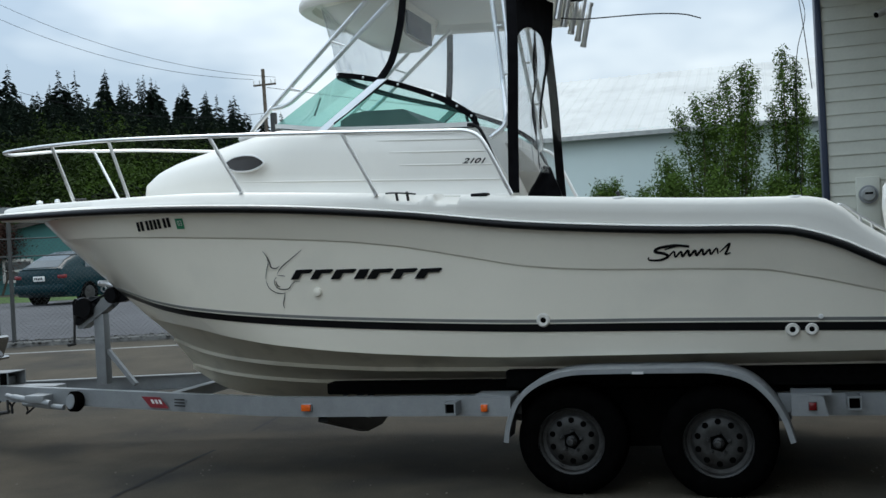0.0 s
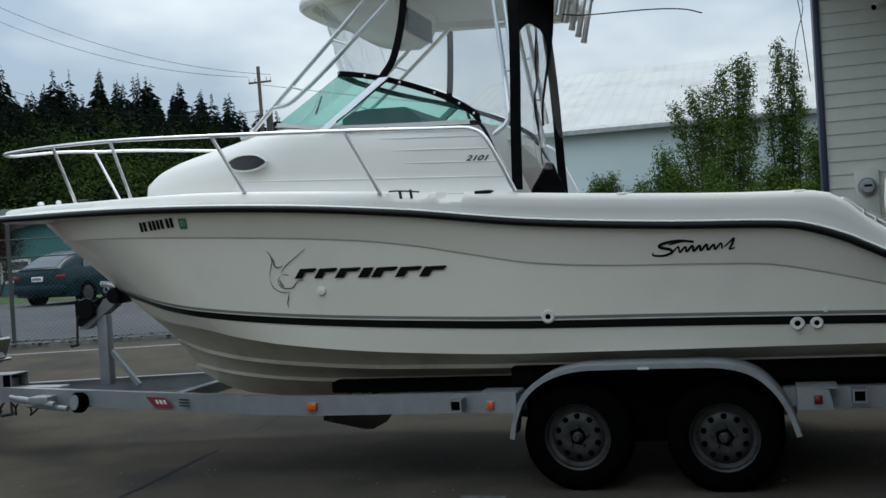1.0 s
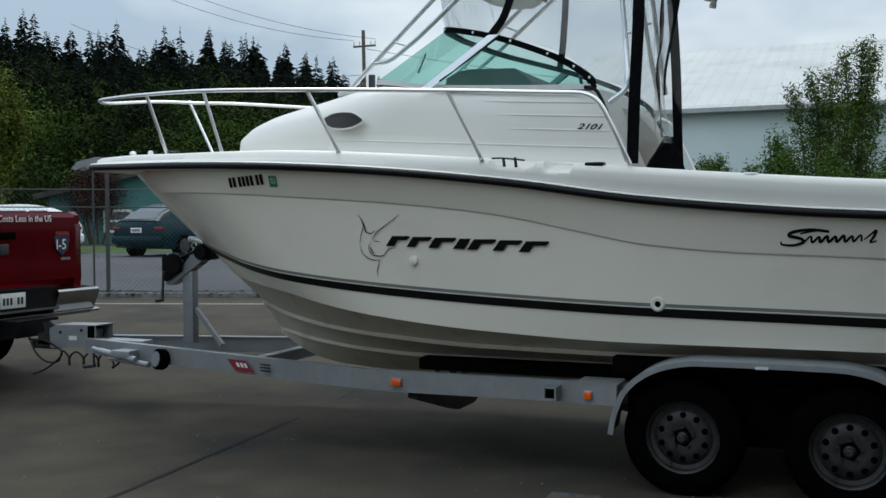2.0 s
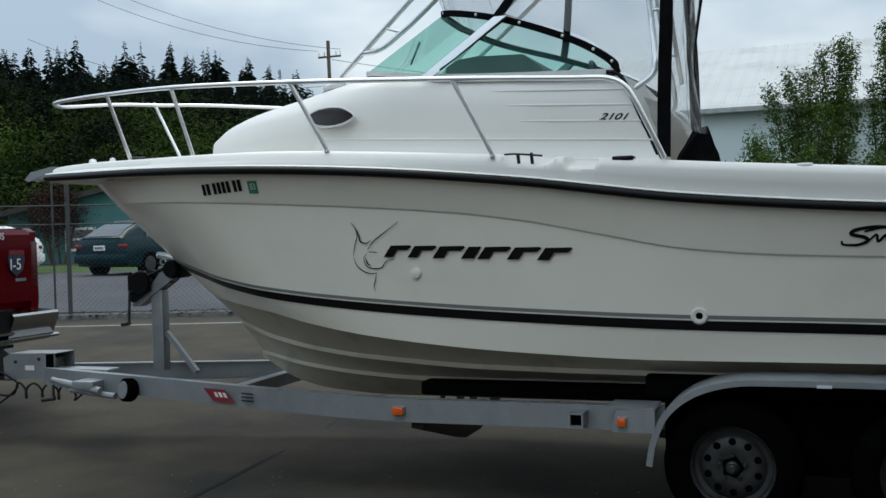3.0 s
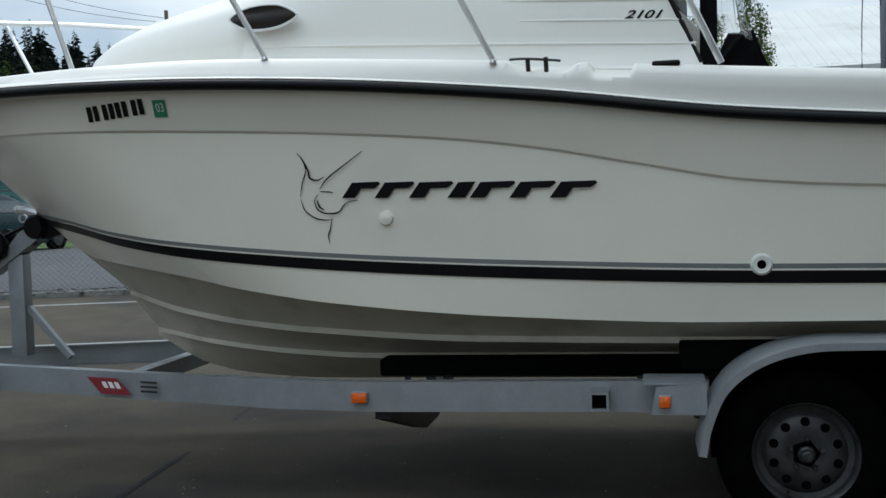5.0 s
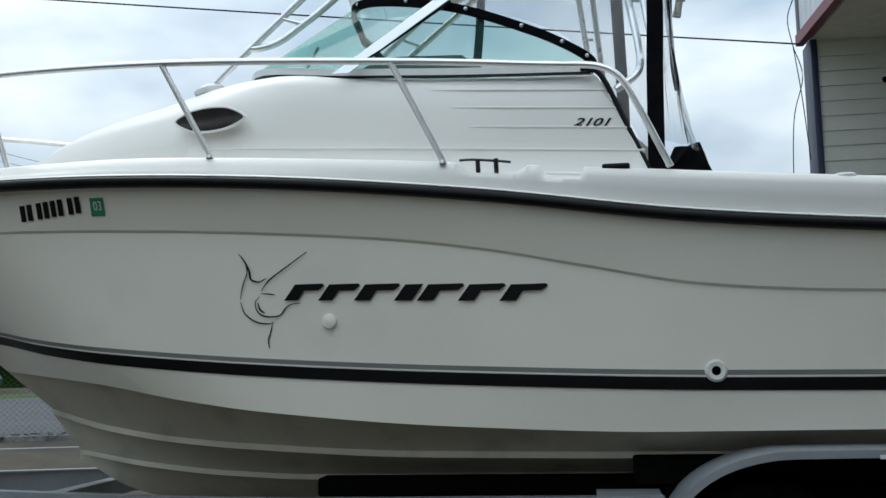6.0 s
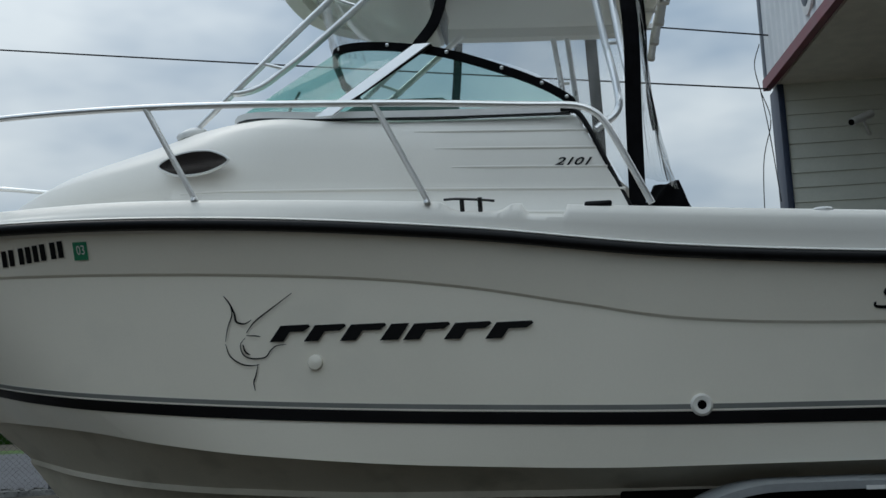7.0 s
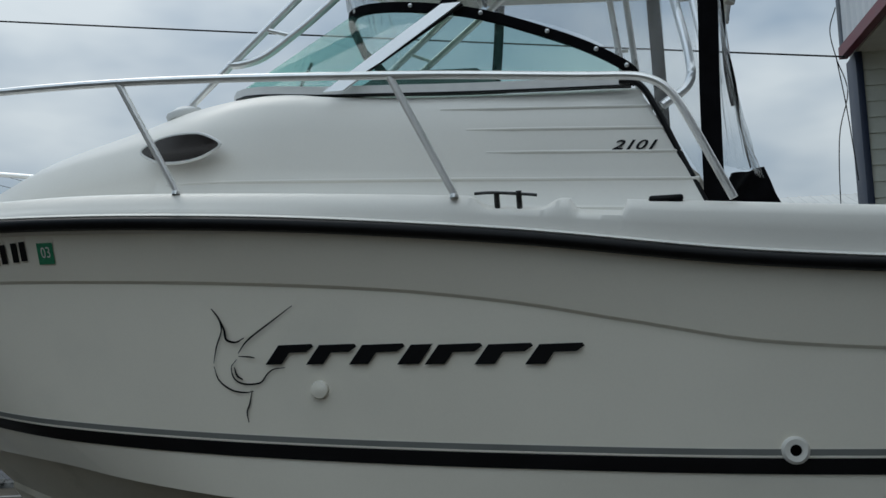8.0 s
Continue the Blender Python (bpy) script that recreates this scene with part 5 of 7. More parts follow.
for side in (-1, 1):
    bm = bmn()
    sweep(bm, catmull([(x, YC + side * 0.9, z) for x, z in ((-0.4, 0.42), (0.0, 0.37), (0.42, 0.44), (0.84, 0.37), (1.25, 0.42))], 6), [(-0.03, -0.02), (0.03, -0.02), (0.03, 0.02), (-0.03, 0.02)])
    part("leaf_spring", bm, HUBMETAL, TR)
    # fender: a bent sheet with rolled edge
    arch = catmull([(a, 0, b) for a, b in ((-0.40, 0.31), (-0.375, 0.43), (-0.31, 0.57), (-0.18, 0.675), (0.0, 0.732), (0.22, 0.742), (0.62, 0.742), (0.86, 0.735), (1.03, 0.685), (1.15, 0.58), (1.225, 0.45), (1.265, 0.32))], 5)
    prof = [(-0.15, 0.0), (0.12, 0.0), (0.13, -0.004), (0.13, -0.032), (0.122, -0.032), (0.122, -0.008), (-0.15, -0.006)]
    if side > 0:
        prof = [(-u, v) for u, v in prof][::-1]
    bm = bmn()
    sweep(bm, [(p.x, YC + side * 1.065, p.z) for p in arch], prof)
    fender = part("fender", bm, GALV, TR, "galvanised tandem fender")
    bm = bmn()
    box(bm, (0.385, YC + side * 1.197 - 0.003, 0.708), (0.45, YC + side * 1.197 + 0.003, 0.722))
    part("fender_sticker", bm, WHITE, fender)

# ---------------------------------------------------------------- near building with an overhang
BX, BY, BZ = 1.94, 7.38, 4.53
bm = bmn()
box(bm, (BX + 0.02, BY + 0.012, -0.2), (3.12, BY + 0.25, BZ + 0.1))
box(bm, (3.12, BY + 0.012, 4.2), (4.4, BY + 0.25, BZ + 0.1))
box(bm, (4.4, BY + 0.012, -0.2), (14.0, BY + 0.25, BZ + 0.1))
wall = solid("wall_entry", bm, SIDING, "pale grey-green lap siding wall of the workshop", "wall", kind="structure", smooth=None)
bm = bmn()
prism(bm, [(0, 0), (-0.020, 0.004), (-0.004, 0.172), (0, 0.172)], 0, 1.0)
for v in bm.verts:
    v.co = Vector((v.co.y, v.co.x, v.co.z))
bmesh.ops.recalc_face_normals(bm, faces=bm.faces)
lap = mesh_of(bm, "siding_board", SIDING)
for k in range(28):
    z = k * 0.165 + 0.05
    for x0, x1 in (((BX + 0.037, 3.10), (4.42, 9.0)) if z < 4.1 else ((BX + 0.037, 9.0),)):
        ob = new("siding_board", lap)
        ob.parent = wall
        ob.location, ob.scale = (x0, BY + 0.012, z), (x1 - x0, 1, 1)
bm = bmn()
box(bm, (BX - 0.035, BY - 0.035, -0.1), (BX + 0.035, BY + 0.36, BZ), 0.006)
solid("trim_corner", bm, TRIMBLUE, "navy blue corner board", "trim", kind="structure")
bm = bmn()
box(bm, (3.12, BY + 0.15, -0.1), (4.4, BY + 0.2, 4.2))
door = solid("door_1", bm, DARK, "dark open doorway of the workshop", "door", kind="structure")
for lo, hi in (((3.08, BY - 0.03, 0), (3.15, BY + 0.14, 4.23)), ((4.37, BY - 0.03, 0), (4.44, BY + 0.14, 4.23)), ((3.08, BY - 0.03, 4.18), (4.44, BY + 0.14, 4.25))):
    bm = bmn()
    box(bm, lo, hi, 0.004)
    ob = part("door_frame", bm, DARK, door)
# upper storey side wall of ribbed metal
bm = bmn()
n = 60
prof = []
for i in range(n + 1):
    y = BY + 0.25 - i * 0.0475
    prof.append((BX - 0.06 + 0.055 * (BY - y) - (0.02 if i % 4 in (1, 2) else 0.0), y))
strip(bm, [(x, y, BZ + 0.06) for x, y in prof], [(x, y, 9.0) for x, y in prof])
strip(bm, [(x + 0.3, y, 9.0) for x, y in prof], [(x + 0.3, y, BZ + 0.06) for x, y in prof])
solid("wall_upper", bm, METALWALL, "white ribbed metal wall of the upper storey", "wall", kind="structure", smooth=None)
bm = bmn()
EY = prof[-1][1]
sweep(bm, [(BX - 0.12, BY + 0.1, BZ + 0.03), (BX - 0.12 + 0.055 * (BY - EY), EY, BZ + 0.03)], [(-0.04, -0.06), (0.04, -0.06), (0.04, 0.06), (-0.04, 0.06)])
box(bm, (BX + 0.55, EY - 0.05, BZ - 0.03), (14, EY + 0.05, BZ + 0.12))
solid("trim_fascia", bm, FASCIA, "dark red metal fascia along the overhang", "trim", kind="structure")
bm = bmn()
box(bm, (BX - 0.02, EY, BZ + 0.0), (14, BY + 0.2, BZ + 0.05))
for v in bm.verts:
    if v.co.x < 5:
        v.co.x += 0.055 * (BY - v.co.y)
solid("ceiling", bm, SOFFIT, "flat soffit under the overhang", "soffit", kind="structure")
bm = bmn()
box(bm, (BX + 0.62, EY, BZ + 0.12), (14, EY + 0.2, 9.0))
box(bm, (BX + 0.62, EY + 0.2, 8.9), (14, BY + 0.2, 9.1))
box(bm, (BX + 0.1, BY + 0.02, BZ + 0.1), (14, BY + 0.25, 8.9))
solid("wall_front_upper", bm, METALWALL, "white metal upper storey and roof", "wall", kind="structure", smooth=None)
bm = bmn()
box(bm, (BX - 0.10, BY + 0.16, BZ + 0.07), (BX - 0.03, BY + 0.30, 9.0), 0.004)
solid("trim_upper_corner", bm, TRIMGREY, "grey-blue metal corner flashing of the upper storey", "trim", kind="structure")
bm = bmn()
lathe(bm, [(0.0, -0.02), (0.20, -0.02), (0.235, -0.012), (0.24, 0.012)], n=28)
bmesh.ops.transform(bm, matrix=Matrix.Translation((BX - 0.0, 5.9, 5.06)) @ Euler((0, 0, radians(-90))).to_matrix().to_4x4() @ Matrix.Diagonal((1, 1, 1.25, 1)), verts=bm.verts)
sg = solid("oval_sign", bm, WHITE, "white-rimmed oval sign on the ribbed wall", "sign")
bm = bmn()
lathe(bm, [(0.0, -0.026), (0.16, -0.026), (0.17, -0.018)], n=28)
bmesh.ops.transform(bm, matrix=Matrix.Translation((BX - 0.0, 5.9, 5.06)) @ Euler((0, 0, radians(-90))).to_matrix().to_4x4() @ Matrix.Diagonal((1, 1, 1.25, 1)), verts=bm.verts)
part("sign_face", bm, TRIMGREY, sg, "blue-grey sign face")
# electric meter
M_ = thing("electric_meter", (2.405, BY - 0.02, 1.87), "round grey electric meter on the siding", "meter")
bm = bmn()
box(bm, (2.27, BY - 0.06, 1.45), (2.54, BY + 0.0, 2.08), 0.01)
part("meter_box", bm, SIDING, M_, "painted meter box")
bm = bmn()
lathe(bm, [(0.0, -0.16), (0.07, -0.155), (0.088, -0.12), (0.09, -0.06), (0.1, -0.06), (0.1, -0.04)], n=24, at=(2.405, BY - 0.01, 1.865))
part("meter_glass", bm, BARNTRIM, M_, "domed grey meter face")
bm = bmn()
lathe(bm, [(0.078, -0.10), (0.108, -0.10), (0.112, -0.085), (0.112, -0.05)], n=24, at=(2.405, BY - 0.01, 1.865))
part("meter_ring", bm, GALV, M_, "grey clamping ring")
bm = bmn()
box(bm, (2.36, BY - 0.176, 1.865), (2.45, BY - 0.165, 1.89), 0.003)
part("meter_dial", bm, DARK, M_, "dark dial slot")
# security camera
S_ = thing("security_camera", (2.63, BY - 0.1, 4.09), "small white security camera on a wall bracket", "camera")
bm = bmn()
tube(bm, [(2.57, BY - 0.34, 3.96), (2.82, BY - 0.20, 4.08)], 0.042, 14, curved=False)
body = part("camera_body", bm, WHITE, S_)
bm = bmn()
tube(bm, [(2.556, BY - 0.3475, 3.954), (2.575, BY - 0.3375, 3.962)], 0.033, 12, curved=False)
part("camera_lens", bm, DARK, body)
bm = bmn()
tube(bm, [(2.72, BY - 0.24, 4.02), (2.8, BY - 0.08, 3.95), (2.84, BY + 0.0, 3.9)], 0.016, 8)
part("camera_bracket", bm, WHITE, S_)


def cable(name, a, b, sag, r, label, n=24):
    bm = bmn()
    a, b = Vector(a), Vector(b)
    pts = []
    for i in range(n + 1):
        u = i / n
        p = a.lerp(b, u)
        p.z -= sag * 4 * u * (1 - u)
        pts.append(p)
    sweep(bm, pts, ring(r, 6))
    return solid(name, bm, WIRE, label, "cable", "overhead cables")


cable("overhead_cable", (BX - 0.14, BY - 0.05, 4.48), (-28.0, 5.83, 8.2), 0.12, 0.009, "black service cable to the building")
cable("overhead_cable", (BX - 0.08, BY - 0.05, 5.10), (-25.9, 12.7, 12.1), 0.1, 0.009, "black service cable to the building")
bm = bmn()
tube(bm, [(BX - 0.12, BY - 0.06, 5.0), (BX - 0.2, BY - 0.1, 4.75), (BX - 0.16, BY - 0.1, 4.45), (BX - 0.08, BY - 0.1, 4.1), (BX - 0.2, BY - 0.1, 3.6), (BX - 0.24, BY - 0.1, 2.6), (BX - 0.2, BY - 0.1, 1.2)], 0.0055, 6)
tube(bm, [(BX - 0.16, BY - 0.1, 4.45), (BX - 0.1, BY - 0.1, 3.9), (BX - 0.04, BY - 0.06, 3.2)], 0.0055, 6)
bmesh.ops.translate(bm, vec=(-0.07, 0, 0), verts=bm.verts)
solid("hanging_wire", bm, WIRE, "loose black wires hanging at the building's corner", "cable")

# ---------------------------------------------------------------- long metal barn
BARN = thing("barn", (4.0, 26.0, 0.0), "long pale metal barn with a white ribbed roof", "barn")
GY, X0, X1, EZ, RZ, RY = 25.0, -9.0, 22.0, 4.75, 7.75, 34.0
bm = bmn()
box(bm, (X0 + 0.3, GY, -0.2), (X1, GY + 0.3, EZ))
box(bm, (X0 + 0.3, GY + 0.3, -0.2), (X0 + 0.6, 2 * RY - GY, EZ))
part("barn_wall", bm, BARNWALL, BARN, "pale blue-grey wall")
bm = bmn()
xs_ = []
x = X0
while x < X1:
    xs_ += [(x, 0.0), (x + 0.25, 0.0), (x + 0.285, 0.022), (x + 0.345, 0.022)]
    x += 0.38
nrm = Vector((0, -(RZ - EZ), RY - GY)).normalized()
lo, hi = Vector((0, GY - 0.35, EZ - 0.13)), Vector((0, RY, RZ))
strip(bm, [lo + Vector((u, 0, 0)) + nrm * h for u, h in xs_], [hi + Vector((u, 0, 0)) + nrm * h for u, h in xs_])
lo2 = Vector((0, 2 * RY - GY + 0.35, EZ - 0.13))
strip(bm, [hi + Vector((u, 0, 0)) + nrm * h for u, h in xs_], [lo2 + Vector((u, 0, 0)) for u, h in xs_])
part("barn_roof", bm, BARNROOF, BARN, "white ribbed metal roof", smooth=None)
bm = bmn()
box(bm, (X0, GY - 0.42, EZ - 0.25), (X1, GY - 0.30, EZ - 0.12))
part("gutter", bm, BARNTRIM, BARN)

# ---------------------------------------------------------------- plants


def leafy(bm, centre, spread, count, size, rng, squash=1.0, loose=0.6):
    """A clump of small leaves whose blades mostly face outwards and up from its middle."""
    centre = Vector(centre)
    for _ in range(count):
        p = Vector([max(-1.7, min(1.7, rng.gauss(0, 1))) for _k in range(3)])
        p.z *= squash
        s = size * rng.uniform(0.6, 1.3)
        n = (p.normalized() + Vector((0, 0, 0.45)) + Vector((rng.gauss(0, 1), rng.gauss(0, 1), rng.gauss(0, 1))) * loose).normalized()
        t = n.cross(Vector((rng.gauss(0, 1), rng.gauss(0, 1), rng.gauss(0, 1) + 0.6))).normalized()
        w = n.cross(t)
        p = centre + p * spread
        bm.faces.new([bm.verts.new(q) for q in (p - t * s, p - w * 0.33 * s, p + t * s, p + w * 0.33 * s)])


def shrub(name, place, stems, mat, label, seed, leaf=0.06, dens=60, plume=0.2, bare=0.18):
    """Stems of (x offset, y offset, height, plume width): each a leaning leader with upright twigs in leaf."""
    rng = random.Random(seed)
    t = thing(name, place, label, "shrub" if max(h for _, _, h, _ in stems) < 3.5 else "tree", "trees behind the yard")
    bw, bl = bmn(), bmn()
    P = Vector(place)
    for dx, dy, h, wide in stems:
        top = P + Vector((dx, dy, h))
        foot = P + Vector((dx * 0.35, dy * 0.35, 0))
        path = catmull([foot, foot.lerp(top, 0.4) + Vector((rng.uniform(-.12, .12), rng.uniform(-.12, .12), 0)), foot.lerp(top, 0.75) + Vector((rng.uniform(-.08, .08), rng.uniform(-.08, .08), 0)), top], 5)
        for i, (p, q) in enumerate(zip(path, path[1:])):
            tube(bw, [p, q], 0.04 * (1 - i / len(path)) ** 1.2 + 0.005, 5, curved=False)
        twigs = int(h * 7)
        for k in range(twigs):
            u = bare + (1 - bare) * (k + rng.random()) / twigs
            f = min(0.999, u) * (len(path) - 1)
            j = int(f)
            o = Vector(path[j]).lerp(Vector(path[j + 1]), f - j)
            a = rng.uniform(0, 6.283)
            reach = wide * (1.15 - u) ** 0.5 * rng.uniform(0.35, 1.1)
            end = o + Vector((math.cos(a) * reach, math.sin(a) * reach, reach * rng.uniform(0.5, 1.3)))
            tube(bw, [o, end], 0.006, 4, curved=False)
            for m in range(2):
                c = o.lerp(end, 0.55 + 0.45 * m) + Vector((rng.gauss(0, 0.03), rng.gauss(0, 0.03), 0))
                leafy(bl, c, plume * rng.uniform(0.45, 0.8) * (0.65 + 0.5 * (1 - u)), int(dens * rng.uniform(0.5, 1.2)), leaf, rng, 1.35)
    part("trunk", bw, BARK, t)
    part("crown", bl, mat, t, smooth=None)
    return t


def clump(seed, n, tall, wide, plume):
    """Stems of a rounded bush."""
    rng = random.Random(seed)
    out = []
    for k in range(n):
        a, r = rng.uniform(0, 6.283), wide * math.sqrt(rng.random())
        out.append((r * math.cos(a), r * math.sin(a), tall * rng.uniform(0.72, 1.0) * (1 - 0.25 * (r / wide) ** 2), plume))
    return out


def at_view(d, dist, eye=(1.124, -5.988, 1.494)):
    return Vector(eye) + Vector(d) * dist


shrub("willow_tree", (0.3, 22.0, 0.1), [(-1.1, 0.1, 4.6, 0.30), (-0.6, -0.2, 4.9, 0.32), (-0.15, 0.2, 5.0, 0.34), (0.2, -0.1, 5.35, 0.34), (0.58, 0.1, 5.7, 0.30), (0.82, -0.2, 5.4, 0.30), (0.0, -0.4, 4.1, 0.5), (0.5, 0.4, 4.3, 0.5), (-0.5, 0.4, 3.9, 0.5), (0.9, 0.2, 4.0, 0.45)], LEAF, "tall leafy green willow bush with upright plumes", 11, 0.05, 46, 0.25)
shrub("willow_tree", (1.95, 22.4, 0.1), [(-0.05, 0.0, 6.05, 0.20), (0.27, 0.1, 5.75, 0.20), (-0.32, -0.1, 4.6, 0.26), (0.42, -0.1, 4.75, 0.30), (0.1, 0.2, 4.2, 0.32)], LEAF, "slender leafy green willow sapling before the barn", 12, 0.05, 34, 0.21, 0.3)
shrub("willow_tree", (2.75, 21.0, 0.1), clump(13, 9, 4.1, 0.8, 0.36), LEAF, "leafy green willow bush beside the building", 13, 0.05, 46, 0.27)
for x_, y_, tall_, wide_, n_, seed_ in ((-2.7, 21.5, 3.1, 0.55, 7, 14), (-1.15, 21.6, 3.7, 0.45, 6, 15), (-0.3, 20.6, 3.1, 0.9, 9, 17), (1.0, 20.2, 3.0, 1.1, 11, 18), (2.2, 20.0, 2.9, 0.9, 9, 19), (-1.9, 21.0, 2.7, 0.6, 7, 20), (-4.4, 21.5, 2.7, 0.6, 7, 16)):
    shrub("willow_bush", (x_, y_, 0.1), clump(seed_, n_, tall_, wide_, 0.34), LEAF, "low leafy green willow bush", seed_, 0.05, 56, 0.29)
shrub("chestnut_tree", (-25.3, 18.3, height(-25.3, 18.3)), clump(21, 22, 6.5, 1.95, 0.55), LEAFLIGHT, "broad tree with pale yellow-green leaves", 21, 0.075, 60, 0.36)

# wooded hill: the height of its treetops by bearing, seen from the yard
CREST = [(78, 2.0), (100, 3.0), (112, 15.0), (115, 20.5), (118, 24.0), (120, 25.5), (122, 27.5), (124.5, 28.5), (127, 28.8), (131, 29.0), (133, 27.5), (137, 30.5), (145, 33.0), (175, 34.0)]


def crest(deg):
    for (a, h), (b, k) in zip(CREST, CREST[1:]):
        if deg <= b:
            return h + (k - h) * max(0.0, (deg - a) / (b - a))
    return CREST[-1][1]


def hill_height(deg, d):
    rise = min(1.0, max(0.0, (d - 55) / 95))
    return max(0.0, crest(deg) * 150 / 150 - 9.0) * rise ** 0.9 if crest(deg) > 9 else 0.0


bm = bmn()
cols = []
for i in range(66):
    deg = 78 + i * 1.5
    a = radians(deg)
    row = []
    for j in range(12):
        d = 50 + j * 14
        row.append(bm.verts.new((d * math.cos(a), d * math.sin(a), hill_height(deg, d) + (0.8 * noise.noise((i * 0.4, j * 0.6, 0)) if j else -1.0))))
    cols.append(row)
for a, b in zip(cols, cols[1:]):
    for j in range(11):
        bm.faces.new((a[j], a[j + 1], b[j + 1], b[j]))
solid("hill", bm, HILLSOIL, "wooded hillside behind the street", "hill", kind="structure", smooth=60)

bm = bmn()
rng = random.Random(8)


def conifer(bm, base, tall, wide, rng):
    """A fir: whorls of drooping boughs, each a few ragged sprays, on a thin stem."""
    base = Vector(base)
    lean = Vector((rng.gauss(0, 0.012), rng.gauss(0, 0.012), 1))
    whorls = int(16 + tall * 1.5)
    full = rng.uniform(0.75, 1.05)
    for k in range(whorls):
        u = (k + rng.random() * 0.7) / whorls
        reach = wide * ((1 - u) ** full * 0.97 + 0.03) * rng.uniform(0.55, 1.15)
        if rng.random() < 0.18 and u > 0.25:
            reach *= 0.5
        n = 6
        turn = rng.uniform(0, 6.283)
        for b in range(n):
            a = turn + 6.283 * b / n + rng.uniform(-0.3, 0.3)
            r = reach * rng.uniform(0.6, 1.2)
            d = Vector((math.cos(a), math.sin(a), 0))
            w = Vector((-d.y, d.x, 0)) * (0.03 + 0.17 * r)
            o = base + lean * (tall * min(0.985, 0.05 + 0.93 * u + rng.uniform(-0.8, 0.8) / whorls))
            drop = Vector((0, 0, -r * rng.uniform(0.15, 0.5)))
            mid, tip = o + d * r * 0.55 + drop * 0.35, o + d * r + drop
            low = Vector((0, 0, -0.07 - 0.20 * r))
            bm.faces.new([bm.verts.new(v) for v in (o, mid - w, tip, mid + w)])
            bm.faces.new([bm.verts.new(v) for v in (o, mid + low, tip + low * 0.2, mid - low * 0.15)])
    for a in (0.0, 1.57):
        w = Vector((math.cos(a), math.sin(a), 0)) * 0.10
        bm.faces.new([bm.verts.new(v) for v in (base - w, base + w, base + lean * tall * 1.02)])


for k in range(700):
    deg = 113 + 44 * rng.random()
    tops = k % 4 == 0
    d = rng.uniform(148, 164) if tops else rng.uniform(104, 156)
    a = radians(deg)
    x, y = d * math.cos(a), d * math.sin(a)
    g = hill_height(deg, d)
    top = crest(deg) * d / 150 if d > 138 else g + 9
    tall = max(3.5, (top - g) * (rng.triangular(0.72, 1.24, 0.98) if tops else rng.triangular(0.45, 0.90, 0.70)))
    conifer(bm, (x, y, g - 0.5), tall, min(4.4, tall * (rng.uniform(0.20, 0.48) if tops else rng.uniform(0.26, 0.40))), rng)
tagged(solid("fir_wood", bm, NEEDLE, "dark fir trees along the hilltop", "forest", smooth=None), kind="stuff")
bm = bmn()
for _ in range(900):
    deg = rng.uniform(95, 160)
    d = rng.uniform(58, 128)
    a = radians(deg)
    h = hill_height(deg, d)
    c = Vector((d * math.cos(a), d * math.sin(a), h + rng.uniform(0.8, 2.6)))
    big = rng.uniform(0.8, 1.5)
    for _k in range(4):
        leafy(bm, c + Vector((rng.gauss(0, 1.3), rng.gauss(0, 1.3), rng.gauss(0.3, 0.7))) * big, 0.72 * big, 84, 0.20, rng, 0.8, 0.3)
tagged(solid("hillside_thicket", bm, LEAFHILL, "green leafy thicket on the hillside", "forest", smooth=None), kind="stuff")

# utility pole
pp = at_view((-0.4415, 0.884, 0.0), 62)
UP = thing("utility_pole", (pp.x, pp.y, 0.5), "weathered wooden utility pole with crossarm", "utility pole")
bm = bmn()
tube(bm, [(pp.x, pp.y, 0), (pp.x - 0.2, pp.y, 12.6)], 0.105, 10, curved=False)
part("pole", bm, POLEWOOD, UP)
bm = bmn()
box(bm, (pp.x - 0.85, pp.y - 0.05, 11.62), (pp.x + 0.6, pp.y + 0.05, 11.72))
part("crossarm", bm, POLEWOOD, UP)
for dx in (-0.82, -0.45, 0.3, 0.57):
    bm = bmn()
    tube(bm, [(pp.x + dx, pp.y, 11.72), (pp.x + dx, pp.y, 11.95)], 0.04, 8, curved=False)
    part("insulator", bm, WHITE, UP)
bm = bmn()
tube(bm, [(pp.x + 0.5, pp.y - 0.3, 8.3), (pp.x + 0.5, pp.y - 0.3, 9.9)], 0.2, 10, curved=False)
part("transformer", bm, HUBMETAL, UP)
for k, (dx, z, far) in enumerate(((-0.85, 12.05, 18.2), (0.6, 12.05, 19.0), (0.0, 10.0, 13.5))):
    end = Vector((-44.0, 42.0 + k, far))
    cable("overhead_cable", (pp.x + dx, pp.y, z), end, 1.2, 0.013, "overhead power cable on the utility pole")
cable("overhead_cable", (pp.x, pp.y, 11.5), (pp.x + 40, pp.y + 30, 9.0), 1.0, 0.015, "overhead power cable on the utility pole")

# ---------------------------------------------------------------- unseen plain walls added to cut the sky light on hull and wheels
bm = bmn()
box(bm, (2.4, -16.0, -0.2), (2.7, -1.4, 6.5))
box(bm, (2.7, -1.7, -0.2), (14.0, -1.4, 6.5))
box(bm, (-8.3, -16.0, -0.2), (-8.0, -3.0, 6.5))
box(bm, (4.6, -1.4, -0.2), (4.9, 7.3, 4.4))
solid("wall_yard", bm, BLOCKERWALL, "plain dark unseen walls added to block sky light", "wall", kind="structure", smooth=None)

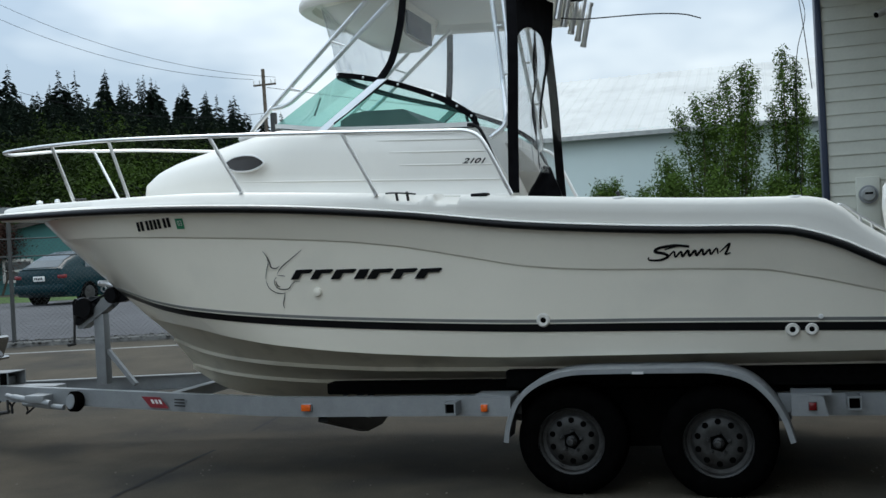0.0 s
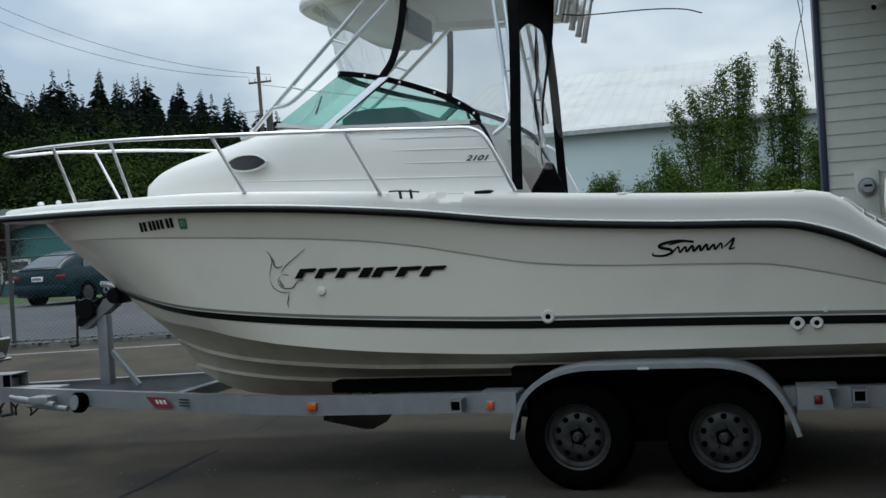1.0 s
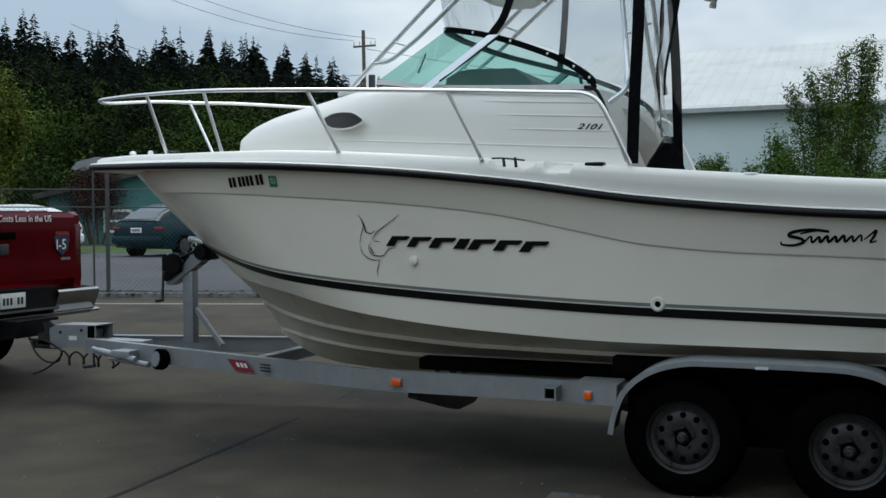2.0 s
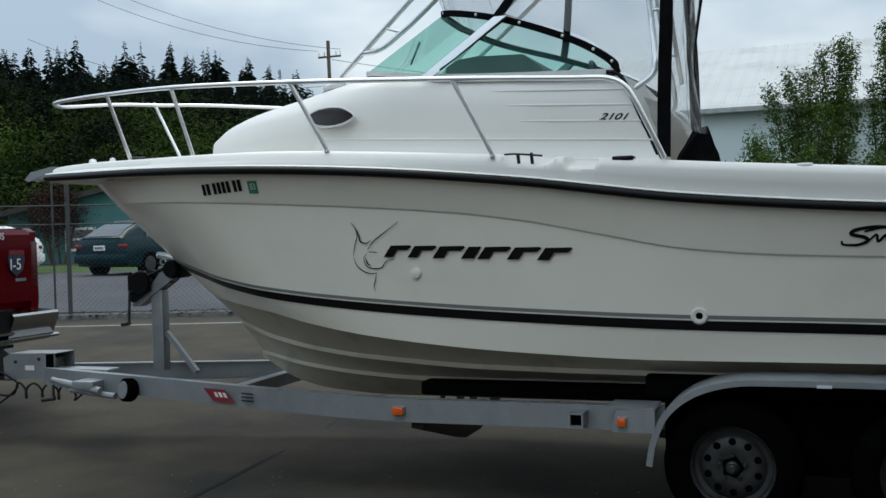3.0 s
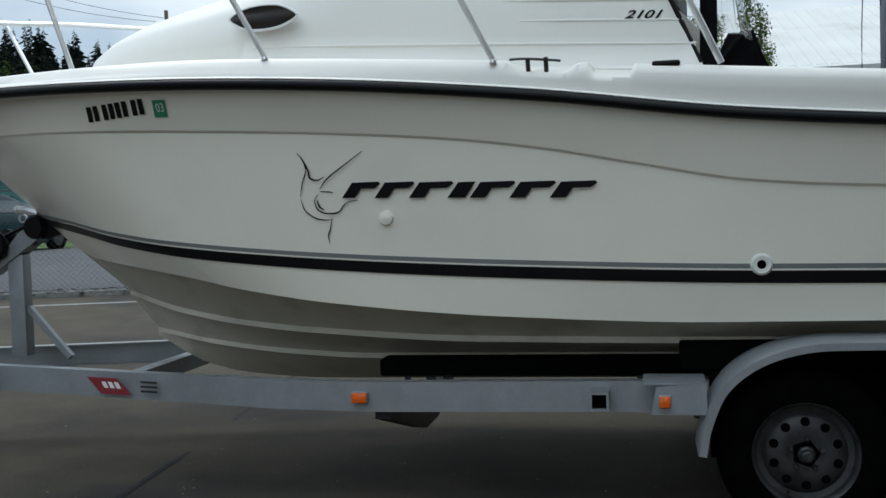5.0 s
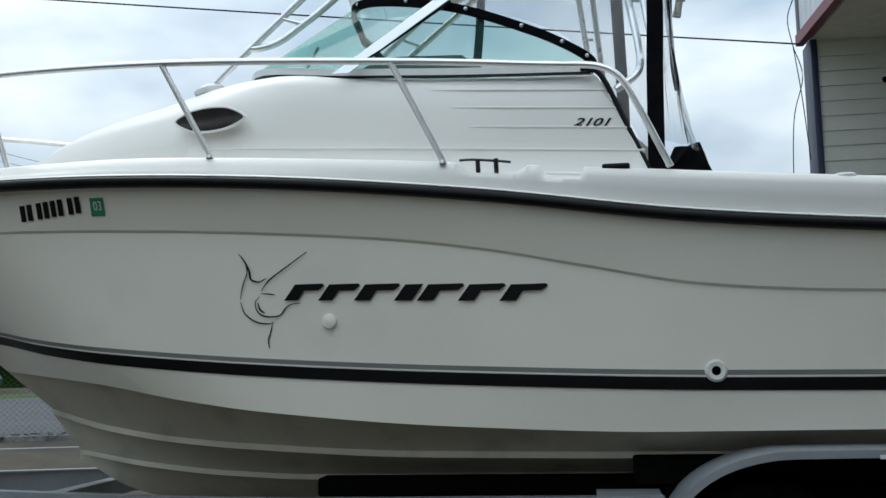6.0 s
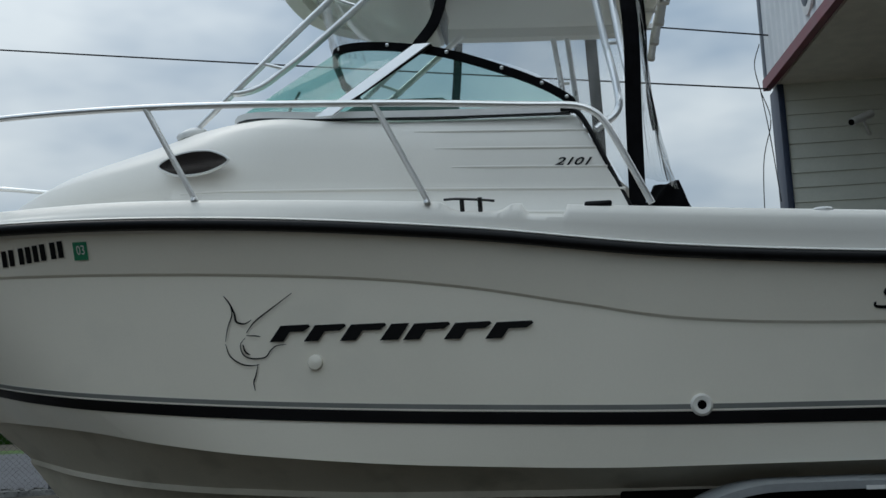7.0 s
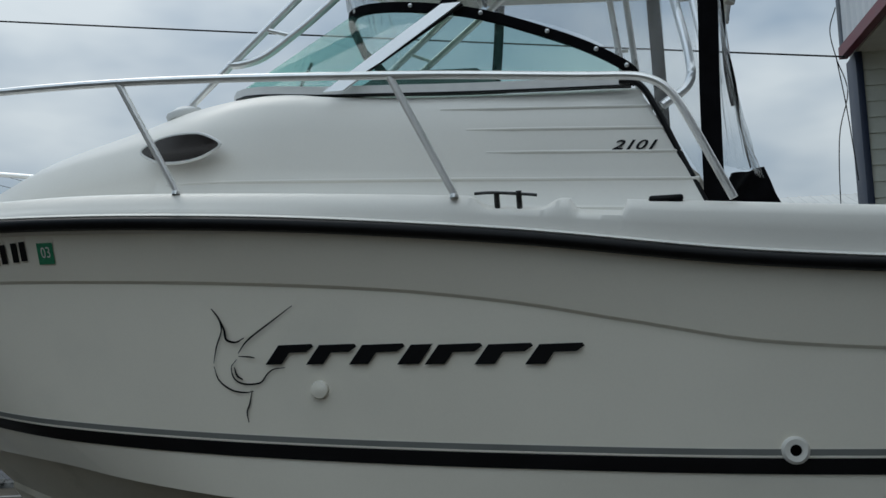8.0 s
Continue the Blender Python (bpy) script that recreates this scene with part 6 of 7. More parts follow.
# ---------------------------------------------------------------- markings and fittings of the hull


def hull_place(x, z, out=0.006):
    """The place on the near hull side at (x, z), lifted off it by out."""
    a, b = ("sh", "kn") if z > F["kn_z"](x) else (("kn", "st") if z > F["st_z"](x) else ("st", "ch"))
    s = (x - START[b]) / (AFT - START[b])
    for _ in range(30):
        s = min(0.99, max(0.0, s))
        p, q = curve(a, s), curve(b, s)
        u = min(1.0, max(0.0, (z - p.z) / (q.z - p.z)))
        w = p.lerp(q, u)
        s += (x - w.x) / 6.2
    t = curve(a, s + 0.01).lerp(curve(b, s + 0.01), u) - curve(a, max(0, s - 0.01)).lerp(curve(b, max(0, s - 0.01)), u)
    n = Vector((-abs(t.y), -abs(t.x), 0)).normalized()
    return Vector((x, w.y, z)) + n * out


def decal(name, shapes, mat, parent, label=""):
    """Flat shapes of (x, z) outlines pressed onto the hull."""
    bm = bmn()
    for o in shapes:
        bm.faces.new([bm.verts.new(hull_place(x, z)) for x, z in o])
    bmesh.ops.triangulate(bm, faces=bm.faces)
    bm.normal_update()
    for f in bm.faces:
        if f.normal.y > 0:
            f.normal_flip()
    return part(name, bm, mat, parent, label, None)


def stroke(pts, w0, w1=None, per=6):
    """Quads along a curved brush stroke in (x, z), swelling from w0 to w1 and back."""
    path = catmull([(x, 0, z) for x, z in pts], per)
    w1 = w1 or w0
    l, r = [], []
    n = len(path) - 1
    for i, p in enumerate(path):
        t = (path[min(i + 1, n)] - path[max(i - 1, 0)]).normalized()
        w = (w0 + (w1 - w0) * math.sin(math.pi * i / n)) / 2
        l.append((p.x - t.z * w, p.z + t.x * w))
        r.append((p.x + t.z * w, p.z - t.x * w))
    return [(l[i], l[i + 1], r[i + 1], r[i]) for i in range(n)]


# emblem blocks: seven slanted bars in a row
x = -1.805
blocks = (0.135, 0.14, 0.155, 0.085, 0.155, 0.155, 0.155)
for k, w in enumerate(blocks):
    zc = 1.367 - 0.034 * (x + 1.8) / 1.03
    h, sl = 0.031, 0.048
    thick = w * (0.42 if k != 3 else 0.85)
    o = [[(x, zc - h), (x + thick, zc - h), (x + thick + sl, zc + h), (x + sl, zc + h)]]
    if k != 3:
        o.append([(x + thick + sl * 0.58, zc + h * 0.16), (x + w - 0.02 + sl * 0.58, zc + h * 0.16), (x + w - 0.006 + sl * 0.85, zc + h * 0.7), (x + w - 0.02 + sl, zc + h), (x + thick + sl, zc + h)])
    decal("emblem_block", o, DECAL, boat, "slanted black emblem bars")
    x += w + 0.006
# emblem line drawing: sweeping outline strokes
fish = []
for pts, w0, w1 in ((((-1.977, 1.526), (-1.955, 1.498), (-1.935, 1.455), (-1.928, 1.422), (-1.895, 1.412), (-1.865, 1.425)), 0.004, 0.011),
                    (((-1.692, 1.523), (-1.77, 1.472), (-1.835, 1.43), (-1.865, 1.405), (-1.888, 1.375)), 0.004, 0.008),
                    (((-1.95, 1.485), (-1.945, 1.45), (-1.965, 1.40), (-1.978, 1.345)), 0.003, 0.007),
                    (((-1.978, 1.335), (-1.96, 1.285), (-1.915, 1.25), (-1.87, 1.24), (-1.84, 1.243)), 0.003, 0.008),
                    (((-1.843, 1.245), (-1.852, 1.20), (-1.862, 1.17), (-1.857, 1.135)), 0.003, 0.008),
                    (((-1.888, 1.365), (-1.85, 1.362), (-1.83, 1.358)), 0.003, 0.007),
                    (((-1.895, 1.355), (-1.915, 1.33), (-1.905, 1.29), (-1.87, 1.27), (-1.815, 1.272), (-1.79, 1.30), (-1.765, 1.318), (-1.725, 1.322)), 0.003, 0.008),
                    (((-1.905, 1.33), (-1.895, 1.30), (-1.875, 1.285)), 0.005, 0.010)):
    fish += stroke([(a - 0.012 - 0.03 * max(0.0, 1.33 - b) * (a < -1.84), b + 0.06 * max(0.0, 1.33 - b) + 0.002) for a, b in pts], w0 * 0.75, w1 * 0.75)
decal("emblem_outline", fish, DECAL, boat, "thin black outline emblem")
# brush-script emblem as one flowing squiggle
sq = stroke(((0.60, 1.415), (0.68, 1.432), (0.74, 1.425), (0.66, 1.436), (0.57, 1.425), (0.545, 1.405), (0.60, 1.39), (0.615, 1.372), (0.57, 1.355), (0.51, 1.358), (0.505, 1.375)), 0.008, 0.017)
wave = [(0.618, 1.372)]
for i in range(1, 15):
    up = i % 2
    wave.append((0.622 + i * 0.0198 + (0.010 if up else -0.004), 1.383 + (0.014 + 0.004 * (i % 4 == 1) if up else -0.015) + 0.0006 * i))
sq += stroke(wave, 0.009, 0.014, 5)
sq += stroke(((0.905, 1.385), (0.94, 1.415), (0.962, 1.432), (0.95, 1.40), (0.935, 1.372), (0.965, 1.38)), 0.006, 0.013)
decal("emblem_script", sq, DECAL, boat, "black brush-stroke emblem")
# registration number as plain bars, with its green sticker
x = -2.99
for k in range(8):
    w = 0.026
    if k in (2, 6):
        x += 0.014
    z = 1.744 + 0.002 * k
    decal("registration_bar", [[(x, z - 0.03), (x + w, z - 0.03), (x + w + 0.004, z + 0.034), (x + 0.004, z + 0.034)]], DECAL, boat)
    x += 0.037
sticker2 = decal("registration_sticker", [[(-2.63, 1.712), (-2.565, 1.71), (-2.56, 1.78), (-2.625, 1.782)]], GREEN, boat, "green square sticker")


def letters(text, height_, depth, shear=0.0, heavy=0.0):
    """The built-in font as a mesh in the xy plane, height_ tall."""
    cu = bpy.data.curves.new("letters", "FONT")
    cu.body, cu.size, cu.extrude, cu.shear, cu.resolution_u = text, height_ / 0.7, depth, shear, 3
    cu.offset = heavy
    tmp = bpy.data.objects.new("letters", cu)
    me = bpy.data.meshes.new_from_object(tmp)
    bm = bmn()
    bm.from_mesh(me)
    bpy.data.objects.remove(tmp)
    bpy.data.curves.remove(cu)
    bpy.data.meshes.remove(me)
    return bm


bm = letters("03", 0.036, 0.0006)
for v in bm.verts:
    v.co = hull_place(-2.612 + v.co.x * 0.8, 1.732 + v.co.y, 0.0085) - Vector((0, v.co.z, 0))
part("sticker_digits", bm, WHITE, sticker2, smooth=None)
bm = letters("2101", 0.034, 0.0006, 0.45, 0.0008)
for v in bm.verts:
    u = v.co.x * 1.5
    xx = -0.639 + u
    zz = 2.017 + v.co.y - u * 0.06
    lo, hi = cabin_place(xx, 2), cabin_place(xx, 4)
    k = (zz - lo.z) / (hi.z - lo.z)
    v.co = Vector((xx, lo.y + (hi.y - lo.y) * k - 0.007 - v.co.z, zz))
part("model_number", bm, DECAL, cabin, "black slanted figures", None)

# drain fittings and side details
for x, z, r in ((-0.143, 1.025, 0.042), (1.277, 0.931, 0.040), (1.38, 0.931, 0.036)):
    c = hull_place(x, z, 0.0)
    d = thing("drain_fitting", tuple(c), "white round through-hull drain fitting", "drain", "hull drains")
    bm = bmn()
    lathe(bm, [(r * 0.42, 0.01), (r * 0.42, -0.016), (r * 0.8, -0.018), (r, -0.008), (r, 0.01)], n=24, at=c)
    part("flange", bm, GEL_DECK, d)
    bm = bmn()
    lathe(bm, [(0.0, 0.0), (r * 0.42, 0.0), (r * 0.42, 0.004)], n=16, at=c + Vector((0, -0.006, 0)))
    part("drain_hole", bm, DARK, d)
c = hull_place(-1.622, 1.249, 0.0)
bm = bmn()
lathe(bm, [(0.0, -0.016), (0.012, -0.015), (0.028, -0.010), (0.031, 0.0), (0.031, 0.01)], n=20, at=c)
solid("vent_button", bm, GEL, "small white domed vent on the hull side", "vent")
c = hull_place(1.43, 1.0, 0.0)
bm = bmn()
lathe(bm, [(0.0, -0.02), (0.012, -0.018), (0.014, 0.0)], n=10, at=c)
solid("drain_nipple", bm, WHITE, "small white drain nipple", "drain")

# mooring cleat in its pocket, deck plate
CL = thing("mooring_cleat", (-0.97, -0.036, 1.80), "stainless steel mooring cleat on the gunwale", "cleat", "cleats")
bm = bmn()
tube(bm, [(-1.075, -0.036, 1.847), (-1.02, -0.036, 1.847), (-0.93, -0.036, 1.838), (-0.878, -0.036, 1.831)], 0.005, 8)
part("cleat_bar", bm, HUBMETAL, CL)
for x in (-1.005, -0.935):
    bm = bmn()
    tube(bm, [(x, -0.036, 1.848), (x, -0.015, 1.79)], 0.009, 8, curved=False)
    part("cleat_leg", bm, HUBMETAL, CL)
bm = bmn()
box(bm, (-0.535, -0.02, 1.79), (-0.43, 0.06, 1.812), 0.008)
solid("deck_plate", bm, BLACK, "small black deck plate on the gunwale", "plate")
for x, y in ((0.35, 0.02), (1.32, 0.03)):
    bm = bmn()
    lathe(bm, [(0.0, 0.006), (0.035, 0.005), (0.042, -0.002), (0.042, -0.012)], n=18)
    bmesh.ops.transform(bm, matrix=Matrix.Translation((x, y, F["top_z"](x) - 0.001)) @ Euler((radians(90), 0, 0)).to_matrix().to_4x4(), verts=bm.verts)
    solid("rod_holder_cap", bm, WHITE, "flush white rod holder cap on the gunwale", "cap", "gunwale caps")

# bow roller, lights and bow cleat
BR = thing("anchor_roller", (-5.0, YC, 1.95), "stainless steel anchor roller on the pulpit", "anchor roller")
bm = bmn()
for dy in (-0.05, 0.05):
    prism(bm, [(-4.6, 1.99), (-4.9, 2.02), (-5.10, 1.985), (-5.16, 1.93), (-5.12, 1.915), (-5.0, 1.95), (-4.85, 1.965), (-4.6, 1.975)], YC + dy - 0.004, YC + dy + 0.004)
box(bm, (-4.95, YC - 0.05, 1.966), (-4.6, YC + 0.05, 1.974))
part("roller_cheeks", bm, GALV, BR)
bm = bmn()
lathe(bm, [(0.0, -0.045), (0.035, -0.045), (0.022, 0.0), (0.035, 0.045), (0.0, 0.045)], n=16, at=(-5.09, YC, 1.955))
part("roller", bm, GEL_DECK, BR, "pale roller at the tip")
for x, y, s in ((-4.42, 0.95, 0.022), (-4.25, 0.95, 0.018)):
    bm = bmn()
    lathe(bm, [(0.0, 0.045), (s, 0.04), (s * 1.3, 0.02), (s * 0.6, 0.012), (s, -0.01)], n=14)
    bmesh.ops.transform(bm, matrix=Matrix.Translation((x, y, 2.0)) @ Euler((radians(90), 0, 0)).to_matrix().to_4x4(), verts=bm.verts)
    solid("bow_fitting", bm, STEEL, "small polished fitting on the foredeck", "fitting", "bow fittings")
BC = thing("bow_cleat", (-3.77, 0.6, 1.97), "small stainless bow cleat", "cleat", "cleats")
bm = bmn()
tube(bm, [(-3.84, 0.625, 2.003), (-3.70, 0.575, 1.998)], 0.007, 8, curved=False)
part("cleat_bar", bm, HUBMETAL, BC)
for u in (0.3, 0.7):
    bm = bmn()
    p = Vector((-3.84, 0.625, 2.003)).lerp(Vector((-3.70, 0.575, 1.998)), u)
    tube(bm, [p, p - Vector((0, 0, 0.045))], 0.007, 8, curved=False)
    part("cleat_leg", bm, HUBMETAL, BC)
# eye bolt at the stem
bm = bmn()
lathe(bm, [(0.018, -0.006), (0.026, -0.006), (0.026, 0.006), (0.018, 0.006)], n=16, at=(-3.99, YC, 1.30))
solid("bow_eye", bm, STEEL, "steel towing eye on the stem", "eye bolt")

# stern handrail and outboard
SR = thing("stern_rail", (1.7, 0.1, 1.5), "short stainless grab rail on the stern quarter", "handrail")
bm = bmn()
tube(bm, [(1.545, 0.08, 1.600), (1.555, 0.08, 1.618), (1.60, 0.08, 1.594), (1.66, 0.08, 1.547), (1.72, 0.08, 1.505), (1.84, 0.08, 1.425), (1.96, 0.08, 1.36)], 0.0085, 8)
part("grab_bar", bm, STEEL, SR)
for x, z in ((1.66, 1.547), (1.72, 1.505), (1.94, 1.37)):
    bm = bmn()
    tube(bm, [(x, 0.08, z), (x, 0.08, z - 0.06)], 0.009, 8, curved=False)
    part("rail_leg", bm, STEEL, SR)
OB = thing("outboard_motor", (2.25, YC, 1.2), "white outboard motor on the transom", "outboard motor")
bm = bmn()
rings = []
for z, sx, sy, ox in ((1.28, 0.22, 0.17, 0), (1.40, 0.31, 0.2, 0.0), (1.6, 0.33, 0.21, 0.0), (1.74, 0.31, 0.2, -0.01), (1.82, 0.24, 0.16, -0.02), (1.85, 0.12, 0.08, -0.02)):
    rings.append([bm.verts.new((2.22 + ox + sx * (abs(math.cos(a)) ** 0.6) * (1 if math.cos(a) > 0 else -1), YC + sy * (abs(math.sin(a)) ** 0.6) * (1 if math.sin(a) > 0 else -1), z)) for a in [2 * math.pi * i / 24 for i in range(24)]])
for a, b in zip(rings, rings[1:]):
    for i in range(24):
        bm.faces.new((a[i], a[(i + 1) % 24], b[(i + 1) % 24], b[i]))
bm.faces.new(rings[-1])
bm.faces.new(rings[0][::-1])
cowl = part("cowling", bm, WHITE, OB, "white engine cowling", 60)
for k in range(3):
    bm = bmn()
    tube(bm, [(1.90, YC - 0.12, 1.44 + 0.03 * k), (2.0, YC - 0.2, 1.45 + 0.03 * k), (2.3, YC - 0.213, 1.47 + 0.03 * k)], 0.006, 6)
    part("cowl_stripe", bm, DECAL, cowl)
bm = bmn()
box(bm, (2.06, YC - 0.07, 0.5), (2.3, YC + 0.07, 1.3), 0.03)
box(bm, (2.0, YC - 0.015, 0.28), (2.32, YC + 0.015, 0.52), 0.01)
part("leg", bm, WHITE, OB)

# ---------------------------------------------------------------- pickup at the hitch
TK = thing("pickup_truck", (-8.5, 1.14, height(-8.5, 1.14)), "dark red pickup truck hitched to the trailer", "pickup")
TY0, TY1, TXR = 0.16, 2.12, -6.0
bm = bmn()
for y0, y1 in ((TY0, TY0 + 0.09), (TY1 - 0.09, TY1)):
    prism(bm, [(-11.9, 0.62), (-6.12, 0.66), (-6.03, 0.72), (-6.0, 0.98), (-6.02, 1.55), (-6.08, 1.585), (-8.2, 1.6), (-8.25, 1.62), (-11.9, 1.45)], y0, y1)
box(bm, (-8.2, TY0 + 0.09, 0.85), (-6.1, TY1 - 0.09, 0.9))
part("bed", bm, TRUCKRED, TK)
bm = bmn()
tg = [(-6.05, 0.945), (-5.992, 0.96), (-5.985, 1.10), (-5.992, 1.28), (-5.972, 1.36), (-5.985, 1.53), (-6.03, 1.575), (-6.07, 1.56), (-6.08, 0.96)]
prism(bm, tg, TY0 + 0.10, TY1 - 0.10)
bmesh.ops.recalc_face_normals(bm, faces=bm.faces)
gate = part("tailgate", bm, TRUCKRED, TK, "glossy dark red tailgate")
for y0, y1 in ((TY0 - 0.003, TY0 + 0.095), (TY1 - 0.095, TY1 + 0.003)):
    bm = bmn()
    box(bm, (-6.1, y0, 1.08), (-6.0, y1, 1.47), 0.012)
    part("tail_light", bm, TAILRED, TK)
bm = bmn()
BP = [(-6.05, 0.63), (-5.88, 0.63), (-5.84, 0.66), (-5.765, 0.835), (-5.765, 0.86), (-5.78, 0.878), (-5.97, 0.89), (-6.05, 0.87)]
prism(bm, BP, TY0 + 0.03, 0.70)
prism(bm, BP, 1.57, TY1 - 0.03)
prism(bm, [(-6.05, 0.70), (-5.80, 0.70), (-5.765, 0.715), (-5.765, 0.735), (-5.82, 0.74), (-6.05, 0.74)], 0.70, 1.57)
bmesh.ops.recalc_face_normals(bm, faces=bm.faces)
bump = part("rear_bumper", bm, CHROME, TK, "chrome step bumper")
bm = bmn()
prism(bm, [(-5.86, 0.640), (-5.775, 0.652), (-5.762, 0.672), (-5.78, 0.684), (-5.86, 0.684)], TY0 + 0.03, TY1 - 0.03)
bmesh.ops.recalc_face_normals(bm, faces=bm.faces)
part("bumper_lip", bm, CHROME, bump, "bright lower lip of the bumper")
bm = bmn()
box(bm, (-5.95, 0.70, 0.74), (-5.80, 1.57, 0.90))
part("bumper_recess", bm, BLACK, bump, "black recessed bumper centre")
bm = bmn()
prism(bm, [(-6.0, 0.90), (-5.79, 0.90), (-5.79, 0.912), (-6.0, 0.912)], TY0 + 0.55, TY1 - 0.55)
part("step_pad", bm, BLACK, bump)
bm = bmn()
box(bm, (-5.800, 0.92, 0.755), (-5.790, 1.20, 0.885), 0.004)
plate_ = part("number_plate", bm, WHITE, bump, "white number plate with dark bars")
for k in range(6):
    bm = bmn()
    box(bm, (-5.790, 0.945 + k * 0.04, 0.785), (-5.7865, 0.968 + k * 0.04, 0.845))
    part("plate_bar", bm, HUBMETAL, plate_) if k != 3 else bm.free()
bm = bmn()
box(bm, (-5.99, 1.02, 1.34), (-5.962, 1.28, 1.40), 0.01)
part("gate_handle", bm, DARK, gate)
bm = bmn()
box(bm, (-5.995, 1.09, 1.20), (-5.978, 1.21, 1.30), 0.008)
part("badge", bm, HUBMETAL, gate, "dark square badge shape")
SHIELD = Matrix(((0, 0, 1, -5.982), (1, 0, 0, 1.84), (0, 1, 0, 1.30), (0, 0, 0, 1)))
bm = bmn()
sh = [(-0.085, 0.10), (0.085, 0.10), (0.095, 0.02), (0.07, -0.07), (0.0, -0.12), (-0.07, -0.07), (-0.095, 0.02)]
plate(bm, sh, SHIELD, 0.012)
shield = part("shield_sticker", bm, TRIMBLUE, gate, "blue road shield sticker")
bm = bmn()
plate(bm, [(-0.085, 0.062), (0.088, 0.062), (0.085, 0.10), (-0.085, 0.10)], SHIELD @ Matrix.Translation((0, 0, 0.013)), 0.002)
part("shield_top", bm, REDLENS, shield)
for name, txt, size, y, z, par in (("shield_text", "I-5", 0.095, 1.755, 1.235, shield), ("tailgate_lettering", "It Costs Less in the US", 0.057, 1.01, 1.492, gate)):
    bm = letters(txt, size, 0.001)
    m = Matrix(((0, 0, 1, -5.964), (1, 0, 0, y), (0, 1, 0, z), (0, 0, 0, 1)))
    bmesh.ops.transform(bm, matrix=m @ Matrix.Diagonal((0.92, 1, 1, 1)), verts=bm.verts)
    part(name, bm, WHITE, par, "white letters", None)
bm = bmn()
box(bm, (-5.985, 1.83, 1.135), (-5.978, 1.95, 1.16))
part("small_badge", bm, CHROME, gate)
bm = bmn()
prism(bm, [(-11.8, 1.45), (-11.0, 1.46), (-10.3, 1.95), (-9.9, 2.0), (-8.6, 1.99), (-8.3, 1.62)], TY0 + 0.12, TY1 - 0.12)
part("cab", bm, TRUCKRED, TK)
bm = bmn()
box(bm, (-8.42, TY0 + 0.25, 1.63), (-8.33, TY1 - 0.25, 1.92), 0.02)
part("rear_window", bm, CARGLASS, TK)
bm = bmn()
box(bm, (-12.6, TY0, 0.6), (-11.8, TY1, 1.43), 0.08)
part("bonnet", bm, TRUCKRED, TK)
bm = bmn()
box(bm, (-12.2, TY0 + 0.3, 0.45), (-6.1, TY1 - 0.3, 0.75))
box(bm, (-6.1, 0.9, 0.52), (-5.6, 1.38, 0.66))
part("chassis", bm, BLACK, TK)
bm = bmn()
box(bm, (-5.62, YC - 0.05, 0.42), (-5.36, YC + 0.05, 0.50), 0.01)
part("hitch", bm, HUBMETAL, TK)
for x in (-7.15, -10.9):
    for y in (TY0 + 0.03, TY1 - 0.25):
        bm = bmn()
        g = height(x, y)
        lathe(bm, [(0.0, 0.02), (0.2, 0.02), (0.24, 0.0), (0.34, 0.0), (0.365, 0.03), (0.37, 0.11), (0.365, 0.2), (0.33, 0.22), (0.0, 0.2)], n=30, at=(x, y, g + 0.37))
        part("tyre", bm, TYRE, TK)


# ---------------------------------------------------------------- parked cars


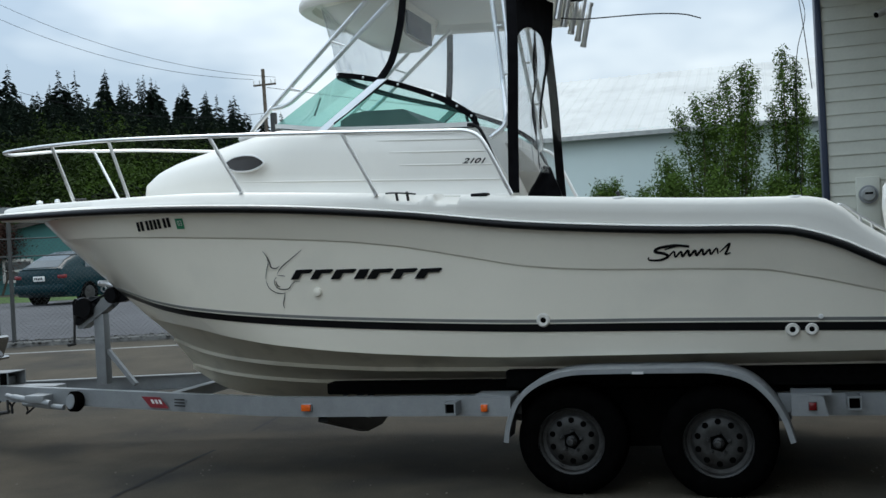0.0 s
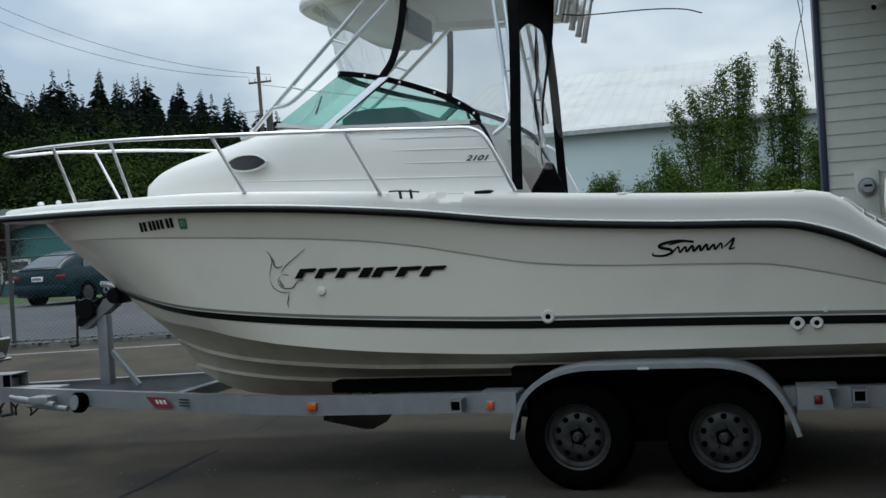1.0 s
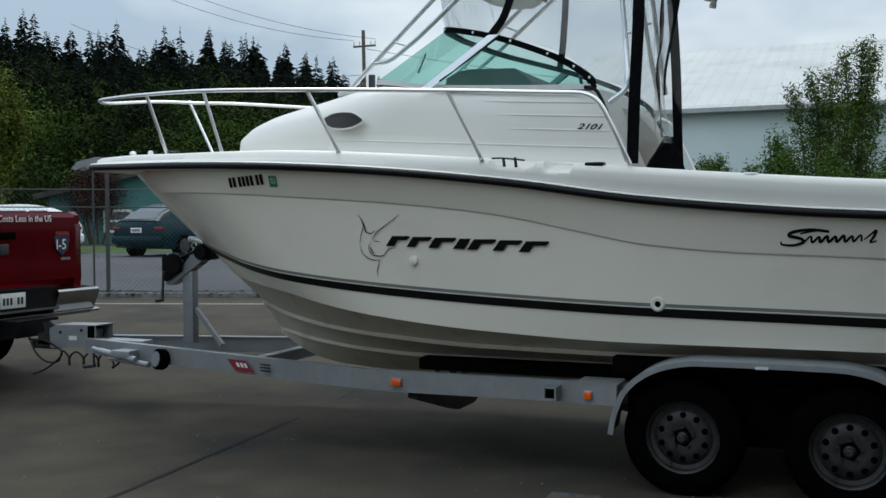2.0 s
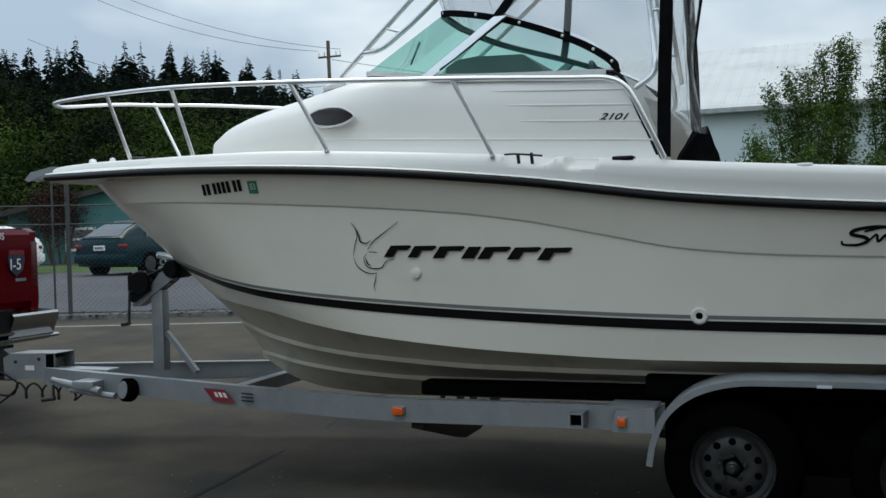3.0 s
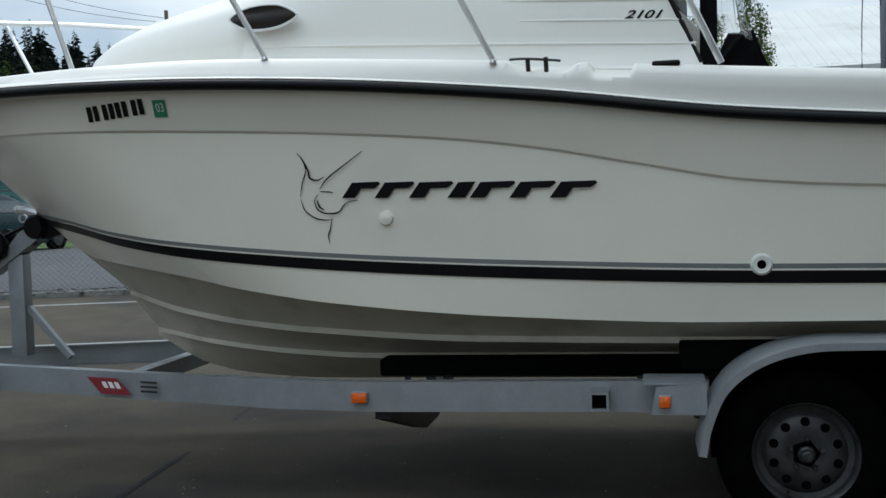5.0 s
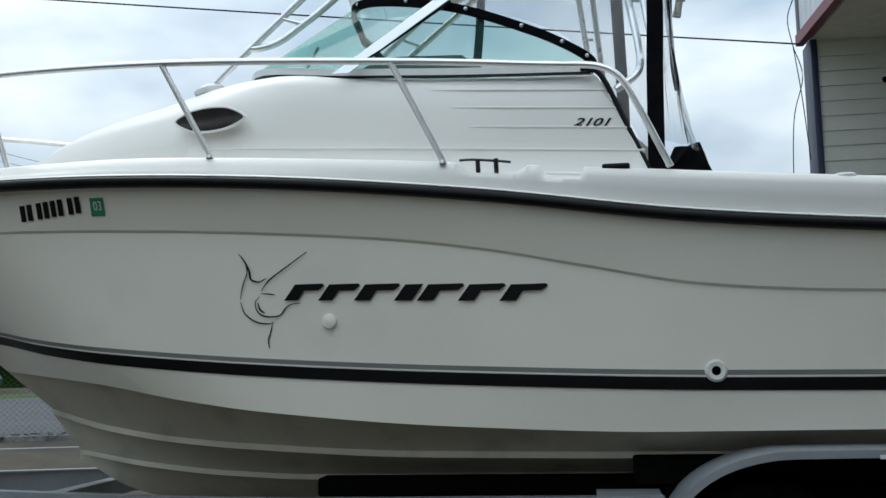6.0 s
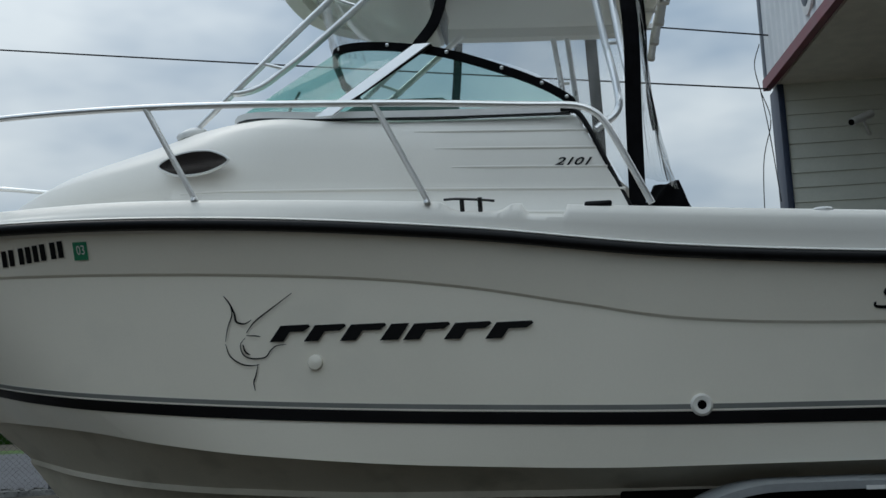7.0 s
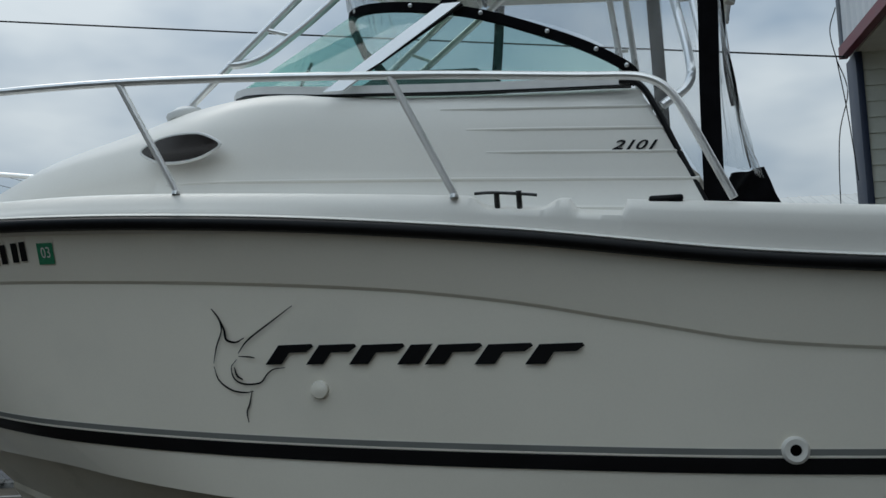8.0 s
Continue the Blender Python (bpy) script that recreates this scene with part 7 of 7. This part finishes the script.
def parked_car(name, place, turn, paint, label, long=4.3, wide=1.7, tall=1.36):
    """A small hatchback; its tail at the origin, its nose towards +y."""
    c = thing(name, place, label, "car", turn=turn)
    W = wide / 2

    def loft(sections):
        bm = bmn()
        rings = []
        for y, zs, ws in sections:
            pts = [(-w, z) for w, z in zip(ws, zs)] + [(w, z) for w, z in zip(ws[::-1], zs[::-1])]
            rings.append([bm.verts.new((x, y, z)) for x, z in pts])
        n = len(rings[0])
        for a, b in zip(rings, rings[1:]):
            for i in range(n):
                bm.faces.new((a[i], a[(i + 1) % n], b[(i + 1) % n], b[i]))
        bm.faces.new(rings[0])
        bm.faces.new(rings[-1][::-1])
        bmesh.ops.recalc_face_normals(bm, faces=bm.faces)
        return bm

    k = tall / 1.36
    body_rows = [(0.0, (0.32, 0.40, 0.58, 0.72, 0.80), (W * .80, W * .90, W * .92, W * .86, W * .80)),
                 (0.08, (0.26, 0.36, 0.62, 0.80, 0.92), (W * .90, W * .97, W * .98, W * .92, W * .82)),
                 (0.5, (0.22, 0.34, 0.62, 0.84, 0.96), (W * .94, W, W, W * .95, W * .86)),
                 (long * .45, (0.2, 0.34, 0.6, 0.82, 0.92), (W * .95, W, W, W * .96, W * .88)),
                 (long * .68, (0.2, 0.34, 0.6, 0.80, 0.88), (W * .95, W, W, W * .95, W * .85)),
                 (long * .92, (0.22, 0.34, 0.56, 0.68, 0.74), (W * .9, W * .95, W * .94, W * .88, W * .76)),
                 (long, (0.3, 0.38, 0.52, 0.6, 0.64), (W * .7, W * .78, W * .78, W * .7, W * .6))]
    bodyp = part("body", loft(body_rows), paint, c, "", 40, True)
    green = [(0.06, (0.88, 0.91, 0.93), (W * .80, W * .76, W * .66)),
             (0.36, (0.90, 1.06, 1.12 * k), (W * .85, W * .76, W * .60)),
             (0.74, (0.90, 1.15 * k, 1.265 * k), (W * .87, W * .77, W * .60)),
             (1.15, (0.90, 1.2 * k, 1.34 * k), (W * .88, W * .77, W * .61)),
             (1.55, (0.90, 1.21 * k, tall), (W * .88, W * .77, W * .61)),
             (2.0, (0.88, 1.19 * k, 1.34 * k), (W * .88, W * .77, W * .61)),
             (2.45, (0.87, 1.10 * k, 1.22 * k), (W * .87, W * .77, W * .60)),
             (2.85, (0.86, 0.97, 1.03), (W * .86, W * .78, W * .64)),
             (3.15, (0.84, 0.86, 0.88), (W * .85, W * .82, W * .7))]
    part("roof", loft(green), paint, c, "", 40, True)
    bm = bmn()
    rear = [(0.10, 0.965, 0.60), (0.23, 1.05 * k, 0.58), (0.36, 1.135 * k, 0.55), (0.55, 1.21 * k, 0.54), (0.72, 1.275 * k, 0.53)]
    strip(bm, [(-W * w, y, z) for y, z, w in rear], [(W * w, y, z) for y, z, w in rear])
    part("rear_window", bm, CARGLASS, c, "", None, True)
    bm = bmn()
    strip(bm, [(-W * .78, 3.02, 0.90), (W * .78, 3.02, 0.90)], [(-W * .58, 2.25, 1.31 * k), (W * .58, 2.25, 1.31 * k)])
    part("windscreen", bm, CARGLASS, c, "", None, True)
    for s in (-1, 1):
        for y0, y1, t0, t1 in ((0.72, 1.3, 0.85, 1.3), (1.38, 2.62, 1.38, 2.2)):
            bm = bmn()
            o = W * 0.012
            strip(bm, [(s * (W * .882 + o), y0, 0.93), (s * (W * .882 + o), y1, 0.92)], [(s * (W * .765 + o), t0, 1.19 * k), (s * (W * .765 + o), t1, 1.19 * k)])
            part("side_window", bm, CARGLASS, c, "", None, True)
        bm = bmn()
        box(bm, (min(s * W * .66, s * W * .94), -0.012, 0.68), (max(s * W * .66, s * W * .94), 0.09, 0.78), 0.03)
        part("tail_light", bm, REDLENS, c, "", 35, True)
        bm = bmn()
        box(bm, (min(s * W * 1.0, s * W * 1.14), 2.65, 0.88), (max(s * W * 1.0, s * W * 1.14), 2.75, 1.0), 0.02)
        part("mirror", bm, paint, c, "", 35, True)
        for y in (0.75, long * 0.78):
            bm = bmn()
            lathe(bm, [(0.0, 0.0), (0.19, 0.0), (0.2, -0.012), (0.28, -0.008), (0.30, 0.02), (0.30, 0.16), (0.0, 0.16)], n=26)
            bmesh.ops.transform(bm, matrix=Matrix.Translation((s * (W - 0.0), y, 0.30)) @ Euler((0, 0, radians(90 if s > 0 else -90))).to_matrix().to_4x4(), verts=bm.verts)
            tyre = part("tyre", bm, TYRE, c, "", 35, True)
            bm = bmn()
            lathe(bm, [(0.0, -0.02), (0.06, -0.018), (0.17, -0.006), (0.185, 0.01)], n=20)
            bmesh.ops.transform(bm, matrix=Matrix.Translation((s * (W + 0.002), y, 0.30)) @ Euler((0, 0, radians(90 if s > 0 else -90))).to_matrix().to_4x4(), verts=bm.verts)
            part("rim", bm, RIM, tyre, "", 35, True)
    bm = bmn()
    box(bm, (-W * .94, -0.06, 0.34), (W * .94, 0.1, 0.56), 0.05)
    part("rear_bumper", bm, paint, c, "", 35, True)
    bm = bmn()
    box(bm, (-0.17, -0.03, 0.63), (0.17, 0.03, 0.75), 0.005)
    np_ = part("number_plate", bm, WHITE, c, "", 35, True)
    bm = bmn()
    for i in range(5):
        box(bm, (-0.13 + i * 0.055, -0.036, 0.665), (-0.095 + i * 0.055, -0.03, 0.72))
    part("plate_bars", bm, HUBMETAL, np_, "", 35, True)
    return c


cp = (-15.45, 14.6)
parked_car("parked_hatchback", (cp[0], cp[1], height(*cp) - 0.01), -6, CARTEAL, "dark teal hatchback parked across the street")
cp = (-19.05, 16.73)
parked_car("parked_sedan", (cp[0], cp[1], height(*cp) - 0.01), 131, WHITE, "white sedan parked beyond the fence", 4.5, 1.7, 1.38)

# ---------------------------------------------------------------- chain link fence
FN = thing("chain_link_fence", (FA.x + FD.x * 17, FA.y + FD.y * 17, height(FA.x + FD.x * 17, FA.y + FD.y * 17)), "grey chain link fence on steel posts", "fence")
TALL = 2.05
hit = 17.3
for d, r in ((hit, 0.033), (hit - 0.22, 0.016), (hit - 3.6, 0.03), (hit - 6.8, 0.03), (hit + 3.3, 0.03), (hit + 6.6, 0.03), (hit + 9.9, 0.03)):
    p = FA + FD * d
    bm = bmn()
    tube(bm, [(p.x, p.y, height(p.x, p.y) - 0.1), (p.x, p.y, height(p.x, p.y) + TALL)], r, 12, curved=False)
    post_ = part("post", bm, FENCE, FN)
    bm = bmn()
    bmesh.ops.create_uvsphere(bm, u_segments=10, v_segments=6, radius=r * 1.15, matrix=Matrix.Translation((p.x, p.y, height(p.x, p.y) + TALL)))
    part("post_cap", bm, FENCE, post_)
for zz in (TALL - 0.36, TALL - 0.64):
    bm = bmn()
    pts = [FA + FD * d for d in np.arange(8, 29.1, 1.5)]
    tube(bm, [(p.x, p.y, height(p.x, p.y) + zz) for p in pts], 0.010, 8, per=2)
    part("top_rail" if zz > 1.6 else "middle_rail", bm, FENCE, FN)
bm = bmn()
step = 0.075
for k in range(int(21 / step)):
    for s in (-1, 1):
        d0 = 8 + k * step
        d1 = d0 + s * (TALL - 0.36)
        d1c = min(29.0, max(8.0, d1))
        u = abs(d1c - d0) / (TALL - 0.36)
        p, q = FA + FD * d0, FA + FD * d1c
        a = Vector((p.x, p.y, height(p.x, p.y) + 0.03))
        b = Vector((q.x, q.y, height(q.x, q.y) + 0.03 + (TALL - 0.40) * u))
        sweep(bm, [a, b], [(-0.0010, -0.0010), (0.0010, -0.0010), (0.0010, 0.0010), (-0.0010, 0.0010)], cap=False)
tagged(part("wire_mesh", bm, FENCE, FN, "woven wire mesh", None), kind="stuff")

# ---------------------------------------------------------------- houses across the street


def house(name, place, turn, w, d, eave, ridge, wallmat, label, windows):
    h = thing(name, place, label, "house", turn=turn)
    bm = bmn()
    prism(bm, [(-w / 2, -0.3), (w / 2, -0.3), (w / 2, eave), (0, ridge - 0.1), (-w / 2, eave)], 0, d)
    for v in bm.verts:
        v.co = Vector((v.co.x, v.co.y, v.co.z))
    bmesh.ops.recalc_face_normals(bm, faces=bm.faces)
    part("wall", bm, wallmat, h, "", None, True)
    bm = bmn()
    for s in (-1, 1):
        o = [(s * (w / 2 + 0.5), eave - 0.28), (0, ridge), (0, ridge + 0.14), (s * (w / 2 + 0.5), eave - 0.14)]
        prism(bm, o if s > 0 else o[::-1], -0.4, d + 0.4)
    bmesh.ops.recalc_face_normals(bm, faces=bm.faces)
    part("roof", bm, SHINGLE, h, "", None, True)
    for s in (-1, 1):
        bm = bmn()
        sweep(bm, [(s * (w / 2 + 0.52), -0.42, eave - 0.22), (0, -0.42, ridge + 0.06)], [(-0.03, -0.1), (0.03, -0.1), (0.03, 0.1), (-0.03, 0.1)])
        part("barge_board", bm, SHINGLE, h, "", None, True)
    for x, z, ww, hh in windows:
        bm = bmn()
        for lo, hi in (((x - ww / 2, z), (x - ww / 2 + 0.1, z + hh)), ((x + ww / 2 - 0.1, z), (x + ww / 2, z + hh)), ((x - ww / 2, z), (x + ww / 2, z + 0.1)), ((x - ww / 2, z + hh - 0.1), (x + ww / 2, z + hh)), ((x - ww / 2, z + hh / 2 - 0.04), (x + ww / 2, z + hh / 2 + 0.04))):
            box(bm, (lo[0], -0.07, lo[1]), (hi[0], 0.02, hi[1]))
        wdw = part("window_frame", bm, WHITE, h, "white window frame", None, True)
        bm = bmn()
        box(bm, (x - ww / 2 + 0.08, -0.03, z + 0.08), (x + ww / 2 - 0.08, 0.0, z + hh - 0.08))
        part("pane", bm, CARGLASS, wdw, "", None, True)
    return h


house("teal_house", (-24.6, 27.2, 0.3), 36, 8.0, 10.0, 2.3, 3.1, HOUSETEAL, "single-storey teal house with white trim", ((1.0, 0.9, 0.9, 1.0), (-1.5, 0.7, 1.1, 0.9)))
house("grey_house", (-31.7, 22.4, 0.5), 45, 5.5, 9.0, 4.3, 5.0, HOUSEGREY, "two-storey grey house among trees", ((1.2, 2.6, 1.0, 1.3), (-1.6, 2.6, 1.0, 1.3), (1.2, 0.6, 1.0, 1.3)))
p = Vector((-26.1, 25.4, 0))
shrub("plum_tree", (p.x, p.y, height(p.x, p.y)), clump(31, 6, 3.3, 1.0, 0.55), LEAFRED, "small red-brown leaved tree by the house", 31, 0.07, 40, 0.5, 0.42)
# grass verge across the street
ground_strip("grass_verge", GRASS, (-44, 10.5), (8, 33.0), 7.0, 0.012, "strip of green grass verge across the street", "grass", n=30)

# loose concrete block in the yard
bm = bmn()
box(bm, (-0.62, -0.58, -0.02), (-0.36, -0.36, 0.05), 0.012)
for v in bm.verts:
    v.co += Vector((noise.noise(v.co * 9), noise.noise(v.co * 9 + Vector((4, 0, 0))), 0)) * 0.02
solid("concrete_block", bm, KERB, "chipped grey concrete block lying on the yard", "block")
